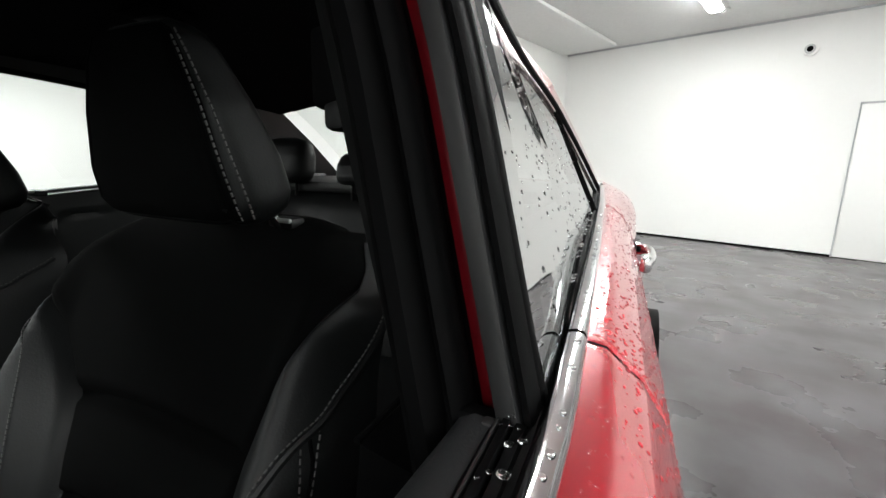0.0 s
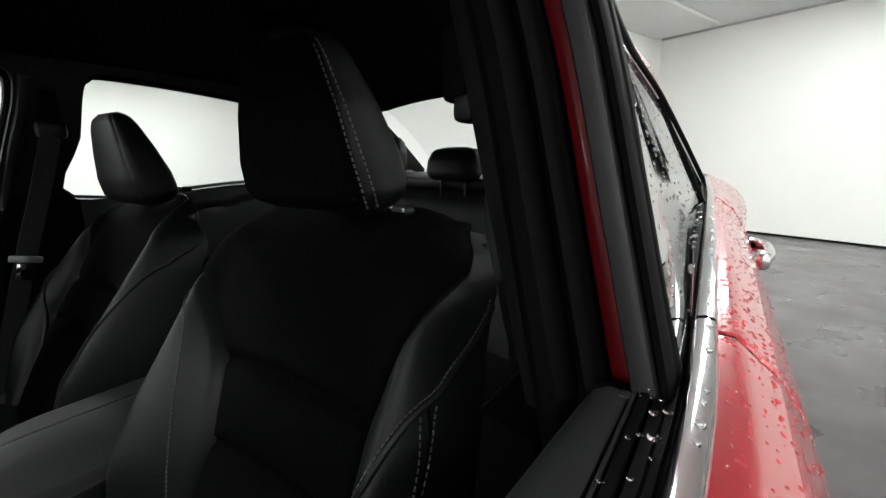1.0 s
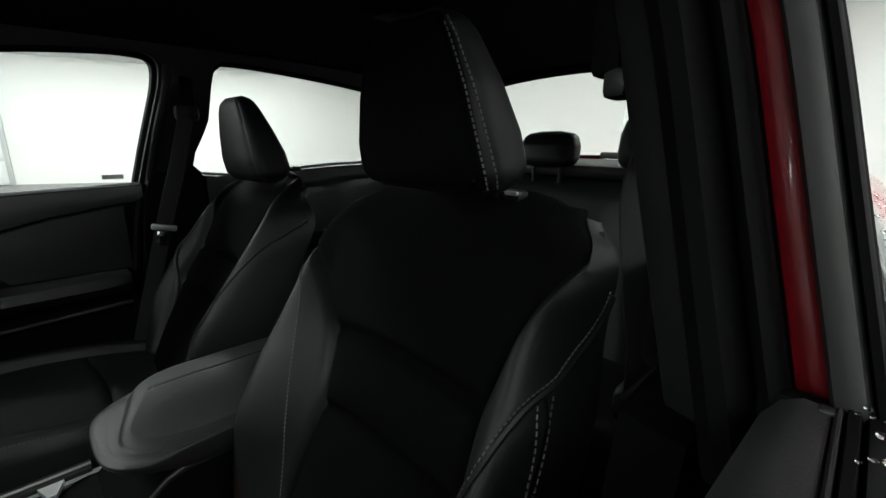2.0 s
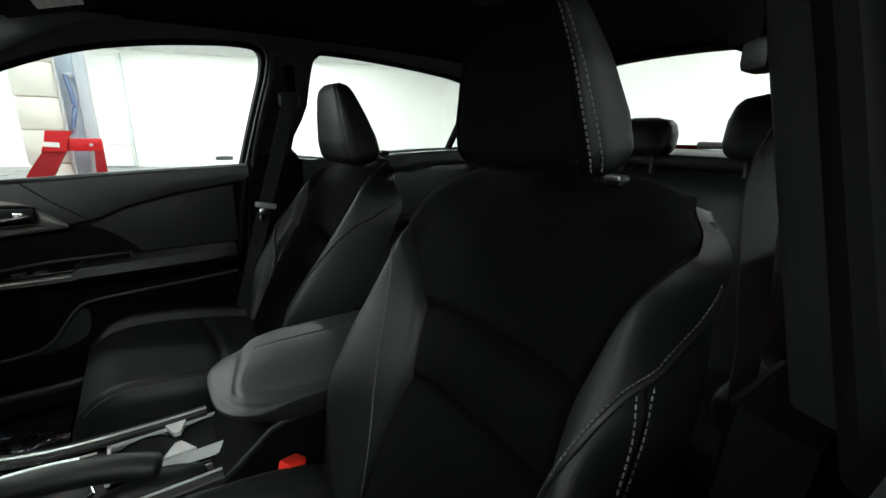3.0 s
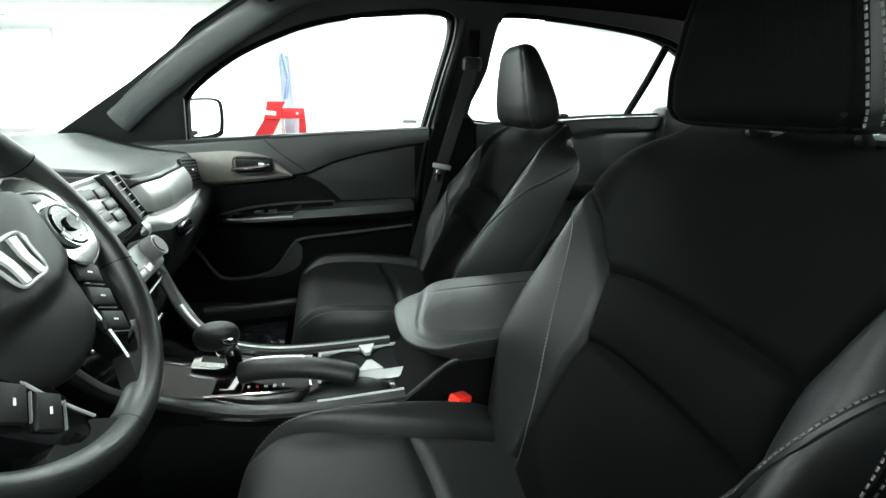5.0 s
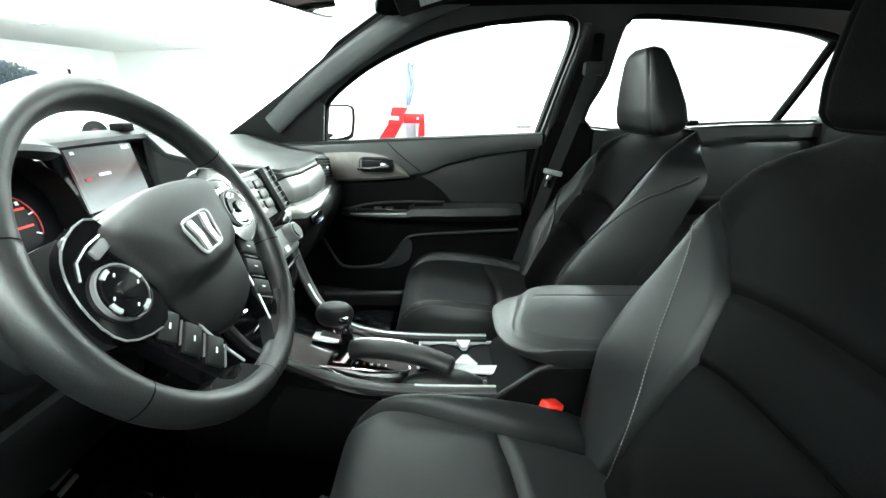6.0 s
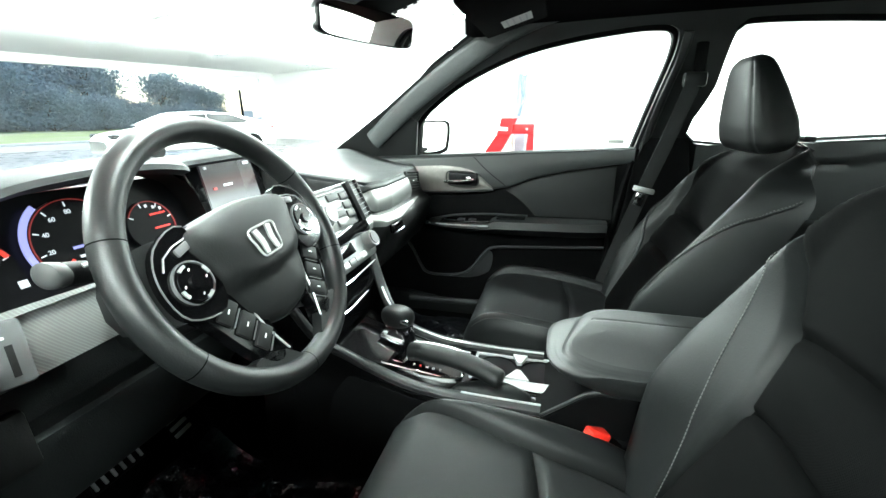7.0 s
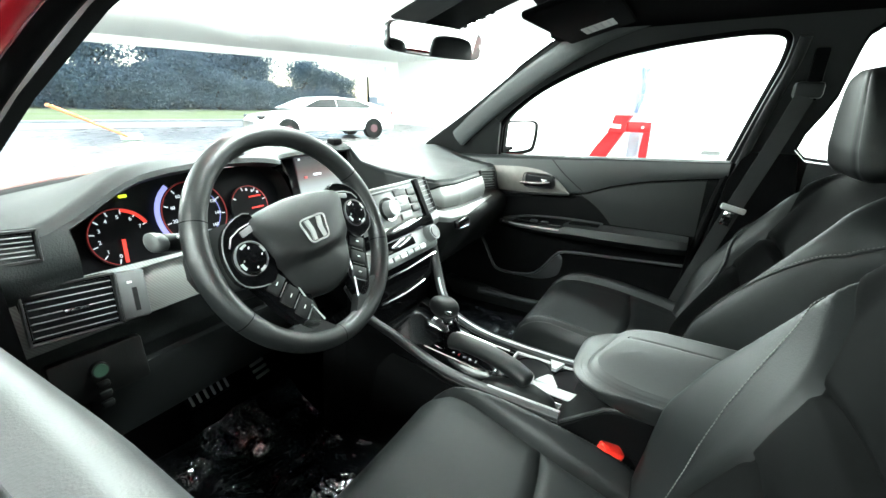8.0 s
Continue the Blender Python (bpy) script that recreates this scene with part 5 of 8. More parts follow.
# ---- steering wheel ----
def build_wheel():
    C = Vector((-0.36, 0.638, 0.957))
    # local x right, y up in the wheel's plane, z towards the driver
    R = Matrix.Translation(C) @ pose(0, 0, 0, 90 - 25, 0, 0) @ pose(0, 0, 0, 0, 0, 5)
    w = thing("steering_wheel", C, "black leather three-spoke steering wheel with silver badge", "steering wheel")

    def L(x, y, z=0.0):
        return R @ Vector((x, y, z))
    rim_r, tr = 0.162, 0.0155
    part("rim", grid(BM(), lambda a, b: L((rim_r + tr * math.cos(2 * math.pi * b)) * math.cos(2 * math.pi * a), (rim_r + tr * math.cos(2 * math.pi * b)) * math.sin(2 * math.pi * a), 1.1 * tr * math.sin(2 * math.pi * b)), 96, 16, True, True), LEATHER_WHEEL, w, "thick black leather rim")
    for ang in (155, 25, 262, 338, 205):
        a = radians(ang)
        part("rim_seam", grid(BM(), lambda u, v, a=a: L((rim_r + (tr + 0.0005) * math.cos(2 * math.pi * v)) * math.cos(a + 0.009 * (u - 0.5)), (rim_r + (tr + 0.0005) * math.cos(2 * math.pi * v)) * math.sin(a + 0.009 * (u - 0.5)), 1.1 * (tr + 0.0005) * math.sin(2 * math.pi * v)), 2, 16, False, True), DARK, w)
    # airbag cover: a rounded shield
    shield = curve_points([(-0.092, 0.047, 0), (-0.05, 0.059, 0), (0.0, 0.063, 0), (0.05, 0.059, 0), (0.092, 0.047, 0), (0.083, 0.010, 0), (0.070, -0.045, 0), (0.050, -0.082, 0), (0.0, -0.095, 0), (-0.050, -0.082, 0), (-0.070, -0.045, 0), (-0.083, 0.010, 0)], 4, True)
    rings = []
    for k, z in ((1.0, -0.02), (1.0, 0.004), (0.985, 0.011), (0.96, 0.016), (0.92, 0.020), (0.85, 0.0225), (0.78, 0.0245), (0.7, 0.0262), (0.62, 0.0276), (0.54, 0.0287), (0.46, 0.0295), (0.38, 0.0302), (0.3, 0.0307), (0.22, 0.0311), (0.14, 0.0314), (0.02, 0.0315)):
        ring_ = []
        for p in shield:
            x, y = p.x * k, (p.y + 0.01) * k - 0.01
            fold = -0.020 - 0.010 * (1 - (x / 0.07) ** 2)
            ring_.append(L(x, y, z - (0.010 * smooth01(fold + 0.005, fold - 0.005, y) if z > 0.005 else 0)))
        rings.append(ring_)
    part("airbag_cover", loft(BM(), rings), COVER, w, "black padded centre cover", 60)
    # badge: plain shape in silver
    bd = BM()
    out = curve_points([(-0.023, 0.017, 0), (0.0, 0.019, 0), (0.023, 0.017, 0), (0.0215, 0.0, 0), (0.017, -0.016, 0), (0, -0.0175, 0), (-0.017, -0.016, 0), (-0.0215, 0.0, 0)], 5, True)
    sweep(bd, [L(p.x, p.y + 0.004, 0.0325) for p in out], 0.0012, 0.0016, 8, closed=True)
    for sx in (-1, 1):
        slab(bd, [L(sx * x, y + 0.004, 0.031) for x, y in ((0.0165, 0.016), (0.0085, 0.017), (0.0052, 0.002), (0.0052, -0.002), (0.007, -0.0155), (0.0135, -0.015), (0.0125, 0.0))], R.to_3x3() @ Vector((0, 0, 0.003)))
    part("badge", bd, BADGE, w, "plain silver badge")
    # spokes
    for sx in (-1, 1):
        pts = [(0.05, 0.048, 0.0), (0.10, 0.056, -0.004), (0.160, 0.048, -0.004), (0.172, -0.010, -0.006), (0.10, -0.036, -0.004), (0.05, -0.03, 0.0)]
        bm = BM()
        loft(bm, [[L(sx * x, y, z + d) for x, y, z in curve_points(pts, 3, True)] for d in (-0.014, 0.004, 0.008)])
        part("spoke", bm, LEATHER_WHEEL, w, "", 60)
        # glossy switch panel
        pan = curve_points([(0.080, 0.058, 0), (0.122, 0.048, 0), (0.140, 0.012, 0), (0.132, -0.028, 0), (0.088, -0.038, 0), (0.074, 0.0, 0)], 4, True)
        sw = part("switch_panel", loft(BM(), [[L(sx * p.x, p.y, d) for p in pan] for d in (0.002, 0.012, 0.014)]), PIANO, w, "glossy black switch panel")
        part("panel_edge", sweep(BM(), [L(sx * p.x, p.y, 0.014) for p in pan[:16]], 0.0009, 0.0009, 6), GREYDARK, sw)
        part("button_ring", ring(BM(), L(sx * 0.107, 0.002, 0.016), 0.0228, 0.0016, 0.004, R.to_3x3().to_4x4(), 32), GREYDARK, sw)
        part("bright_arc", ring(BM(), L(sx * 0.107, 0.002, 0.0165), 0.0228, 0.0011, 0.006, R.to_3x3().to_4x4(), 24, radians(195), radians(330)), CHROME, sw, "thin chrome arc under the button")
        for a0 in (20, 110, 200, 290):
            part("bright_arc", ring(BM(), L(sx * 0.107, 0.002, 0.0195), 0.0192, 0.0034, 0.002, R.to_3x3().to_4x4(), 8, radians(a0 - 14), radians(a0 + 14)), SATIN, sw, "bright mark on the button ring")
        part("upper_line", sweep(BM(), [L(sx * x, y, 0.0148) for x, y in ((0.086, 0.046), (0.104, 0.043), (0.120, 0.036), (0.128, 0.024))], 0.0009, 0.0009, 6), SATIN, sw, "thin chrome line")
        part("upper_key", box(BM(), L(sx * 0.096, 0.037, 0.0155), (0.020, 0.009, 0.004), R.to_3x3().to_4x4() @ pose(0, 0, 0, 0, 0, -14 * sx), 0.002), GREYDARK, sw)
        part("button", disc(BM(), L(sx * 0.107, 0.002, 0.017), 0.0208, 0.005, R.to_3x3().to_4x4(), 28, 0.0192), PIANO, sw)
        part("button_centre", disc(BM(), L(sx * 0.107, 0.002, 0.0205), 0.0080, 0.004, R.to_3x3().to_4x4(), 20, 0.0072), PIANO, sw)
        for a in (0, 90, 180, 270):
            q = L(sx * 0.107 + 0.0140 * math.cos(radians(a)), 0.002 + 0.0140 * math.sin(radians(a)), 0.0199)
            part("mark", box(BM(), q, (0.0030, 0.0011, 0.0006), R.to_3x3().to_4x4() @ pose(0, 0, 0, 0, 0, 45)), WHITEMARK, sw)
        # lower struts with three keys
        low = [(0.058, -0.026), (0.112, -0.028), (0.104, -0.060), (0.076, -0.118), (0.050, -0.128), (0.042, -0.090)]
        st = part("lower_spoke", loft(BM(), [[L(sx * p.x, p.y, d) for p in curve_points([(x, y, 0) for x, y in low], 3, True)] for d in (-0.012, 0.004, 0.007)]), PIANO, w, "glossy black lower spoke")
        part("lower_pad", loft(BM(), [[L(sx * x, y, d) for x, y in ((0.016, -0.164), (0.076, -0.154), (0.104, -0.122), (0.092, -0.110), (0.068, -0.112), (0.044, -0.124), (0.024, -0.146))] for d in (-0.010, 0.004, 0.007)]), LEATHER_WHEEL, w)
        for i in range(3):
            t = i / 2
            q = L(sx * lerp(0.088, 0.064, t), lerp(-0.044, -0.092, t), 0.0085)
            k = part("key", box(BM(), q, (0.030, 0.020, 0.005), R.to_3x3().to_4x4() @ pose(0, 0, 0, 0, 0, -36 * sx), 0.002), COVER, st)
            part("key_line", box(BM(), L(sx * (lerp(0.088, 0.064, t) - 0.006), lerp(-0.044, -0.092, t) - 0.0115, 0.0095), (0.024, 0.0008, 0.002), R.to_3x3().to_4x4() @ pose(0, 0, 0, 0, 0, -36 * sx)), GREYDARK, k)
            part("key_mark", box(BM(), L(sx * lerp(0.088, 0.064, t), lerp(-0.044, -0.092, t), 0.0114), (0.0055, 0.0016, 0.0006), R.to_3x3().to_4x4() @ pose(0, 0, 0, 0, 0, -36 * sx)), WHITEMARK, k)
        part("bright_edge", sweep(BM(), [L(sx * x, y, 0.008) for x, y in ((0.060, -0.045), (0.052, -0.09), (0.040, -0.125))], 0.0013, 0.0013, 6), SATIN, st)
    part("hub_back", loft(BM(), [[L(0.07 * math.cos(a), 0.07 * math.sin(a) - 0.01, z) for a in np.linspace(0, 2 * math.pi, 24, False)] for z in (-0.09, -0.01)]), DARK, w)
    # column shroud and stalks
    col = thing("steering_column", C + Vector((0, 0.15, -0.06)), "black steering column shroud with two stalks", "steering column")
    part("shroud", loft(BM(), [[L(hw * math.copysign(abs(math.cos(a)) ** 0.6, math.cos(a)), -0.012 + hh * math.copysign(abs(math.sin(a)) ** 0.6, math.sin(a)), z) for a in np.linspace(0, 2 * math.pi, 24, False)] for hw, hh, z in ((0.055, 0.045, -0.30), (0.065, 0.052, -0.17), (0.062, 0.05, -0.075), (0.05, 0.04, -0.062))]), PLASTIC, col)
    for sx, root, mid, end, tip in ((-1, (-0.395, 0.725, 0.945), (-0.46, 0.702, 0.965), (-0.543, 0.680, 0.989), (-0.558, 0.676, 0.993)),
                                    (1, (-0.315, 0.730, 0.945), (-0.25, 0.725, 0.955), (-0.19, 0.719, 0.963), (-0.175, 0.717, 0.965))):
        root, mid, end, tip = (Vector(q) for q in (root, mid, end, tip))
        st = part("stalk", sweep(BM(), curve_points([root, mid, end], 4), 0.008, 0.011, 12), PLASTIC, col, "black control stalk")
        d = (tip - end).normalized()
        part("knob", loft(BM(), [[end + d * k + (Vector((0, 0, 1)) * math.sin(a) + Vector((d.y, -d.x, 0)).normalized() * math.cos(a)) * r for a in np.linspace(0, 2 * math.pi, 24, False)] for k, r in ((-0.003, 0.009), (0.0, 0.0115), (0.010, 0.0125), (0.014, 0.0120), (0.0162, 0.0085), (0.0165, 0.003))]), STALKGREY, st, "grey stalk knob", 50)
        for i in range(2):
            part("mark", box(BM(), lerp(mid, end, 0.35 + 0.4 * i) + Vector((0, -0.008, 0.0085)), (0.007, 0.003, 0.002), pose(0, 0, 0, 30, 0, 0)), WHITEMARK, st)


build_wheel()


# ---- dashboard ----
def build_dash():
    dash = thing("dashboard", (CX, 1.0, 0.6), "black dashboard with carbon-look trim, gauges and screens", "dashboard")

    def top(a, b):
        """Top pad: a across, b from the windscreen to its rear edge."""
        x = lerp(-0.665, 0.70, a)
        s = (x - CX) / 0.66
        yf = 1.30 - 0.25 * s * s
        if x < 0.08:
            yr = soft([-0.67, -0.60, -0.54, -0.50, -0.20, -0.16, -0.12, 0.12], [0.80, 0.81, 0.83, 0.845, 0.86, 0.93, 0.985, 0.985], x)
            zr = soft([-0.67, -0.62, -0.56, -0.50, -0.46, -0.36, -0.26, -0.20, -0.15, -0.10, 0.0, 0.12], [0.990, 0.998, 1.020, 1.050, 1.060, 1.066, 1.061, 1.048, 1.042, 1.044, 1.046, 1.046], x)
        else:
            yr = table([0.08, 0.138, 0.146, 0.154, 0.166, 0.180, 0.192, 0.204, 0.22, 0.30, 0.45, 0.56, 0.70], [0.985, 0.985, 0.978, 0.960, 0.910, 0.850, 0.800, 0.765, 0.748, 0.736, 0.740, 0.750, 0.765], x)
            zr = table([0.08, 0.138, 0.144, 0.150, 0.158, 0.170, 0.185, 0.20, 0.22, 0.30, 0.45, 0.58, 0.70], [1.046, 1.046, 1.036, 1.014, 0.996, 0.984, 0.974, 0.967, 0.962, 0.958, 0.957, 0.955, 0.945], x)
        zf = 1.0
        t = b ** 0.8
        z = lerp(zf, zr, smooth01(0, 1, t)) if b < 0.9 else zr - 0.010 * ((b - 0.9) / 0.1) ** 2
        return Vector((x, lerp(yf, yr, b), z))
    part("top_pad", grid(BM(), top, 300, 30), DASHPAD, dash, "soft grained black top pad", 60)

    def lip(x0, x1, n, drop, back):
        """The rolled rear edge of the top pad."""
        rows = []
        for i in range(n + 1):
            x = lerp(x0, x1, i / n)
            p = top((x + 0.665) / 1.365, 1.0)
            rows.append((p, p + Vector((0, -0.003, -0.008)), p + Vector((0, back * 0.3, -0.016)), p + Vector((0, back, -drop))))
        return grid(BM(), lambda a, b: rows[round(a * n)][round(b * 3)], n, 3)
    part("pad_edge", lip(-0.665, 0.70, 90, 0.013, 0.05), DASHPAD, dash, "", 70)

    # face below the pad, driver side then passenger side
    def face(x0, x1, cols, nm, material, label=""):
        def f(a, b):
            x = lerp(x0, x1, a)
            p = [Vector((x, y, z)) for y, z in cols(x)]
            k = b * (len(p) - 1)
            i = min(int(k), len(p) - 2)
            return p[i].lerp(p[i + 1], k - i)
        return part(nm, grid(BM(), f, 40, 28), material, dash, label, 50)

    def driver_cols(x):
        return [(0.86, 0.90), (0.835, 0.885), (0.825, 0.87), (0.815, 0.80), (0.83, 0.775), (0.84, 0.75), (0.86, 0.68), (0.93, 0.60)]
    face(-0.665, -0.17, driver_cols, "driver_lower_panel", DASHPAD, "black lower panel below the gauges")

    def pass_cols(x):
        p = top((x + 0.665) / 1.365, 1.0)
        y, z = p.y, p.z
        return [(y + 0.004, z - 0.004), (y - 0.005, z - 0.010), (y - 0.007, z - 0.016), (y - 0.018, z - 0.078), (y - 0.026, z - 0.088), (y - 0.046, z - 0.104), (y - 0.050, z - 0.135), (y - 0.01, z - 0.23), (y + 0.08, z - 0.31), (y + 0.2, z - 0.36)]
    face(0.17, 0.70, pass_cols, "glovebox_panel", PLASTIC, "black passenger dash and glovebox front")
    # carbon-look strips
    part("trim_left", grid(BM(), lambda a, b: Vector((lerp(-0.674, -0.26, a), lerp(0.826, 0.802, b) - 0.006 * math.sin(math.pi * b) + 0.02 * smooth01(0.86, 1, a), lerp(0.928 - 0.014 * a, 0.848 + 0.006 * a, b))), 40, 10), CARBON, dash, "silver carbon-look trim strip")

    def trim_r(a, b):
        x = lerp(0.192, 0.488, a)
        c = pass_cols(x)
        hi, lo = c[2], c[3]
        k = 0.30 * (1 - smooth01(0.0, 0.10, a)) + 0.05 * (1 - smooth01(0.0, 0.6, a))
        return Vector((x, lerp(hi[0], lo[0], b) - 0.006 - 0.008 * math.sin(math.pi * b), lerp(hi[1], lo[1], lerp(k, 1 - 0.5 * k, b))))
    part("trim_right", grid(BM(), trim_r, 60, 12), SILVERTRIM, dash, "silver carbon-look trim strip")
    part("trim_shadow_line", sweep(BM(), [trim_r(a, -0.03) for a in np.linspace(0.02, 1, 30)], 0.003, 0.003, 6), DARK, dash)

    def low_lip(a, b):
        x = lerp(0.150, 0.545, a)
        c = pass_cols(max(x, 0.20))
        w = 1.5 * (1 - a) ** 1.2 + 0.22
        k = b * w
        hi, lo, lo2 = c[4], c[5], c[6]
        q = (lerp(hi[0], lo[0], k), lerp(hi[1], lo[1], k)) if k < 1 else (lerp(lo[0], lo2[0], k - 1), lerp(lo[1], lo2[1], k - 1))
        return Vector((x, q[0] - 0.004 - 0.003 * math.sin(math.pi * b) - 0.02 * max(0.0, 0.2 - x), q[1] + 0.002))
    part("trim_lower", grid(BM(), low_lip, 40, 12), SILVERTRIM, dash, "silver edge sweeping up above the glovebox")
    cl_ = pass_cols(0.27)[6]
    lt = part("glovebox_latch", box(BM(), (0.275, cl_[0] - 0.002, cl_[1] + 0.012), (0.075, 0.016, 0.026), pose(0, 0, 0, -6, 0, 0), 0.010, 3), PIANO, dash, "dark oval glovebox latch")
    part("latch_edge", sweep(BM(), [Vector((0.245, cl_[0] - 0.011, cl_[1] + 0.002)), Vector((0.275, cl_[0] - 0.012, cl_[1] + 0.001)), Vector((0.305, cl_[0] - 0.011, cl_[1] + 0.002))], 0.0015), CHROME, lt)
    # driver-side air vent with slats
    def vent(nm, c, w, h, m, n, vertical=0, knob=True):
        v = part(nm, box(BM(), c, (w + 0.012, 0.03, h + 0.012), m, 0.006), DARK, dash, "black air vent with thin slats")
        M = Matrix.Translation(c) @ m
        fr = BM()
        for sx in (-1, 1):
            box(fr, M @ Vector((sx * (w / 2 + 0.004), -0.018, 0)), (0.003, 0.010, h + 0.011), m, 0.001)
            box(fr, M @ Vector((0, -0.018, sx * (h / 2 + 0.004))), (w + 0.011, 0.010, 0.003), m, 0.001)
        part("vent_frame", fr, SASH, v)
        part("vent_well", box(BM(), M @ Vector((0, -0.0155, 0)), (w, 0.002, h), m), DIAL, v)
        for i in range(n):
            z = lerp(-h / 2, h / 2, (i + 0.5) / n)
            part("slat", box(BM(), M @ Vector((0, -0.021, z)), (w - 0.001, 0.0022, 0.0014), m, 0.0005, 1), GREYSILVER, v)
        if knob:
            part("slider", box(BM(), M @ Vector((0.0, -0.028, 0.0)), (0.026, 0.008, 0.004), m, 0.0015), CHROME, v)
        return v
    vent("air_vent", Vector((-0.604, 0.8195, 0.890)), 0.088, 0.062, pose(0, 0, 0, -13, 5, -4), 7)
    v = part("vent_dial", box(BM(), (-0.536, 0.807, 0.886), (0.036, 0.018, 0.070), pose(0, 0, 0, -13, 5, -4), 0.004), GREYDARK, dash)
    part("dial_mark", box(BM(), (-0.538, 0.8020, 0.906), (0.006, 0.002, 0.003), pose(0, 0, 0, -13, 5, -4)), WHITEMARK, v)
    part("dial_slot", box(BM(), (-0.536, 0.7965, 0.881), (0.006, 0.002, 0.034), pose(0, 0, 0, -13, 5, -4)), SASH, v)
    def end_face(a, b):
        x = lerp(-0.668, -0.585, a)
        p = top((x + 0.665) / 1.365 if x > -0.665 else 0.0, 1.0)
        q = Vector((x, 0.812, 0.915))
        m = p.lerp(q, b)
        return Vector((x, m.y - 0.012 * math.sin(math.pi * b), m.z))
    part("end_face", grid(BM(), end_face, 14, 12), DASHPAD, dash, "curved end of the top pad", 60)
    vent("demist_vent", Vector((-0.646, 0.822, 0.985)), 0.046, 0.028, pose(0, 0, 0, -8, 5, -6), 5, knob=False)
    vent("air_vent", Vector((0.540, 0.749, 0.909)), 0.092, 0.052, pose(0, 0, 0, -8, 6, -4), 6)
    for sx in (-1, 1):
        vent("centre_vent", Vector((CC + sx * 0.160, 0.749, 0.917)), 0.036, 0.088, pose(0, 0, 0, -24, 0, sx * 5), 7, knob=False)
    # gauge cluster
    G = Matrix.Translation((-0.352, 0.945, 0.945)) @ pose(0, 0, 0, 90 - 16, 0, 0)
    g3 = G.to_3x3().to_4x4()
    cl = part("instrument_panel", loft(BM(), [[G @ Vector((x * k, y * k, z)) for x, y in ((-0.205, -0.075), (0.19, -0.075), (0.20, 0.02), (0.17, 0.075), (-0.15, 0.08), (-0.20, 0.03))] for k, z in ((1.0, -0.03), (1.0, -0.001))]), DIAL, dash, "black gauge panel with lit dials")
    hood = [(-0.235, -0.085), (-0.225, 0.0), (-0.185, 0.065), (-0.10, 0.10), (0.0, 0.105), (0.10, 0.10), (0.17, 0.075), (0.20, 0.03), (0.205, -0.07)]
    hp = curve_points([(x, y, 0) for x, y in hood], 5)
    part("cluster_hood", grid(BM(), lambda a, b: G @ Vector((hp[round(a * (len(hp) - 1))].x * lerp(0.98, 1.0, b), hp[round(a * (len(hp) - 1))].y * lerp(0.90, 0.86, b), lerp(-0.005, 0.105 - 0.067 * smooth01(0.07, 0.18, hp[round(a * (len(hp) - 1))].x), b))), len(hp) - 1, 6), PLASTIC, dash, "deep black hood round the gauges", 60)
    part("cluster_floor", grid(BM(), lambda a, b: G @ Vector((lerp(-0.23, 0.205, a), lerp(-0.078, -0.062, b), lerp(-0.005, 0.12 - 0.07 * smooth01(0.7, 0.97, a), b))), 10, 4), PLASTIC, dash)

    def dial(nm, cx, cy, r, a0, a1, ticks, red_from, needle, nums):
        d = part(nm, disc(BM(), G @ Vector((cx, cy, 0.003)), r, 0.006, g3, 48), DIAL, cl, "round gauge with red-edged scale")
        part("scale_ring", ring(BM(), G @ Vector((cx, cy, 0.0075)), r * 0.97, 0.0013, 0.002, g3, 40, radians(a1), radians(a0)), LITDIM, d)
        if red_from is not None:
            part("red_zone", ring(BM(), G @ Vector((cx, cy, 0.0075)), r * 0.91, 0.0045, 0.002, g3, 14, radians(a1), radians(lerp(a1, a0, red_from))), LITRED, d)
        tk = BM()
        for i in range(ticks):
            a = radians(lerp(a0, a1, i / (ticks - 1)))
            box(tk, G @ Vector((cx + r * 0.86 * math.cos(a), cy + r * 0.86 * math.sin(a), 0.0075)), (0.007, 0.0016, 0.001), g3 @ pose(0, 0, 0, 0, 0, math.degrees(a)))
        part("ticks", tk, LITWHITE, d)
        for i, txt in enumerate(nums):
            a = radians(lerp(a0, a1, i / (len(nums) - 1)))
            letters(txt, 0.0088, G @ Matrix.Translation((cx + r * 0.68 * math.cos(a), cy + r * 0.68 * math.sin(a), 0.0075)), LITWHITE, d, "numeral")
        if needle is not None:
            a = radians(needle)
            part("needle", box(BM(), G @ Vector((cx + r * 0.5 * math.cos(a), cy + r * 0.5 * math.sin(a), 0.010)), (r * 0.8, 0.005, 0.002), g3 @ pose(0, 0, 0, 0, 0, needle)), LITRED, d, "lit red needle")
        return d
    dial("rev_counter", -0.128, -0.012, 0.048, 250, 20, 9, 0.25, 262, ["0", "1", "2", "3", "4", "5", "6", "7"])
    s = dial("speedometer", 0.002, 0.002, 0.062, 225, -45, 9, None, None, ["0", "20", "40", "60", "80", "100", "120", "140", "160"])
    part("blue_arc", ring(BM(), G @ Vector((0.002, 0.002, 0.0085)), 0.068, 0.008, 0.003, g3, 24, radians(125), radians(222)), LITBLUE, s, "lit blue arc")
    part("speed_needle", box(BM(), G @ Vector((-0.030, -0.034, 0.010)), (0.03, 0.004, 0.002), g3 @ pose(0, 0, 0, 0, 0, 225)), LITRED, s)
    for i, wd in enumerate((0.03, 0.022, 0.036)):
        part("readout_bar", box(BM(), G @ Vector((0.002, -0.008 - 0.014 * i, 0.0085)), (wd, 0.004, 0.001), g3), LITWHITE if i else LITBLUE, s)
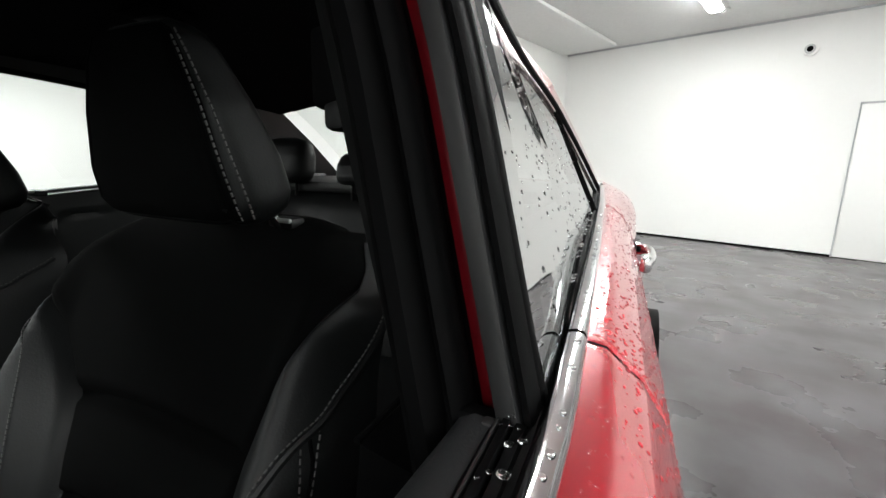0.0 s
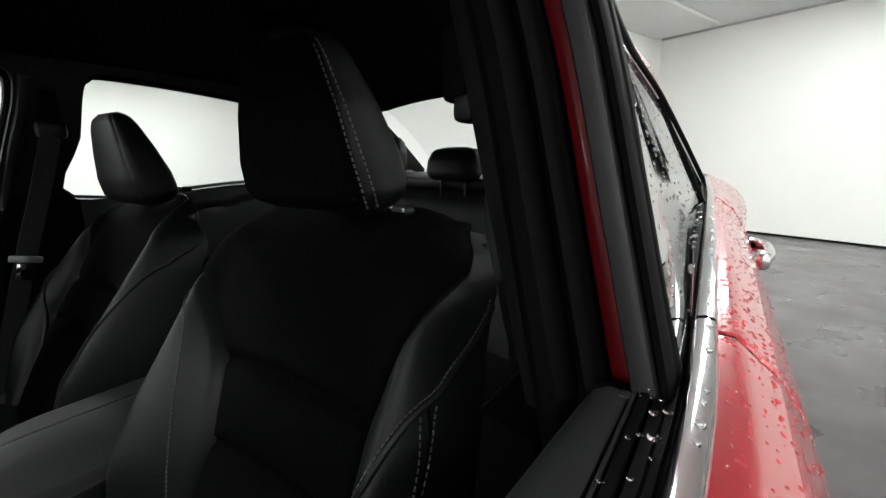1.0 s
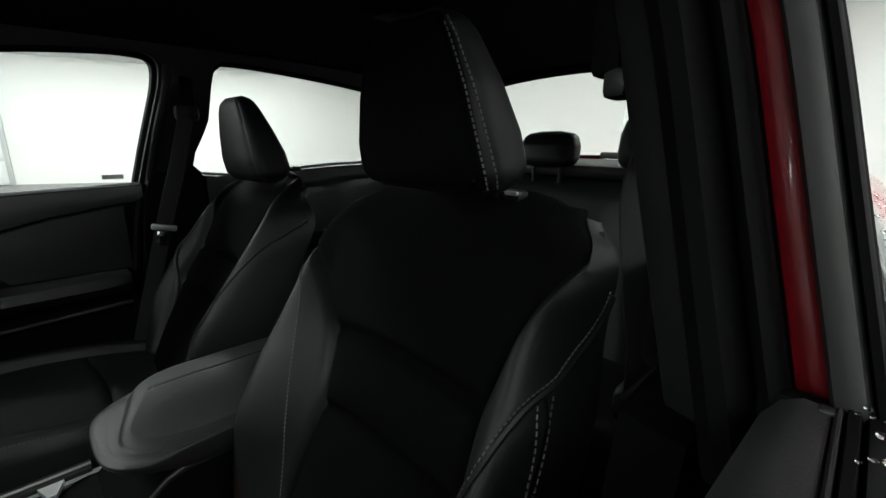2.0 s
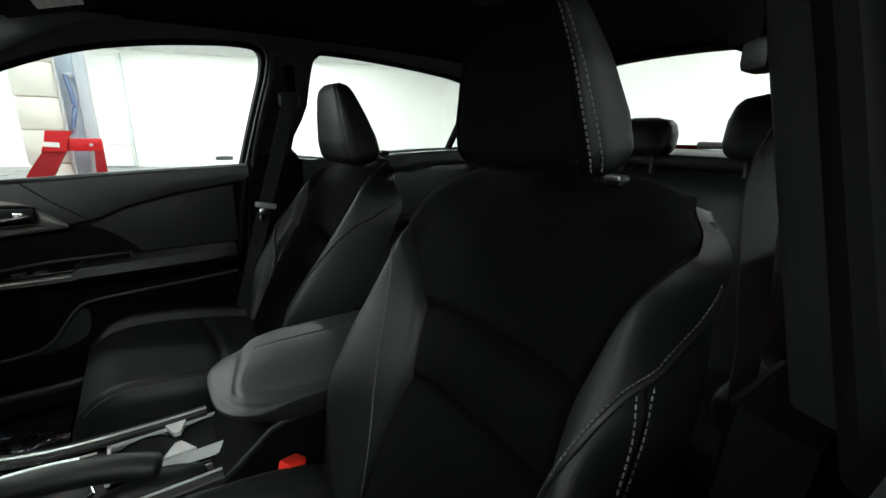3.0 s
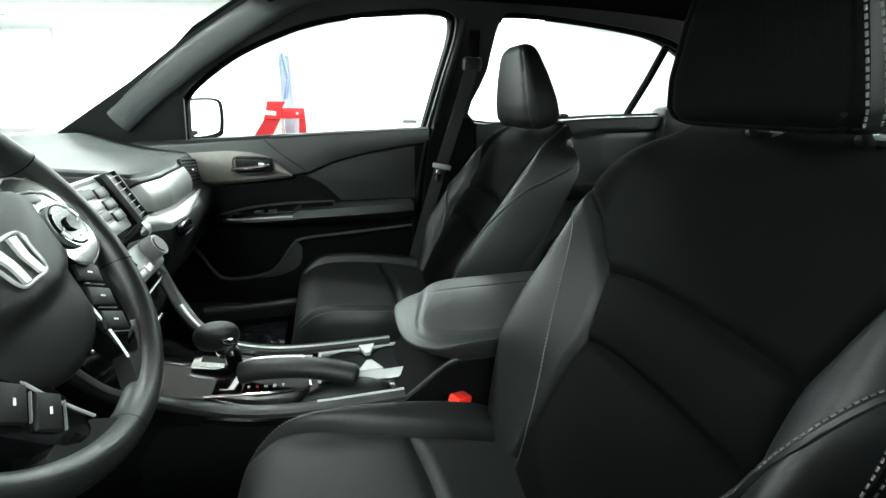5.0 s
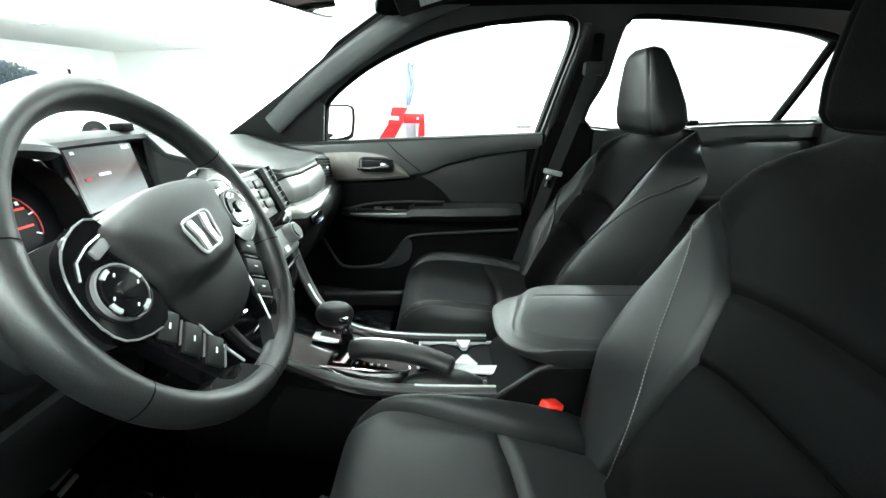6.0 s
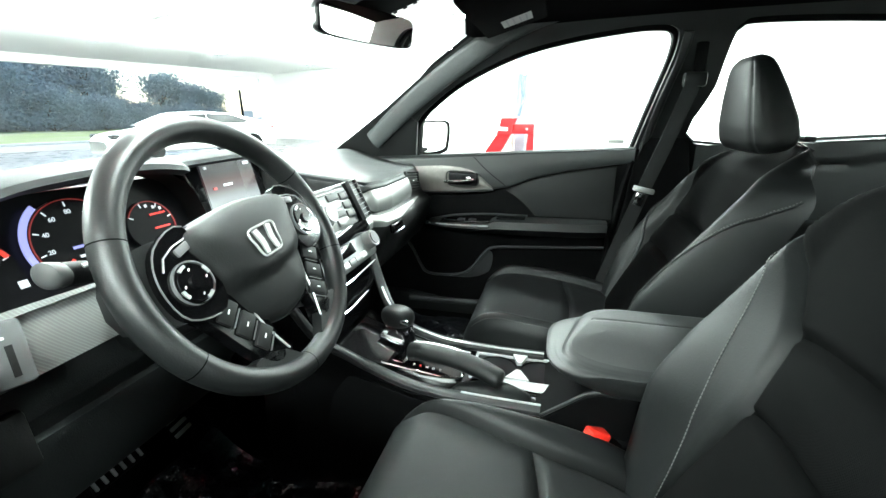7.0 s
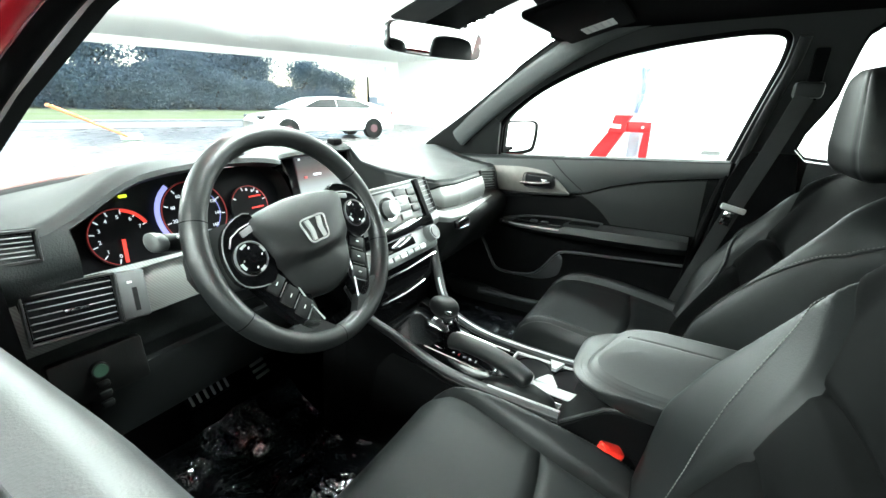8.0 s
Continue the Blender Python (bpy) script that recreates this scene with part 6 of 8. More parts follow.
    part("readout_arc", ring(BM(), G @ Vector((0.002, 0.002, 0.0085)), 0.046, 0.0007, 0.001, g3, 30, radians(-60), radians(60)), LITBLUE, s)
    f = dial("fuel_gauge", 0.118, -0.006, 0.043, 150, -30, 5, None, None, ["", ""])
    for dy in (0.012, -0.012):
        part("needle", box(BM(), G @ Vector((0.132, dy, 0.010)), (0.028, 0.003, 0.002), g3), LITRED, f, "lit red needle")
    for i in range(3):
        part("mark", box(BM(), G @ Vector((0.118 + 0.012 * i, 0.028 - 0.004 * i, 0.0085)), (0.004, 0.005, 0.001), g3), LITWHITE, f)
    part("warning_lamp", box(BM(), G @ Vector((-0.106, 0.053, 0.004)), (0.013, 0.0055, 0.004), g3, 0.002), LITYELLOW, cl, "lit yellow warning lamp")
    part("warning_lamp", box(BM(), G @ Vector((-0.085, -0.035, 0.008)), (0.010, 0.010, 0.002), g3), LITWHITE, cl)
    # centre display under its own hood
    D = Matrix.Translation((0.030, 0.990, 0.968)) @ pose(0, 0, 0, -12, 0, 0)
    d3 = D.to_3x3().to_4x4()
    dp = part("display", box(BM(), D @ Vector((0, 0.012, 0)), (0.215, 0.02, 0.135), d3, 0.006), PIANO, dash, "colour display with pale lower half")
    part("screen", box(BM(), D @ Vector((-0.004, 0.0, 0.0)), (0.158, 0.004, 0.112), d3), SCREEN, dp, "lit screen")
    part("screen_bar", box(BM(), D @ Vector((-0.02, -0.0035, 0.004)), (0.026, 0.002, 0.005), d3), LITWHITE, dp)
    part("screen_bar", box(BM(), D @ Vector((-0.06, -0.0035, 0.0)), (0.010, 0.002, 0.006), d3), LITDIM, dp)
    part("clock_bars", box(BM(), D @ Vector((0.055, -0.0035, 0.046)), (0.018, 0.002, 0.007), d3), LITWHITE, dp)
    part("clock_bars", box(BM(), D @ Vector((-0.070, -0.0035, 0.046)), (0.006, 0.002, 0.005), d3), LITWHITE, dp)
    def cheek(a, b):
        q = top((lerp(0.130, 0.20, a) + 0.665) / 1.365, 1.0)
        return Vector((q.x + 0.002 * b, q.y + 0.004, lerp(q.z - 0.008, 0.90, b)))
    part("display_cheek", grid(BM(), cheek, 40, 6), PLASTIC, dash, "dark wall beside the display", 60)
    part("display_ledge", grid(BM(), lambda a, b: Vector((lerp(-0.15, 0.175, a), lerp(0.985, 0.772, b), lerp(0.900, 0.957, b))), 8, 4), PLASTIC, dash)
    # centre stack: radio and climate, sloping towards the driver
    S = Matrix.Translation((CC, 0.745, 0.917)) @ pose(0, 0, 0, -24, 0, 0)
    s3 = S.to_3x3().to_4x4()
    ra = part("radio_panel", box(BM(), S @ Vector((0, 0.012, 0)), (0.37, 0.03, 0.108), s3, 0.012, 3), SASH, dash, "dark radio panel with silver knob and keys")
    part("fascia", box(BM(), S @ Vector((0, -0.004, -0.002)), (0.262, 0.006, 0.088), s3, 0.004), GREYSILVER, ra, "silver radio fascia")
    part("knob", disc(BM(), S @ Vector((0, -0.018, -0.004)), 0.021, 0.026, s3 @ pose(0, 0, 0, 90, 0, 0), 32, 0.019), GREYSILVER, ra, "round silver knob")
    part("knob_ring", ring(BM(), S @ Vector((0, -0.009, -0.004)), 0.026, 0.005, 0.006, s3 @ pose(0, 0, 0, 90, 0, 0), 32), PIANO, ra)
    for sx in (-1, 1):
        for i in range(4):
            part("key", box(BM(), S @ Vector((sx * 0.062, -0.009, 0.028 - 0.02 * i)), (0.046, 0.006, 0.016), s3, 0.002), GREYSILVER if i % 2 else TRIMGREY, ra)
        for i in range(3):
            part("key", box(BM(), S @ Vector((sx * 0.108, -0.009, 0.024 - 0.022 * i)), (0.034, 0.006, 0.018), s3, 0.002), SASH, ra)
    part("disc_slot", box(BM(), S @ Vector((0, -0.008, 0.037)), (0.13, 0.004, 0.004), s3), DIAL, ra)
    K = Matrix.Translation((CC, 0.706, 0.822)) @ pose(0, 0, 0, -30, 0, 0)
    k3 = K.to_3x3().to_4x4()
    ck = part("climate_panel", box(BM(), K @ Vector((0, 0.012, 0)), (0.335, 0.03, 0.066), k3, 0.014, 3), GREYSILVER, dash, "silver climate control panel")
    part("readout", box(BM(), K @ Vector((0, -0.0045, 0.010)), (0.13, 0.004, 0.026), k3, 0.002), PIANO, ck)
    for sx in (-1, 1):
        part("knob", disc(BM(), K @ Vector((sx * 0.135, -0.013, 0.004)), 0.022, 0.024, k3 @ pose(0, 0, 0, 90, 0, 0), 30, 0.020), GREYSILVER, ck, "round silver temperature knob")
        part("knob_face", disc(BM(), K @ Vector((sx * 0.135, -0.026, 0.004)), 0.016, 0.003, k3 @ pose(0, 0, 0, 90, 0, 0), 26), SASH, ck)
    for i in range(7):
        part("key", box(BM(), K @ Vector((-0.084 + 0.028 * i, -0.006, -0.017)), (0.024, 0.006, 0.013), k3, 0.002), SATIN if i % 3 == 0 else GREYSILVER, ck)
    part("stack_divider", box(BM(), (CC, 0.733, 0.864), (0.35, 0.03, 0.05), pose(0, 0, 0, -27, 0, 0), 0.008), PIANO, dash)
    # shelf bin below
    part("bin", slab(BM(), [(CC - 0.14, y, z) for y, z in ((0.76, 0.795), (0.715, 0.788), (0.695, 0.73), (0.71, 0.63), (0.86, 0.60), (0.95, 0.78))], (0.28, 0, 0)), PIANO, dash, "glossy black storage bin front")
    part("bin_line", sweep(BM(), [(CC - 0.14, 0.690, 0.778), (CC, 0.684, 0.776), (CC + 0.14, 0.690, 0.778)], 0.003, 0.003, 8), CHROME, dash)
    part("bin_line", sweep(BM(), [(CC - 0.09, 0.690, 0.716), (CC, 0.686, 0.714), (CC + 0.09, 0.690, 0.716)], 0.0028, 0.0028, 8), CHROME, dash)
    # rails running from the stack down to the console
    for sx in (-1, 1):
        pts = curve_points([(CC + sx * 0.172, 0.715, 0.79), (CC + sx * 0.150, 0.685, 0.72), (CC + sx * 0.115, 0.645, 0.67), (CC + sx * 0.097, 0.60, 0.636), (CC + sx * 0.095, 0.52, 0.609), (CC + sx * 0.095, 0.42, 0.599), (CC + sx * 0.095, 0.27, 0.597)], 6)
        part("console_rail", sweep(BM(), pts, 0.012, 0.009, 10, square=2.6), SASH, dash, "satin dark console edge rail")
        part("rail_bright", sweep(BM(), [p + Vector((-sx * 0.004, 0, 0.0085)) for p in pts[(8 if sx > 0 else 30):]], 0.0030, 0.0022, 6), SATIN, dash, "bright line on the rail")
        side = [p for p in pts[:20]]
        part("rail_skirt", grid(BM(), lambda a, b: side[round(a * (len(side) - 1))] + Vector((sx * 0.012 * b, 0.02 * b, -0.30 * b)), len(side) - 1, 4), DARK, dash)
    part("core", box(BM(), (0.018, 1.075, 0.76), (1.36, 0.10, 0.43)), DARK, dash)
    for sx in (-1, 1):
        part("side_core", box(BM(), (CX + sx * 0.705, 0.96, 0.68), (0.02, 0.34, 0.60)), DARK, dash)
    # start button and switches, left of the column
    kn = part("switch_plate", box(BM(), (-0.595, 0.806, 0.79), (0.11, 0.02, 0.07), pose(0, 0, 0, -6, 0, -4), 0.006), PLASTIC, dash)
    part("start_ring", ring(BM(), (-0.600, 0.793, 0.800), 0.0100, 0.002, 0.008, pose(0, 0, 0, 84, 0, 0), 28), SASH, kn)
    part("start_button", disc(BM(), (-0.600, 0.792, 0.800), 0.0090, 0.008, pose(0, 0, 0, 84, 0, 0), 24), GREENLIT, kn, "round green-lit push button")
    for i in range(3):
        part("switch", box(BM(), (-0.60, 0.794, 0.776 - 0.016 * i), (0.016, 0.008, 0.011), None, 0.003), PLASTIC, kn)
    part("hood_mirror_strip", box(BM(), (-0.32, 0.86, 1.0595), (0.05, 0.02, 0.003), pose(0, 0, 0, -2, 0, 0), 0.001), DARK, dash)
    part("phone_stub", box(BM(), (0.095, 1.00, 1.050), (0.03, 0.03, 0.016), None, 0.004), DARK, dash)
    part("knee_cover", box(BM(), (-0.40, 0.875, 0.70), (0.42, 0.06, 0.16), pose(0, 0, 0, 20, 0, 0), 0.02), DASHPAD, dash)
    return dash


build_dash()


def build_pedals():
    p = thing("pedal_set", (-0.3, 1.05, FLOOR_Z), "ribbed metal brake and accelerator pedals", "pedals")
    for c, s, m in (((-0.372, 0.98, 0.545), (0.095, 0.012, 0.05), pose(0, 0, 0, -35, 0, 0)), ((-0.222, 1.02, 0.512), (0.05, 0.012, 0.085), pose(0, 0, 0, -30, 0, 6))):
        q = part("pedal", box(BM(), c, s, m, 0.005), DARK, p, "pedal with bright metal ribs")
        M = Matrix.Translation(c) @ m
        n = 6 if s[0] > 0.08 else 5
        for i in range(n):
            if s[0] > 0.08:
                part("rib", box(BM(), M @ Vector((lerp(-s[0] / 2, s[0] / 2, (i + 0.5) / n), -0.008, 0)), (0.006, 0.005, s[2] * 0.8), m, 0.002), SATIN, q)
            else:
                part("rib", box(BM(), M @ Vector((0, -0.008, lerp(-s[2] / 2, s[2] / 2, (i + 0.5) / n))), (s[0] * 0.85, 0.005, 0.009), m, 0.002), SATIN, q)
        part("arm", sweep(BM(), [M @ Vector((0, 0.01, 0)), M @ Vector((0, 0.06, 0.10)), M @ Vector((0, 0.08, 0.25))], 0.008), DARK, q)
    # floor mats in clear wrapping
    def mat_sheet(x0, x1, y0, y1, z):
        def f(a, b):
            q = Vector((lerp(x0, x1, a), lerp(y0, y1, b), z))
            n1 = noise.noise(q * 9.0) * 0.018 + noise.noise(q * 24.0 + Vector((5, 1, 2))) * 0.008
            return q + Vector((0, 0, n1 + 0.012 + 0.07 * smooth01(0.86, 1.02, q.y)))
        return grid(BM(), f, 60, 60)
    solo("floor_mat", mat_sheet(-0.60, -0.16, 0.56, 0.98, FLOOR_Z + 0.016), CLEARFILM, "driver floor mat under crinkled clear plastic film", "floor mat", group="floor mats", smooth=60)
    solo("floor_mat", mat_sheet(0.22, 0.62, 0.54, 0.98, FLOOR_Z + 0.016), CLEARFILM, "passenger floor mat under crinkled clear plastic film", "floor mat", group="floor mats", smooth=60)


build_pedals()


# ---- centre console ----
def build_console():
    c = thing("centre_console", (CC, 0.3, FLOOR_Z), "black centre console with cup holders and gloss trim", "console")
    rings = []
    for y, hw, z in ((0.80, 0.165, 0.66), (0.70, 0.135, 0.655), (0.61, 0.105, 0.620), (0.52, 0.100, 0.592), (0.42, 0.100, 0.585), (0.30, 0.100, 0.583), (0.20, 0.100, 0.58), (0.08, 0.100, 0.575)):
        rings.append([Vector((CC + x, y, zz)) for x, zz in ((-hw - 0.030, 0.34), (-hw - 0.010, z - 0.06), (-hw + 0.002, z - 0.012), (hw - 0.002, z - 0.012), (hw + 0.010, z - 0.06), (hw + 0.030, 0.34))])
    part("body", loft(BM(), rings), DARK, c, "", 30)
    part("gloss_top", grid(BM(), lambda a, b: Vector((CC + (2 * a - 1) * 0.092, lerp(0.70, 0.23, b), table([0.2, 0.42, 0.52, 0.61, 0.70], [0.577, 0.580, 0.586, 0.612, 0.648], lerp(0.70, 0.23, b)))), 10, 24), PIANO, c, "glossy black console top")
    # rear box: sides rise from the cup holders to the armrest
    rings = [[Vector((CC + x, y, z)) for x, z in ((-0.100, 0.34), (-0.096, zt - 0.010), (-0.089, zt), (0.089, zt), (0.096, zt - 0.010), (0.100, 0.34))] for y, zt in ((0.285, 0.574), (0.262, 0.590), (0.225, 0.622), (0.195, 0.648), (0.17, 0.657), (-0.28, 0.668))]
    part("storage_box", loft(BM(), rings), DARK, c, "matte black storage box under the armrest", 30)
    part("box_edge", sweep(BM(), [Vector((CC - 0.094, y, z)) for y, z in ((0.275, 0.581), (0.225, 0.621), (0.195, 0.646), (0.17, 0.654), (0.0, 0.659))], 0.0035, 0.0035, 8), SASH, c)
    ar = thing("armrest_lid", (CC, 0.05, 0.66), "padded black leather armrest on the console", "armrest")

    # slices from the underside to the pad's top: height, front end, half width
    LEVELS = [(0.642, 0.180, 0.088), (0.648, 0.200, 0.096), (0.658, 0.226, 0.103), (0.668, 0.246, 0.108), (0.678, 0.260, 0.111), (0.685, 0.267, 0.1125), (0.690, 0.267, 0.113), (0.694, 0.260, 0.113),
              (0.698, 0.246, 0.113), (0.703, 0.230, 0.1125), (0.709, 0.217, 0.112), (0.716, 0.211, 0.111), (0.722, 0.206, 0.108), (0.726, 0.198, 0.103), (0.7285, 0.184, 0.094)]

    def lid(u, v):
        k = v * (len(LEVELS) - 1)
        z = soft(range(len(LEVELS)), [q[0] for q in LEVELS], k)
        yf = soft(range(len(LEVELS)), [q[1] for q in LEVELS], k)
        hw = soft(range(len(LEVELS)), [q[2] for q in LEVELS], k)
        a = 2 * math.pi * u
        cc, ss = math.cos(a), math.sin(a)
        x = hw * math.copysign(abs(cc) ** (0.62 if ss > 0 else 0.3), cc)
        y = yf - 0.085 + 0.085 * ss ** 0.9 if ss > 0 else yf - 0.085 - (yf + 0.185) * abs(ss) ** 0.3
        near, up = smooth01(0.055, -0.085, x), smooth01(0.690, 0.700, z)
        if ss > 0:
            y += (0.258 - yf) * 0.75 * near * up * ss
        return Vector((CC + x, y, z - 0.022 * smooth01(0.692, 0.726, z) * smooth01(0.040, -0.11, x)))

    def lid_top(u, v):
        """The pad's upper face, with its seam sunk in."""
        p, c = lid(u, 1.0), Vector((CC, lid(u, 1.0).y * 0.75 - 0.01, 0.7285))
        q = c.lerp(p, v)
        drop = 0.022 * smooth01(0.040, -0.11, q.x - CC)
        return Vector((q.x, q.y, 0.7285 + 0.003 * (1 - v * v) - drop - 0.0022 * math.exp(-((q.x - 0.022) / 0.0022) ** 2)))
    part("pad", grid(BM(), lid, 120, 60, True), LEATHER_TOPLIT, ar, "", 60)
    part("pad_top", grid(BM(), lid_top, 120, 40, True), LEATHER_TOPLIT, ar, "", 60)
    part("underside", slab(BM(), [lid(i / 120, 0.0) for i in range(120)], (0, 0, -0.001)), LEATHER, ar)
    part("seam", sweep(BM(), [Vector((0.022, y, table([-0.26, 0.0, 0.17, 0.185], [0.7275, 0.7285, 0.7272, 0.7255], y))) for y in np.linspace(-0.25, 0.182, 40)], 0.0009, 0.0009, 6), DARK, ar)
    # cup holders with bright frame
    ch = thing("cup_holder", (0.02, 0.32, 0.58), "twin cup holder with chrome frame", "cup holder")
    x0, x1, y0, y1, z = -0.030, 0.068, 0.224, 0.418, 0.590
    fr = BM()
    for a, b, w in (((x0 + 0.004, y0), (x1, y0), 0.004), ((x1, y0), (x1, y1), 0.0042), ((x1, y1), (x0, y1), 0.0035)):
        sweep(fr, [(a[0], a[1], z), (b[0], b[1], z)], w, 0.004, 8, square=3)
    part("bright_frame", fr, BRIGHT, ch, "chrome frame")
    part("near_strip", slab(BM(), [(x0 - 0.014, y0 + 0.004, z - 0.006), (x0 + 0.004, y0 + 0.004, z + 0.002), (x0 + 0.004, 0.365, z + 0.002), (x0 - 0.010, 0.365, z - 0.006)], (0, 0, 0.003)), BRIGHT, ch, "broad chrome strip")
    wells = BM()
    for y in (0.275, 0.368):
        grid(wells, lambda a, b, y=y: Vector((0.019 + 0.043 * math.cos(2 * math.pi * a) * lerp(1, 0.85, b), y + 0.043 * math.sin(2 * math.pi * a) * lerp(1, 0.85, b), z + 0.001 - 0.07 * b)), 28, 5, True)
    part("well", wells, PIANO, ch, "gloss black cup wells")
    part("well_plate", box(BM(), (0.019, 0.321, z - 0.004), (0.094, 0.190, 0.003)), DIAL, ch)
    for sx, w in ((-1, 0.024), (1, 0.016)):
        part("divider", slab(BM(), [(0.019 + sx * 0.014, 0.321 - 0.005, z + 0.002), (0.019 + sx * 0.046, 0.321 - w, z + 0.002), (0.019 + sx * 0.046, 0.321 + w, z + 0.002), (0.019 + sx * 0.014, 0.321 + 0.005, z + 0.002)], (0, 0, 0.008)), BRIGHT, ch, "chrome cup divider")
    # gear selector
    g = thing("gear_selector", (0.0, 0.55, 0.58), "automatic gear lever with black leather knob", "gear lever")
    part("plate", slab(BM(), [(x, y, 0.580 + 0.09 * (y - 0.437)) for x, y in ((-0.046, 0.437), (0.050, 0.437), (0.060, 0.52), (0.066, 0.66), (-0.056, 0.66), (-0.054, 0.60), (-0.054, 0.47))], (0, 0, 0.014)), PIANO, g, "glossy black selector plate")
    part("plate_edge", sweep(BM(), curve_points([(-0.030, 0.436, 0.594), (-0.046, 0.437, 0.594), (-0.0545, 0.47, 0.597), (-0.0545, 0.53, 0.6025), (-0.054, 0.60, 0.609), (-0.054, 0.64, 0.6125)], 5), 0.0034, 0.0026, 8), CHROME, g, "chrome edge of the plate")
    part("plate_edge", sweep(BM(), curve_points([(0.050, 0.432, 0.597), (0.058, 0.52, 0.600), (0.062, 0.60, 0.616), (0.064, 0.645, 0.632)], 4), 0.0032, 0.003, 8), CHROME, g)
    part("gate", slab(BM(), [(0.018, 0.545, 0.604), (0.060, 0.545, 0.604), (0.062, 0.640, 0.630), (0.010, 0.640, 0.630)], (0, 0, 0.005)), CHROME, g, "chrome gate plate")
    part("slot", slab(BM(), [(0.030, 0.552, 0.6065), (0.046, 0.552, 0.6065), (0.046, 0.628, 0.6275), (0.026, 0.628, 0.6275)], (0, 0, 0.005)), DIAL, g)
    part("gate_side", slab(BM(), [(-0.046, 0.560, 0.606), (0.012, 0.552, 0.606), (0.004, 0.575, 0.612), (-0.046, 0.585, 0.614)], (0, 0, 0.004)), CHROME, g)
    part("shaft", sweep(BM(), [(0.038, 0.575, 0.60), (0.022, 0.572, 0.640), (0.010, 0.574, 0.672)], 0.015, 0.017, 12), PIANO, g)
    part("collar", sweep(BM(), [(0.010, 0.576, 0.664), (0.006, 0.576, 0.674)], 0.019, 0.024, 16), CHROME, g)

    def knob(u, v):
        a, t = 2 * math.pi * u, math.pi * (v - 0.5)
        r = math.cos(t) ** 0.6
        return Vector((-0.003 + 0.026 * r * math.cos(a) - 0.006 * math.sin(t), 0.586 + 0.038 * r * math.sin(a) - 0.002 * math.sin(t), 0.697 + 0.027 * math.sin(t)))
    part("knob", grid(BM(), knob, 32, 16, True), COVER, g, "black leather knob", 70)
    part("knob_button", box(BM(), (-0.028, 0.562, 0.697), (0.008, 0.02, 0.014), None, 0.003), CHROME, g)
    part("knob_band", sweep(BM(), [(-0.003, 0.606, 0.700), (0.0, 0.604, 0.688), (0.003, 0.597, 0.678)], 0.012, 0.002, 8), CHROME, g)
    for i, ch_ in enumerate("PRNDS"):
        letters(ch_, 0.0085, Matrix.Translation((-0.036, 0.540 - 0.0145 * i, 0.6046 - 0.0013 * i)) @ pose(0, 0, 0, 3, 0, -90), REDMARK if ch_ == "R" else WHITEMARK, g, "gate_letter")
    # hand brake
    b = thing("hand_brake", (-0.045, 0.42, 0.58), "black leather hand brake lever beside the selector", "hand brake")
    pts = curve_points([(-0.018, 0.552, 0.624), (-0.022, 0.52, 0.630), (-0.032, 0.46, 0.631), (-0.044, 0.40, 0.624), (-0.052, 0.370, 0.617), (-0.058, 0.346, 0.609)], 10)
    part("lever", sweep(BM(), pts, 0.022, 0.019, 20, taper=lambda t: max(0.05, min(1.0, (1 - (max(0.0, t - 0.88) / 0.12) ** 2) ** 0.5 if t < 1 else 0.05))), LEATHER, b, "", 70)
    part("lever_line", sweep(BM(), [q + Vector((0.010, 0, 0.017)) for q in pts[2:24]], 0.0034, 0.0022, 8), BRIGHT, b, "chrome strip along the lever")
    part("boot", loft(BM(), [[Vector((xx + w * math.cos(a), yy + d * math.sin(a), z)) for a in np.linspace(0, 2 * math.pi, 20, False)] for w, d, xx, yy, z in ((0.030, 0.085, -0.070, 0.37, 0.578), (0.028, 0.075, -0.069, 0.365, 0.592), (0.016, 0.04, -0.064, 0.36, 0.602))]), LEATHER, b, "", 70)


build_console()


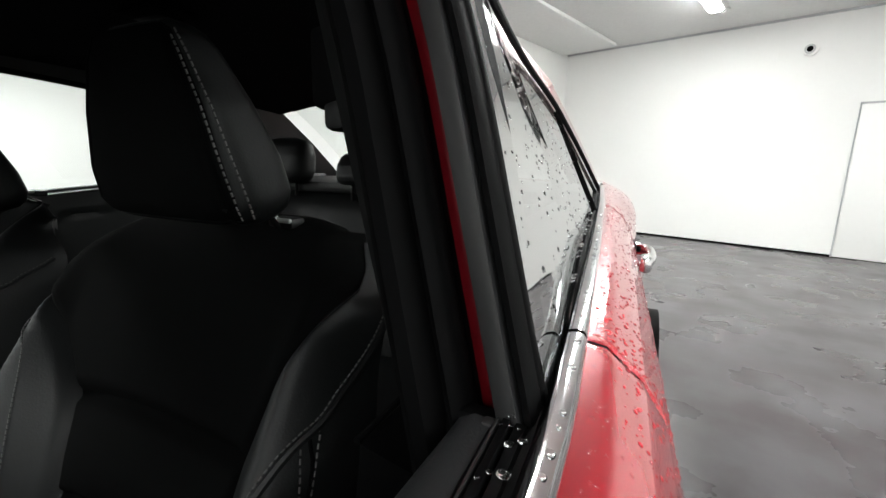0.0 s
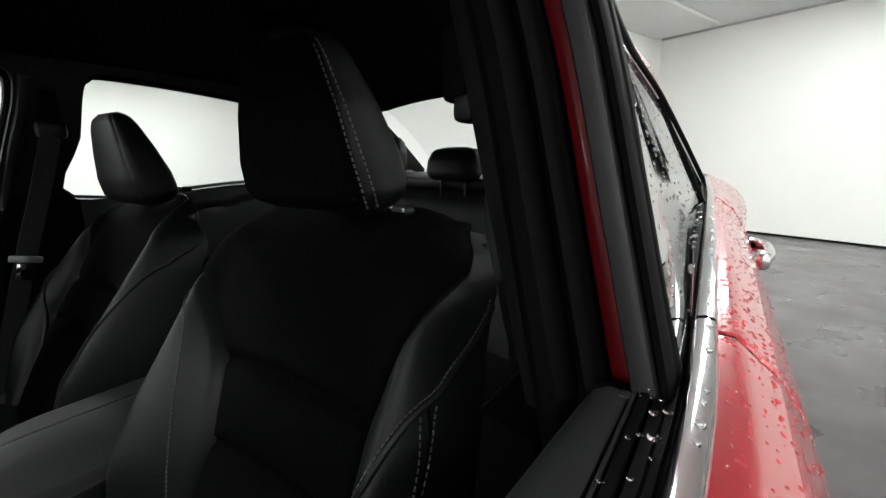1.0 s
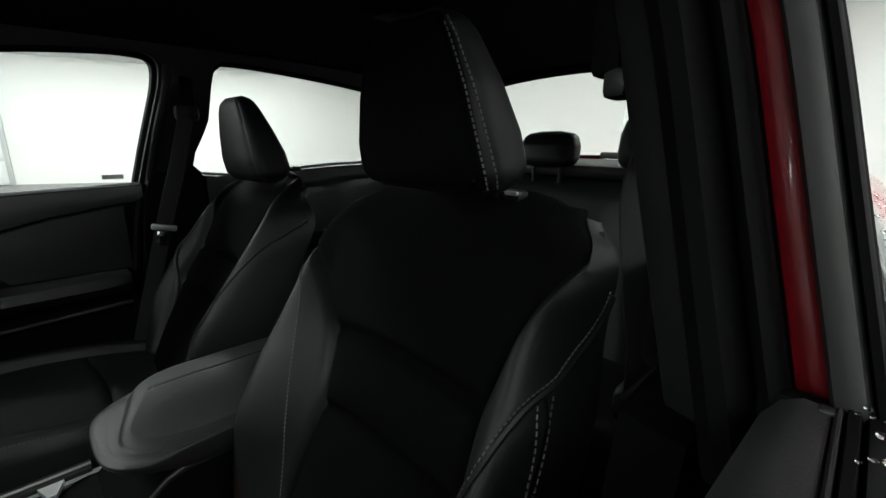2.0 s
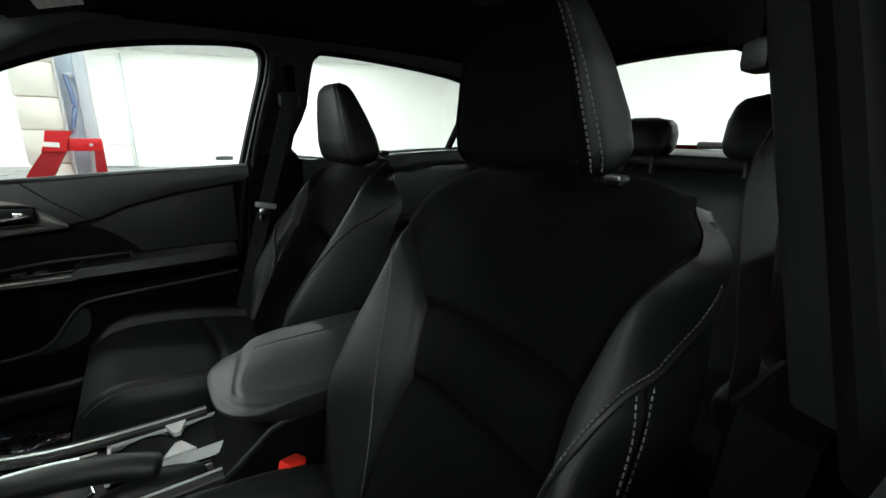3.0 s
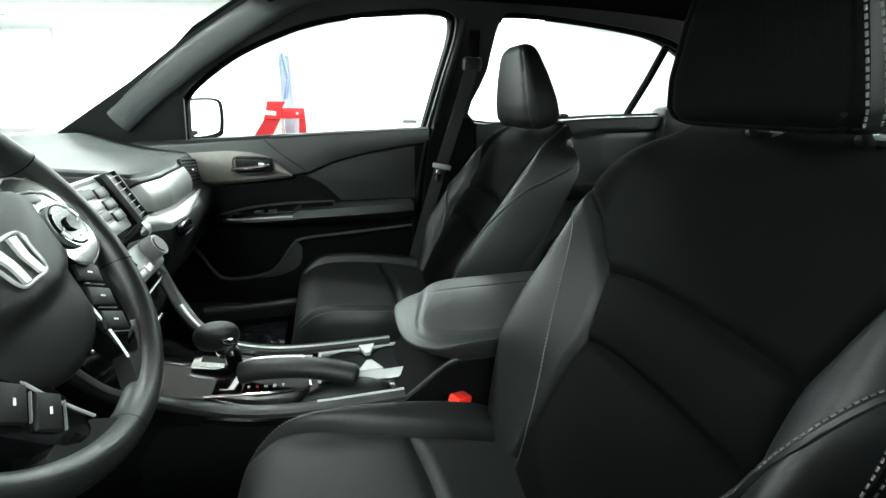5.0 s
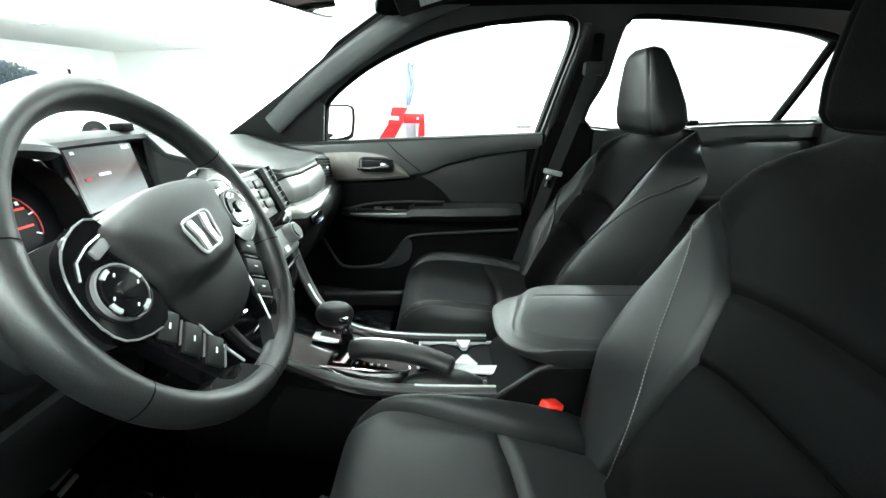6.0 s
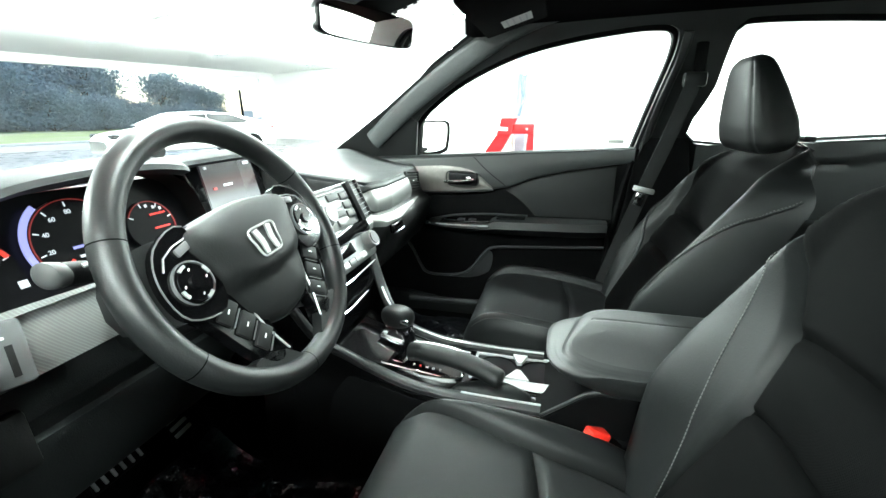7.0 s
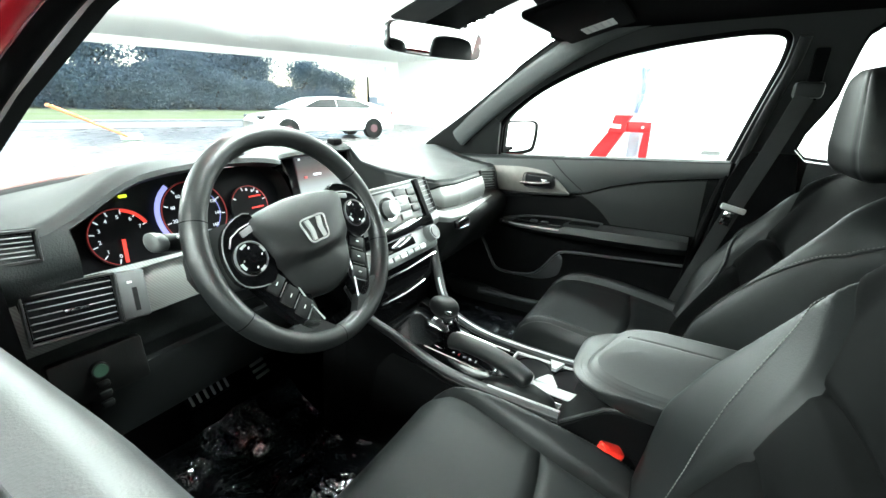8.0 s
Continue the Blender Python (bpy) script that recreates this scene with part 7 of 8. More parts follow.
# ---- passenger door ----
def build_doors():
    d = thing("door_card", (0.72, 0.4, 0.45), "closed front passenger door with black trim panel", "car door", "car doors")

    def sill(y):
        return table([-0.03, 0.04, 0.4, 0.79, 0.95], [1.014, 1.012, 0.996, 0.974, 0.968], y)

    def seam(y):
        return table([0.0, 0.10, 0.24, 0.354, 0.432, 0.50, 0.58, 0.73, 0.92], [0.968, 0.957, 0.935, 0.906, 0.873, 0.862, 0.850, 0.836, 0.83], y)

    def upper(a, b):
        y = lerp(0.92, 0.035, a)
        z = lerp(sill(y) - 0.004, seam(y), b)
        d = (z - seam(y))
        x = 0.695 + 0.012 * smooth01(0.03, 0.0, b) - 0.004 * math.sin(math.pi * b) + 0.006 * (1 - min(1.0, d / 0.006)) ** 2
        return Vector((x, y, z))

    def lower(a, b):
        y = lerp(0.92, 0.035, a)
        z = lerp(seam(y), 0.38, b ** 1.3)
        d = seam(y) - z
        x = 0.700 + 0.006 * (1 - min(1.0, d / 0.008)) ** 2 - 0.006 * smooth01(0.0, 0.1, d) + 0.012 * smooth01(0.5, 0.42, z)
        return Vector((x, y, z))
    part("upper_pad", grid(BM(), upper, 80, 40), DOORTRIM, d, "soft grained upper door pad", 50)
    # lower panel is near-black: shade below the armrest is in its colour
    part("panel", grid(BM(), lower, 80, 60), DARK, d, "grained door panel, near-black with shade in its colour", 50)
    part("seam_thread", sweep(BM(), [Vector((0.6945, y, seam(y) + 0.004)) for y in np.linspace(0.44, 0.04, 40)], 0.0012, 0.0012, 6), TRIMGREY, d, "pale seam along the pad")
    part("pad_joint", sweep(BM(), curve_points([(0.6925, 0.556, 0.978), (0.6905, 0.506, 0.930), (0.692, 0.442, 0.880)], 6), 0.0016, 0.0016, 6), DIAL, d)
    part("sill_top", sweep(BM(), [Vector((0.712, y, sill(y) - 0.006)) for y in np.linspace(0.92, 0.035, 20)], 0.018, 0.009, 10), DASHPAD, d, "soft upper edge")
    part("outer_fill", slab(BM(), [(0.722, y, z) for y, z in ((0.92, 0.38), (0.92, 0.962), (0.4, 0.985), (0.035, 1.002), (0.035, 0.38))], (0.07, 0, 0)), DARK, d)
    # leather insert below the seam
    def insert(a, b):
        y = lerp(lerp(0.440, 0.335, b), 0.085, a)
        return Vector((0.690 - 0.006 * math.sin(math.pi * b) * math.sin(math.pi * a), y, lerp(seam(y) - 0.006, 0.778, b)))
    part("insert", grid(BM(), insert, 30, 20), COVER, d, "black leather door insert", 60)
    part("stitching", stitches([insert(a, 0.0) + Vector((-0.004, 0, 0.004)) for a in np.linspace(0, 1, 40)], 0.003, 0.004, 0.0007, 0.001, (-1, 0, 0)), SASH, d)
    # trim strip and inner handle
    def strip(a, b):
        y = lerp(0.83, 0.482, a)
        hi = table([0.48, 0.50, 0.53, 0.56, 0.60, 0.66, 0.83], [0.869, 0.888, 0.914, 0.932, 0.942, 0.947, 0.940], y)
        lo = table([0.48, 0.60, 0.83], [0.866, 0.858, 0.850], y)
        return Vector((0.682 - 0.006 * math.sin(math.pi * b) - 0.03 * smooth01(0.72, 0.86, y), y, lerp(hi, lo, b)))
    part("trim_strip", grid(BM(), strip, 24, 10), BROWNTRIM, d, "grey-brown satin trim strip", 60)
    part("strip_edge", sweep(BM(), [strip(a, 1.02) for a in np.linspace(0, 1, 16)], 0.004, 0.004, 8), SASH, d)
    hd = part("handle_cup", box(BM(), (0.672, 0.588, 0.903), (0.016, 0.106, 0.046), pose(0, 0, 0, 2, 0, 0), 0.012, 3), DIAL, d, "recessed inner handle with chrome lever")
    part("cup_rim", sweep(BM(), curve_points([(0.667, 0.643, 0.926), (0.667, 0.59, 0.929), (0.667, 0.543, 0.922), (0.667, 0.535, 0.886), (0.667, 0.59, 0.879), (0.667, 0.640, 0.884)], 4, True), 0.0022, 0.0022, 8, (1, 0, 0), True), SASH, hd)
    part("lever", sweep(BM(), curve_points([(0.661, 0.652, 0.894), (0.655, 0.62, 0.896), (0.654, 0.58, 0.898), (0.660, 0.548, 0.902)], 4), 0.007, 0.006, 10), CHROME, hd, "chrome pull lever")
    part("lock_pin", box(BM(), (0.659, 0.566, 0.906), (0.008, 0.02, 0.014), None, 0.004), CHROME, hd)
    # armrest with switches
    rings = []
    for y, w, zt, t in ((0.735, 0.010, 0.738, 0.02), (0.70, 0.035, 0.748, 0.028), (0.62, 0.060, 0.753, 0.036), (0.49, 0.070, 0.757, 0.040), (0.47, 0.074, 0.768, 0.052), (0.33, 0.080, 0.772, 0.055), (0.16, 0.078, 0.775, 0.055), (0.10, 0.06, 0.773, 0.05)):
        rings.append([Vector((x, y, z)) for x, z in ((0.71, zt), (0.695 - w * 0.6, zt + 0.002), (0.695 - w * 0.95, zt - 0.003), (0.692 - w, zt - t * 0.5), (0.70 - w * 0.7, zt - t), (0.71, zt - t * 1.3))])
    ar = part("armrest", loft(BM(), rings), COVER, d, "black padded door armrest", 45)
    part("switch_plate", box(BM(), (0.657, 0.575, 0.757), (0.045, 0.18, 0.006), pose(0, 0, 0, -2, 0, 0), 0.003), PIANO, ar)
    for y in (0.55, 0.59):
        part("switch", box(BM(), (0.654, y, 0.7615), (0.02, 0.026, 0.006), pose(0, 0, 0, -2, 0, 0), 0.003), SASH, ar)
    part("pull_cup", box(BM(), (0.665, 0.415, 0.773), (0.04, 0.10, 0.008), pose(0, 0, 0, -2, 0, 0), 0.004), DARK, ar)
    part("rear_edge", sweep(BM(), curve_points([(0.690, 0.72, 0.746), (0.688, 0.62, 0.768), (0.688, 0.50, 0.777), (0.690, 0.36, 0.776)], 5), 0.004, 0.004, 8), TRIMGREY, ar)
    part("armrest_line", sweep(BM(), [(0.698 - w * 1.05, y, z) for y, w, z in ((0.715, 0.024, 0.738), (0.66, 0.050, 0.742), (0.58, 0.064, 0.745), (0.49, 0.070, 0.748))], 0.0032, 0.003, 8), SATIN, ar)
    # map pocket: a raised lip
    lip = curve_points([(0.688, 0.81, 0.66), (0.684, 0.785, 0.625), (0.678, 0.752, 0.565), (0.674, 0.725, 0.540), (0.668, 0.66, 0.538), (0.664, 0.585, 0.552), (0.660, 0.545, 0.585), (0.658, 0.50, 0.645), (0.660, 0.46, 0.664), (0.668, 0.30, 0.672), (0.676, 0.10, 0.682)], 6)
    part("pocket_lip", sweep(BM(), lip, 0.0055, 0.005, 10), TRIMGREY, d, "grey pocket edge")

    def ramp(a, b):
        p = lip[round(lerp(24, 47, a))]
        w = math.sin(math.pi * min(1.0, a * 1.15)) ** 0.8
        return Vector((p.x + 0.012 * b, p.y - 0.060 * b * w, p.z - 0.006 - 0.012 * b * w))
    part("pocket_ramp", grid(BM(), ramp, 23, 6), TRIMGREY, d, "grey sloping wall of the pocket", 60)

    def pocket(a, b):
        p = lip[round(a * (len(lip) - 1))]
        return Vector((p.x + 0.014, p.y, lerp(p.z, 0.42, b)))
    # pocket front carries that shade too, as a near-black colour
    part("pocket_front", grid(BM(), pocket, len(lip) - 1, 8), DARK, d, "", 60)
    part("speaker_rail", sweep(BM(), [(0.668, 0.80, 0.43), (0.662, 0.6, 0.435), (0.664, 0.45, 0.44)], 0.01, 0.012, 8), TRIMGREY, d)
    part("door_edge", sweep(BM(), [on_side(0.030, 1.01, 1, -0.002), Vector((0.700, 0.055, 0.90)), Vector((0.695, 0.085, 0.72)), Vector((0.69, 0.10, 0.45))], 0.012, 0.012, 8), RUBBER, d)
    part("sash_strip", sweep(BM(), curve_points([on_side(-0.045, 1.325, 1, 0.0), on_side(-0.038, 1.26, 1, 0.0), on_side(-0.016, 1.165, 1, 0.0), on_side(0.012, 1.02, 1, 0.0), Vector((0.700, 0.03, 0.95))], 6), 0.013, 0.010, 10), SASH, d, "dark satin strip along the window edge")
    part("label", box(BM(), on_side(0.09, 1.03, 1, 0.046), (0.002, 0.05, 0.014), pose(0, 0, 0, 0, -20, 0)), LABEL, d, "small pale sticker on the window")
    part("sail_cover", slab(BM(), [on_side(y, z, 1, -0.004) for y, z in ((0.93, 0.965), (0.93, 1.085), (0.80, 1.135), (0.752, 1.094), (0.775, 0.976))], (0.012, 0, 0)), PLASTIC, d)
    # pillar lining between the doors
    bp = thing("pillar_lining", (0.70, -0.05, 0.40), "black lower centre pillar lining", "car trim", "pillar linings")
    part("cover", loft(BM(), [[Vector((x, y, z)) for x, y in ((x0, ya), (x0 + 0.05, ya + 0.01), (x0 + 0.05, yb - 0.01), (x0, yb))] for x0, ya, yb, z in ((0.675, 0.075, -0.14, 0.42), (0.67, 0.06, -0.13, 0.75), (0.688, 0.035, -0.125, 0.96), (0.692, 0.006, -0.110, 1.045))]), DARK, bp)
    copy = thing("pillar_lining", (-0.64, -0.05, 0.40), "black lower centre pillar lining", "car trim", "pillar linings")
    part("cover", loft(BM(), [[Vector((mirror_x(x), y, z)) for x, y in ((x0, ya), (x0 + 0.05, ya + 0.01), (x0 + 0.05, yb - 0.01), (x0, yb))] for x0, ya, yb, z in ((0.715, 0.02, -0.14, 0.42), (0.712, 0.0, -0.13, 0.75), (0.718, -0.02, -0.125, 0.93))]), HEADLINER, copy)
    part("joint", sweep(BM(), [Vector((mirror_x(0.715), -0.02, 0.932)), Vector((mirror_x(0.715), -0.12, 0.932))], 0.003), DARK, copy)
    # rear doors inside
    for sign in (1, -1):
        r = thing("door_card", ((0.70 if sign > 0 else mirror_x(0.70)), -0.5, 0.45), "closed rear door with black trim panel", "car door", "car doors")
        def rp(a, b, sign=sign):
            y = lerp(-0.135, -0.95, a)
            z = lerp(table([-1.0, -0.13], [1.052, 1.022], y), 0.40, b)
            seam = table([-0.95, -0.6, -0.3, -0.13], [1.0, 0.985, 0.95, 0.91], y)
            x = 0.702 - 0.010 * smooth01(seam - 0.006, seam + 0.004, z) + 0.012 * math.exp(-((z - seam) / 0.004) ** 2)
            return Vector((x if sign > 0 else mirror_x(x), y, z))
        part("panel", grid(BM(), rp, 40, 50), DOORTRIM, r, "grained black rear door panel", 50)
        xx = 0.66 if sign > 0 else mirror_x(0.66)
        part("armrest", box(BM(), (xx, -0.5, 0.78), (0.08, 0.5, 0.06), None, 0.02, 3), LEATHER, r)
        part("inner_handle", box(BM(), (xx + sign * 0.03, -0.28, 0.90), (0.02, 0.09, 0.03), None, 0.008), CHROME, r)


build_doors()


# ---- mirrors, visors, roof fittings ----
def build_mirrors():
    m = thing("rear_view_mirror", (-0.02, 0.62, 1.36), "black rear-view mirror on the windscreen", "mirror")
    c = Vector((-0.012, 0.612, 1.269))
    M = Matrix.Translation(c) @ pose(0, 0, 0, 6, 1, -24) @ Matrix.Diagonal((0.93, 1, 0.80, 1))
    out = curve_points([(-0.115, 0, 0.030), (-0.06, 0, 0.036), (0.06, 0, 0.036), (0.115, 0, 0.030), (0.12, 0, 0.0), (0.112, 0, -0.028), (0.05, 0, -0.034), (-0.05, 0, -0.034), (-0.112, 0, -0.028), (-0.12, 0, 0.0)], 4, True)
    part("casing", loft(BM(), [[M @ Vector((p.x * k, y, p.z * k)) for p in out] for k, y in ((0.55, 0.042), (0.92, 0.028), (1.0, 0.008), (1.0, 0.0), (0.965, -0.003))]), PIANO, m, "", 50)
    part("glass", loft(BM(), [[M @ Vector((p.x * 0.955, y, p.z * 0.93)) for p in out] for y in (-0.0035, -0.0045)]), MIRROR, m, "mirror glass", 50)
    part("stem", sweep(BM(), [M @ Vector((0.01, 0.035, 0.0)), Vector((-0.01, 0.64, 1.285)), Vector((0.01, 0.65, 1.335))], 0.014, 0.012, 10), DARK, m)
    bm = slab(BM(), [(0.01 + x, y, z) for x, y, z in ((-0.055, 0.70, 1.315), (0.055, 0.70, 1.315), (0.065, 0.50, 1.385), (-0.065, 0.50, 1.385))], (0, -0.03, -0.035))
    part("mount_cover", bm, DARK, m, "ribbed black sensor cover")
    for i in range(7):
        part("rib", box(BM(), (0.066, 0.655 - 0.02 * i, 1.297 + 0.007 * i), (0.004, 0.008, 0.03), pose(0, 0, 0, -19, 0, 0)), PLASTIC, m)
    # door mirror on the passenger side
    d = thing("door_mirror", (0.86, 0.78, 1.0), "wing mirror outside the passenger window", "mirror")
    C = Vector((0.955, 0.778, 1.028))
    Rm = Matrix.Translation(C) @ pose(0, 0, 0, 0, 0, -34)
    o = curve_points([(-0.085, 0, 0.055), (0.0, 0, 0.066), (0.075, 0, 0.062), (0.088, 0, 0.03), (0.08, 0, -0.03), (0.06, 0, -0.06), (-0.03, 0, -0.07), (-0.08, 0, -0.055), (-0.09, 0, 0)], 4, True)
    part("shell", loft(BM(), [[Rm @ Vector((p.x * k, y, p.z * k)) for p in o] for k, y in ((0.3, 0.10), (0.75, 0.075), (0.97, 0.03), (1.04, 0.0), (1.02, -0.006), (0.88, -0.003))]), DARK, d, "dark mirror shell", 60)
    part("glass", loft(BM(), [[Rm @ Vector((p.x * 0.87 - 0.004, y, p.z * 0.87 + 0.004)) for p in o] for y in (0.000, -0.006)]), MIRROR, d, "mirror glass", 60)
    part("foot", sweep(BM(), [(0.80, 0.84, 0.975), (0.87, 0.83, 0.978), (0.93, 0.82, 0.985)], 0.03, 0.014, 10), DARK, d)
    # sun visors
    VIS = pose(0, 0, 0, -16, 0, 0)
    for x0, x1 in ((0.10, 0.50), (-0.44, -0.06)):
        v = thing("sun_visor", ((x0 + x1) / 2, 0.42, 1.37), "dark folded sun visor against the roof lining", "sun visor", "sun visors")
        part("flap", box(BM(), ((x0 + x1) / 2, 0.405, 1.348), (x1 - x0, 0.17, 0.016), VIS, 0.007), HEADLINER, v)
        if x0 > 0:
            part("label", box(BM(), Vector((0.40, 0.405, 1.348)) + VIS @ Vector((0, -0.01, -0.0085)), (0.075, 0.075, 0.001), VIS), LABEL, v, "pale printed label")
            lb = BM()
            for i in range(4):
                box(lb, Vector((0.40, 0.405, 1.348)) + VIS @ Vector((0, 0.014 - 0.016 * i, -0.0094)), (0.06, 0.004, 0.0006), VIS)
            part("label_bars", lb, GREYPAINT, v)
    # roof lamp and overhead console
    l = thing("roof_lamp", (CX, -0.35, 1.41), "small dark interior roof lamp", "lamp")
    part("body", box(BM(), (CX, -0.35, 1.408), (0.12, 0.08, 0.014), None, 0.005), HEADLINER, l)
    part("lens", box(BM(), (CX, -0.35, 1.399), (0.08, 0.05, 0.006), None, 0.003), DARK, l)
    c = thing("roof_console", (CX, 0.36, 1.39), "dark overhead console behind the mirror", "console")
    part("body", box(BM(), (CX, 0.38, 1.392), (0.16, 0.14, 0.03), pose(0, 0, 0, 8, 0, 0), 0.012), HEADLINER, c)
    part("lens", box(BM(), (CX + 0.04, 0.37, 1.375), (0.05, 0.04, 0.004), pose(0, 0, 0, 8, 0, 0), 0.002), SASH, c)


build_mirrors()


# ---- in the hall and outside ----
def build_lift():
    l = thing("car_lift", (4.7, 0.7, 0), "red steel vehicle lift arm beside a pale post", "car lift")
    # pale panelled post: stacked sections with open joints
    part("post", box(BM(), (5.14, 1.03, 1.6), (0.20, 0.30, 3.2), None, 0.006), CREAM, l, "pale cream panelled post")
    edges = [0.10, 0.42, 0.75, 1.075, 1.38, 1.70, 2.05, 2.40, 2.80, 3.15]
    for z0, z1 in zip(edges, edges[1:]):
        part("section", box(BM(), (5.03, 1.03, (z0 + z1) / 2), (0.03, 0.325, z1 - z0 - 0.014), None, 0.005), CREAM, l)
    part("corner_strip", box(BM(), (5.03, 0.852, 1.6), (0.05, 0.024, 3.2), None, 0.004), GREYPAINT, l)
    part("column", box(BM(), (5.10, 0.665, 1.6), (0.16, 0.10, 3.2), None, 0.012), BLUEGREY, l, "pale blue-grey steel column")
    part("column_flange", box(BM(), (5.05, 0.610, 1.6), (0.05, 0.014, 3.2), None, 0.003), GREYPAINT, l)
    part("web", box(BM(), (5.16, 0.77, 1.6), (0.02, 0.16, 3.2), None, 0.003), PALEBLUE, l, "pale blue recessed web")
    part("bracket", box(BM(), (5.06, 0.765, 1.60), (0.06, 0.075, 0.05), None, 0.01), BLUEGREY, l)
    part("cable", sweep(BM(), curve_points([(5.02, 0.785, 1.60), (5.01, 0.765, 1.45), (5.02, 0.755, 1.30), (5.0, 0.775, 1.20), (5.02, 0.80, 1.10)], 6), 0.020), HOSE, l, "dull blue hose")
    # slanted arm: top box, then a leg that leans away
    part("slant_arm", slab(BM(), [(4.62, y, z) for y, z in ((0.972, 1.072), (0.784, 1.071), (0.827, 1.0), (0.844, 0.885), (1.03, 0.885), (1.004, 0.94))], (0.14, 0, 0)), LIFTRED, l, "red arm head")
    part("slant_leg", slab(BM(), [(4.645, y, z) for y, z in ((1.015, 0.895), (0.850, 0.895), (0.942, 0.727), (1.06, 0.50), (1.26, 0.50), (1.139, 0.714))], (0.11, 0, 0)), LIFTDARK, l, "red leaning leg with its shade in the colour")
    part("cross_arm", box(BM(), (4.70, 0.705, 0.945), (0.12, 0.258, 0.115), None, 0.008), LIFTRED, l, "red cross arm")
    part("leg", slab(BM(), [(4.65, y, z) for y, z in ((0.575, 0.895), (0.645, 0.895), (0.660, 0.733), (0.66, 0.45), (0.575, 0.45))], (0.10, 0, 0)), LIFTDARK, l, "red bracket with its shade in the colour")
    part("label", box(BM(), (4.616, 0.945, 0.948), (0.004, 0.11, 0.042), pose(0, 0, 0, 4, 0, 0)), LABEL, l, "pale sticker")
    part("bolt", disc(BM(), (4.636, 0.66, 0.945), 0.014, 0.012, pose(0, 0, 0, 0, 90, 0)), GREYPAINT, l)
    part("base_plate", box(BM(), (5.0, 0.9, 0.03), (0.6, 0.9, 0.06), None, 0.01), GREYPAINT, l)
    part("foot_post", box(BM(), (4.80, 0.95, 0.30), (0.14, 0.7, 0.5), None, 0.01), LIFTDARK, l)


build_lift()


def build_white_car():
    p = Vector((9.75, 10.75, 0.0))
    c = thing("parked_car", p, "white saloon car parked near the open doorway", "car")
    ang = math.atan2(-0.35, 0.94)
    R = Matrix.Translation(p) @ pose(0, 0, 0, 0, 0, math.degrees(ang))

    def hull(a, b):
        x = lerp(-2.3, 2.3, a)
        top = table([-2.3, -2.2, -1.2, -0.5, 2.1, 2.3], [0.55, 0.70, 0.86, 0.92, 0.95, 0.75], x)
        w = 2 * math.pi * b
        cc, ss = math.cos(w), math.sin(w)
        cc, ss = math.copysign(abs(cc) ** 0.35, cc), math.copysign(abs(ss) ** 0.4, ss)
        hw = table([-2.3, -2.0, 2.0, 2.3], [0.62, 0.86, 0.88, 0.7], x)
        return R @ Vector((x, hw * cc, (top + 0.22) / 2 + (top - 0.22) / 2 * ss))
    part("body", grid(BM(), hull, 40, 28, False, True), WHITEPAINT, c, "white car body", 50)

    def cabin(a, b):
        x = lerp(-1.25, 1.95, a)
        top = table([-1.25, -0.45, 0.3, 1.0, 1.95], [0.90, 1.22, 1.26, 1.21, 0.96], x)
        s = 2 * b - 1
        hw = lerp(0.80, 0.62, (top - 0.9) / 0.4)
        if abs(s) > 0.5:
            k = (abs(s) - 0.5) * 2
            return R @ Vector((x, math.copysign(lerp(hw, 0.84, k), s), lerp(top, 0.90, k)))
        return R @ Vector((x, s * 2 * hw, top + 0.03 * (1 - (2 * s) ** 2)))
    part("roof", grid(BM(), cabin, 30, 16), WHITEPAINT, c, "", 50)
    for sg in (-1, 1):
        for pts in (((-0.95, 0.95), (-0.42, 1.18), (0.14, 1.21), (0.14, 0.95)), ((0.16, 0.95), (0.16, 1.21), (0.85, 1.19), (1.35, 1.02), (1.25, 0.95))):
            bm = BM()
            slab(bm, [R @ Vector((x, sg * (lerp(0.842, 0.665, (z - 0.9) / 0.4)), z)) for x, z in pts], R.to_3x3() @ Vector((0, sg * 0.012, 0)))
            part("side_window", bm, DIAL, c, "dark side window")
        for x in (-1.45, 1.4):
            w = part("wheel", disc(BM(), R @ Vector((x, sg * 0.80, 0.32)), 0.32, 0.2, R.to_3x3().to_4x4() @ pose(0, 0, 0, 90, 0, 0), 28), RUBBER, c, "dark wheel")
            part("rim", disc(BM(), R @ Vector((x, sg * 0.905, 0.32)), 0.13, 0.012, R.to_3x3().to_4x4() @ pose(0, 0, 0, 90, 0, 0), 10), mat("rim_reddish", (0.055, 0.018, 0.026), 0.4, 0.3) if "rim_reddish" not in MATS else MATS["rim_reddish"], w, "reddish wheel rim")
    for sg in (-1, 1):
        part("head_lamp", box(BM(), R @ Vector((-2.12, sg * 0.62, 0.66)), (0.2, 0.3, 0.12), R.to_3x3().to_4x4(), 0.04), PIANO, c)
        part("tail_lamp", box(BM(), R @ Vector((2.2, sg * 0.6, 0.78)), (0.1, 0.3, 0.14), R.to_3x3().to_4x4(), 0.03), LIFTRED, c)


build_white_car()


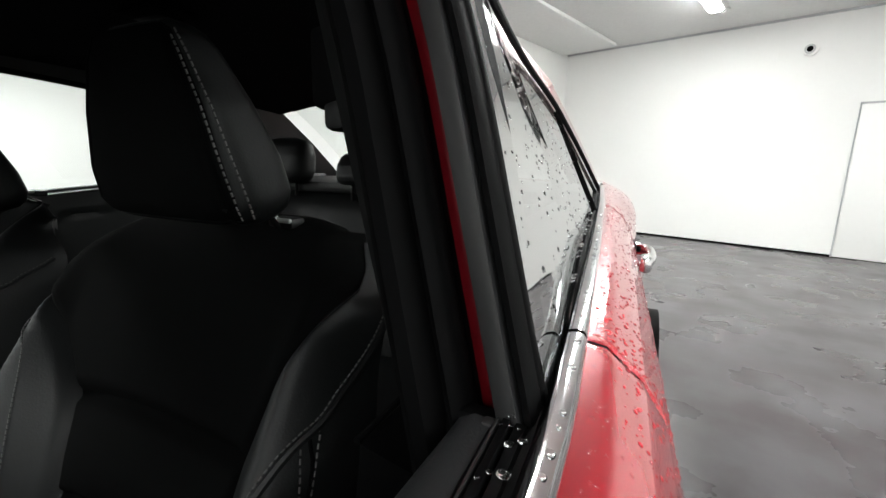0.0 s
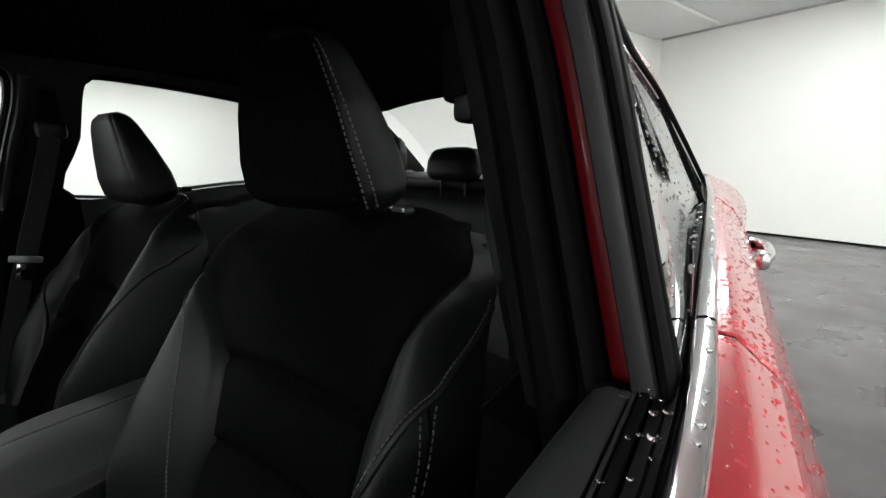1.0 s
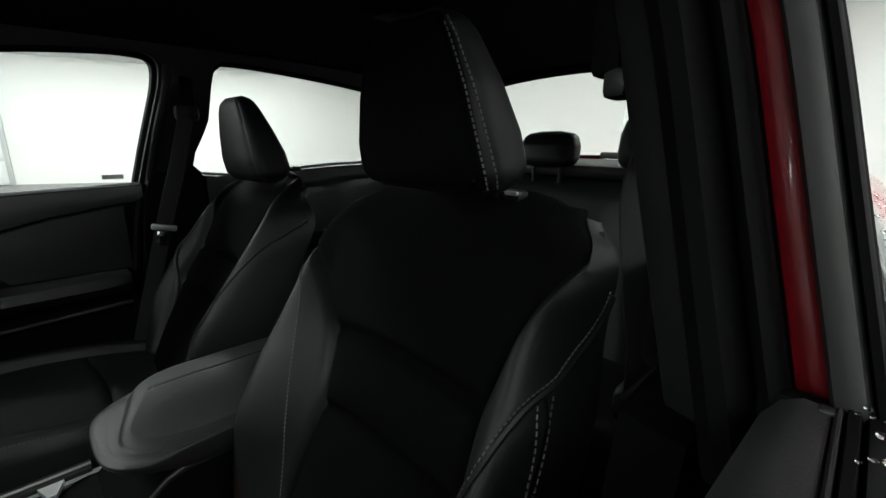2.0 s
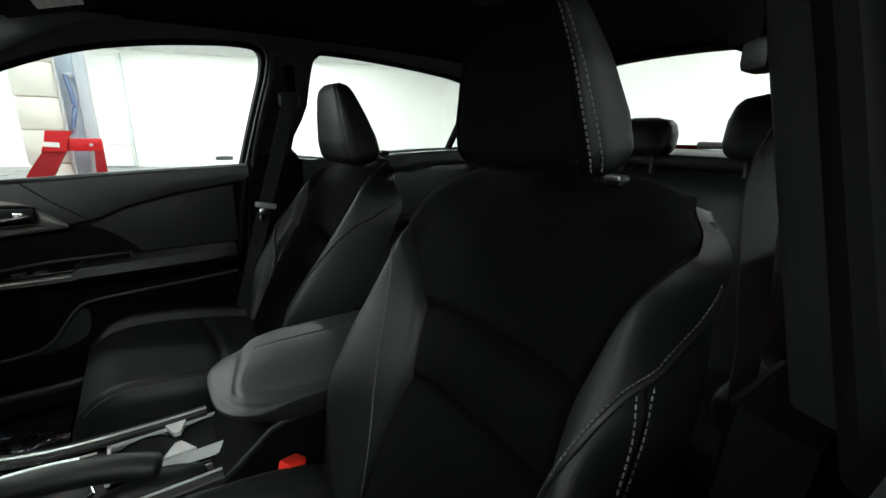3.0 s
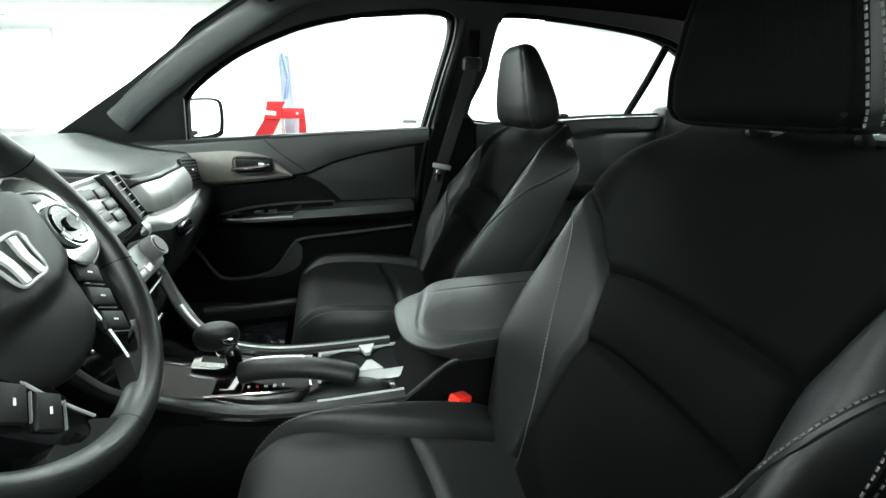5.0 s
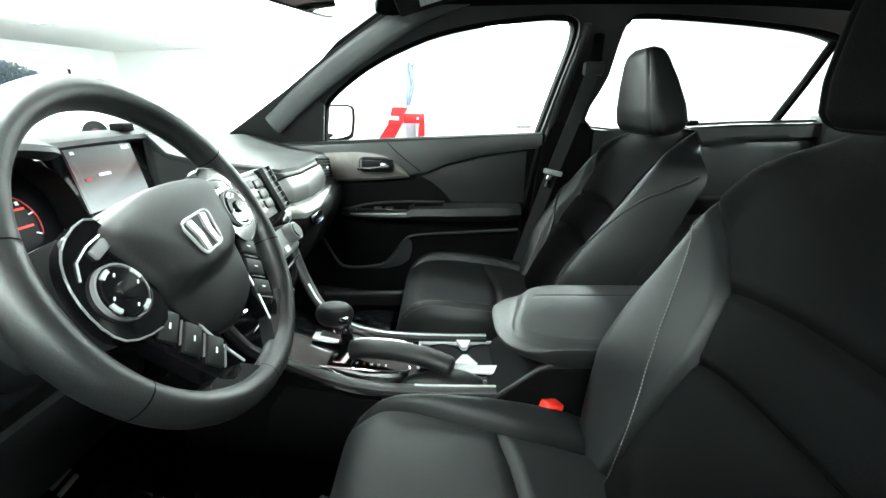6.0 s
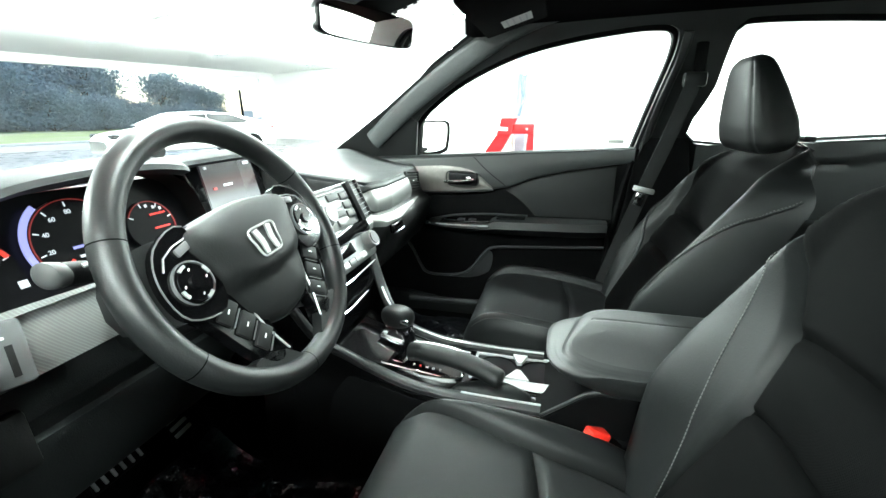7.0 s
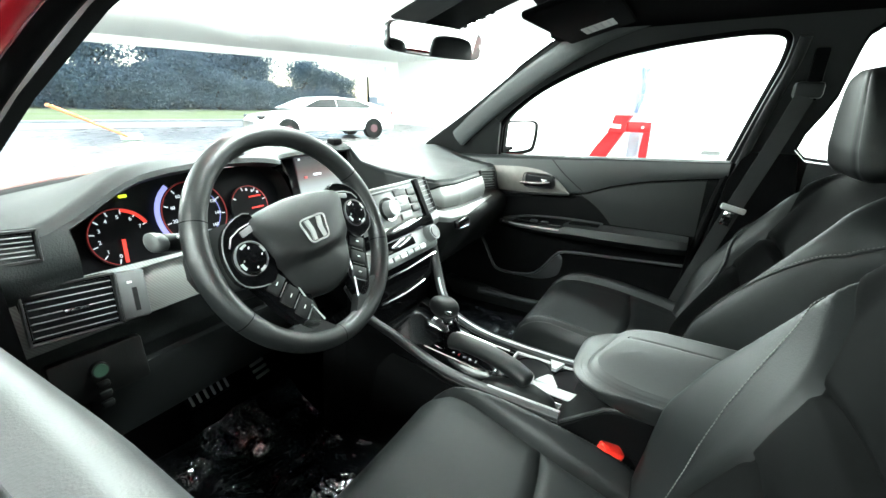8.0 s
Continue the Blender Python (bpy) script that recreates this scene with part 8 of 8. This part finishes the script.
def build_outside():
    solo("pavement", box(BM(), at_hall(4, 22.7, -0.015), (60, 4.8, 0.03), TURN_HALL), ASPHALT, "wet grey forecourt in front of the garage", "pavement", "structure")
    bm = BM()
    def bank(a, b):
        q = at_hall(lerp(-60, 80, a), lerp(25.6, 62, b))
        return Vector((q.x, q.y, 0.0 + 0.16 * smooth01(0, 0.6, b) + 0.06 * noise.noise(q * 0.2)))
    solo("grass_bank", grid(bm, bank, 60, 14), GRASS, "rough green grass bank beyond the forecourt", "grass", "stuff")
    solo("kerb", hall_box(BM(), -60, 80, 25.2, 25.42, -0.05, 0.10, 0.02), GREYPAINT, "pale concrete kerb", "kerb", "structure")
    # orange boom leaning on the ground with a pale foot
    o = thing("barrier_boom", (5.3, 13.4, 0), "orange barrier boom leaning near the doorway", "barrier")
    part("boom", sweep(BM(), [(5.3, 13.6, 0.10), (3.3, 12.4, 0.95)], 0.038, 0.038, 10), ORANGE, o)
    part("foot", box(BM(), (5.4, 13.66, 0.09), (0.5, 0.3, 0.18), TURN_HALL, 0.06, 3), mat("pale_green", (0.5, 0.62, 0.56), 0.6, noise_scale=5, noise_mix=0.2), o, "pale green foot block")
    # dark sign post by the right edge of the doorway
    s = thing("sign_post", at_hall(14.6, 24.0), "dark slim post with a small board", "post")
    part("pole", sweep(BM(), [at_hall(14.6, 24.0, 0), at_hall(14.6, 24.0, 2.6)], 0.07), DARK, s)
    part("board", box(BM(), at_hall(15.1, 24.2, 1.0), (0.6, 0.05, 0.9), TURN_HALL, 0.02), GREYPAINT, s)

    # trees: three kinds, copied along the far edge
    def tree(seed, height, spread, airy):
        r = random.Random(seed)
        t = thing("tree", (0, 0, 0), "distant broad tree, grey-green with haze in its colour", "tree", "tree line")
        bm = BM()
        sweep(bm, curve_points([(0, 0, 0), (0.1, 0.05, height * 0.3), (-0.05, 0.1, height * 0.6), (0.05, 0, height * 0.9)], 4), 0.2, 0.2, 8)
        tips = []
        for i in range(18):
            h = height * r.uniform(0.02, 0.85)
            a = r.uniform(0, 6.28)
            d = spread * r.uniform(0.4, 1.0) * (1.1 - 0.6 * h / height)
            tip = Vector((d * math.cos(a), d * math.sin(a), h + r.uniform(0.3, 1.4)))
            sweep(bm, curve_points([(0, 0, h - 0.3), tip * 0.5 + Vector((0, 0, h * 0.42)), tip], 3), 0.05, 0.05, 6)
            tips.append(tip)
        tips += [Vector((r.uniform(-0.6, 0.6), r.uniform(-0.6, 0.6), height * r.uniform(0.75, 1.0))) for _ in range(4)]
        part("trunk", bm, BARK, t)
        vs, fs = [], []
        for tip in tips:
            for k in range(2):
                cc = tip + Vector((r.gauss(0, 0.5), r.gauss(0, 0.5), r.gauss(0, 0.35)))
                for _ in range(int(230 * airy)):
                    q = cc + Vector((r.gauss(0, 0.62), r.gauss(0, 0.62), r.gauss(0, 0.42)))
                    a = Vector((r.gauss(0, 1), r.gauss(0, 1), r.gauss(0, 1))).normalized() * r.uniform(0.09, 0.2)
                    b = a.cross(Vector((r.gauss(0, 1), r.gauss(0, 1), r.gauss(0, 1)))).normalized() * r.uniform(0.06, 0.13)
                    n = len(vs)
                    vs += [q - a, q + b, q + a, q - b]
                    fs.append((n, n + 1, n + 2, n + 3))
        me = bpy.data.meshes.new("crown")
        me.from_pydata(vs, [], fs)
        me.materials.append(LEAFHAZE)
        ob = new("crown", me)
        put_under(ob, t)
        return t
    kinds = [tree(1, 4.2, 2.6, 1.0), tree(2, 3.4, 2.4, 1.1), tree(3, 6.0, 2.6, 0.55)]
    r = random.Random(9)
    spots = []
    us, hs = [-14, 4, 6, 6.6, 8, 9.6, 10.6, 14, 18, 22, 25, 28], [3.5, 3.4, 3.3, 4.6, 5.3, 5.0, 3.4, 2.9, 2.6, 2.2, 1.9, 1.4]
    u = -14.0
    while u < 27:
        h = table(us, hs, u) * r.uniform(0.62, 1.12)
        spots.append((0 if r.random() < 0.6 else 1, u, 46 + r.uniform(-1.5, 2.5), h / 4.9))
        u += 0.62 + 0.5 * r.random()
    for u, h in ((3.0, 5.4), (9.0, 6.0), (12.6, 5.0), (16.0, 4.9), (17.5, 4.6), (21.5, 4.3), (23.0, 4.0), (25.5, 3.6), (27.5, 3.2)):
        spots.append((2, u, 49 + r.uniform(-1, 2), h / 5.5))
    used = set()
    for k, u, v, s in spots:
        m = Matrix.Translation(at_hall(u, v, 0.15)) @ pose(0, 0, 0, 0, 0, r.uniform(0, 360))
        if k not in used:
            kinds[k].matrix_basis = m
            used.add(k)
            continue
        c = copy_thing(kinds[k], m)
        c.scale = (s, s, s)


build_outside()
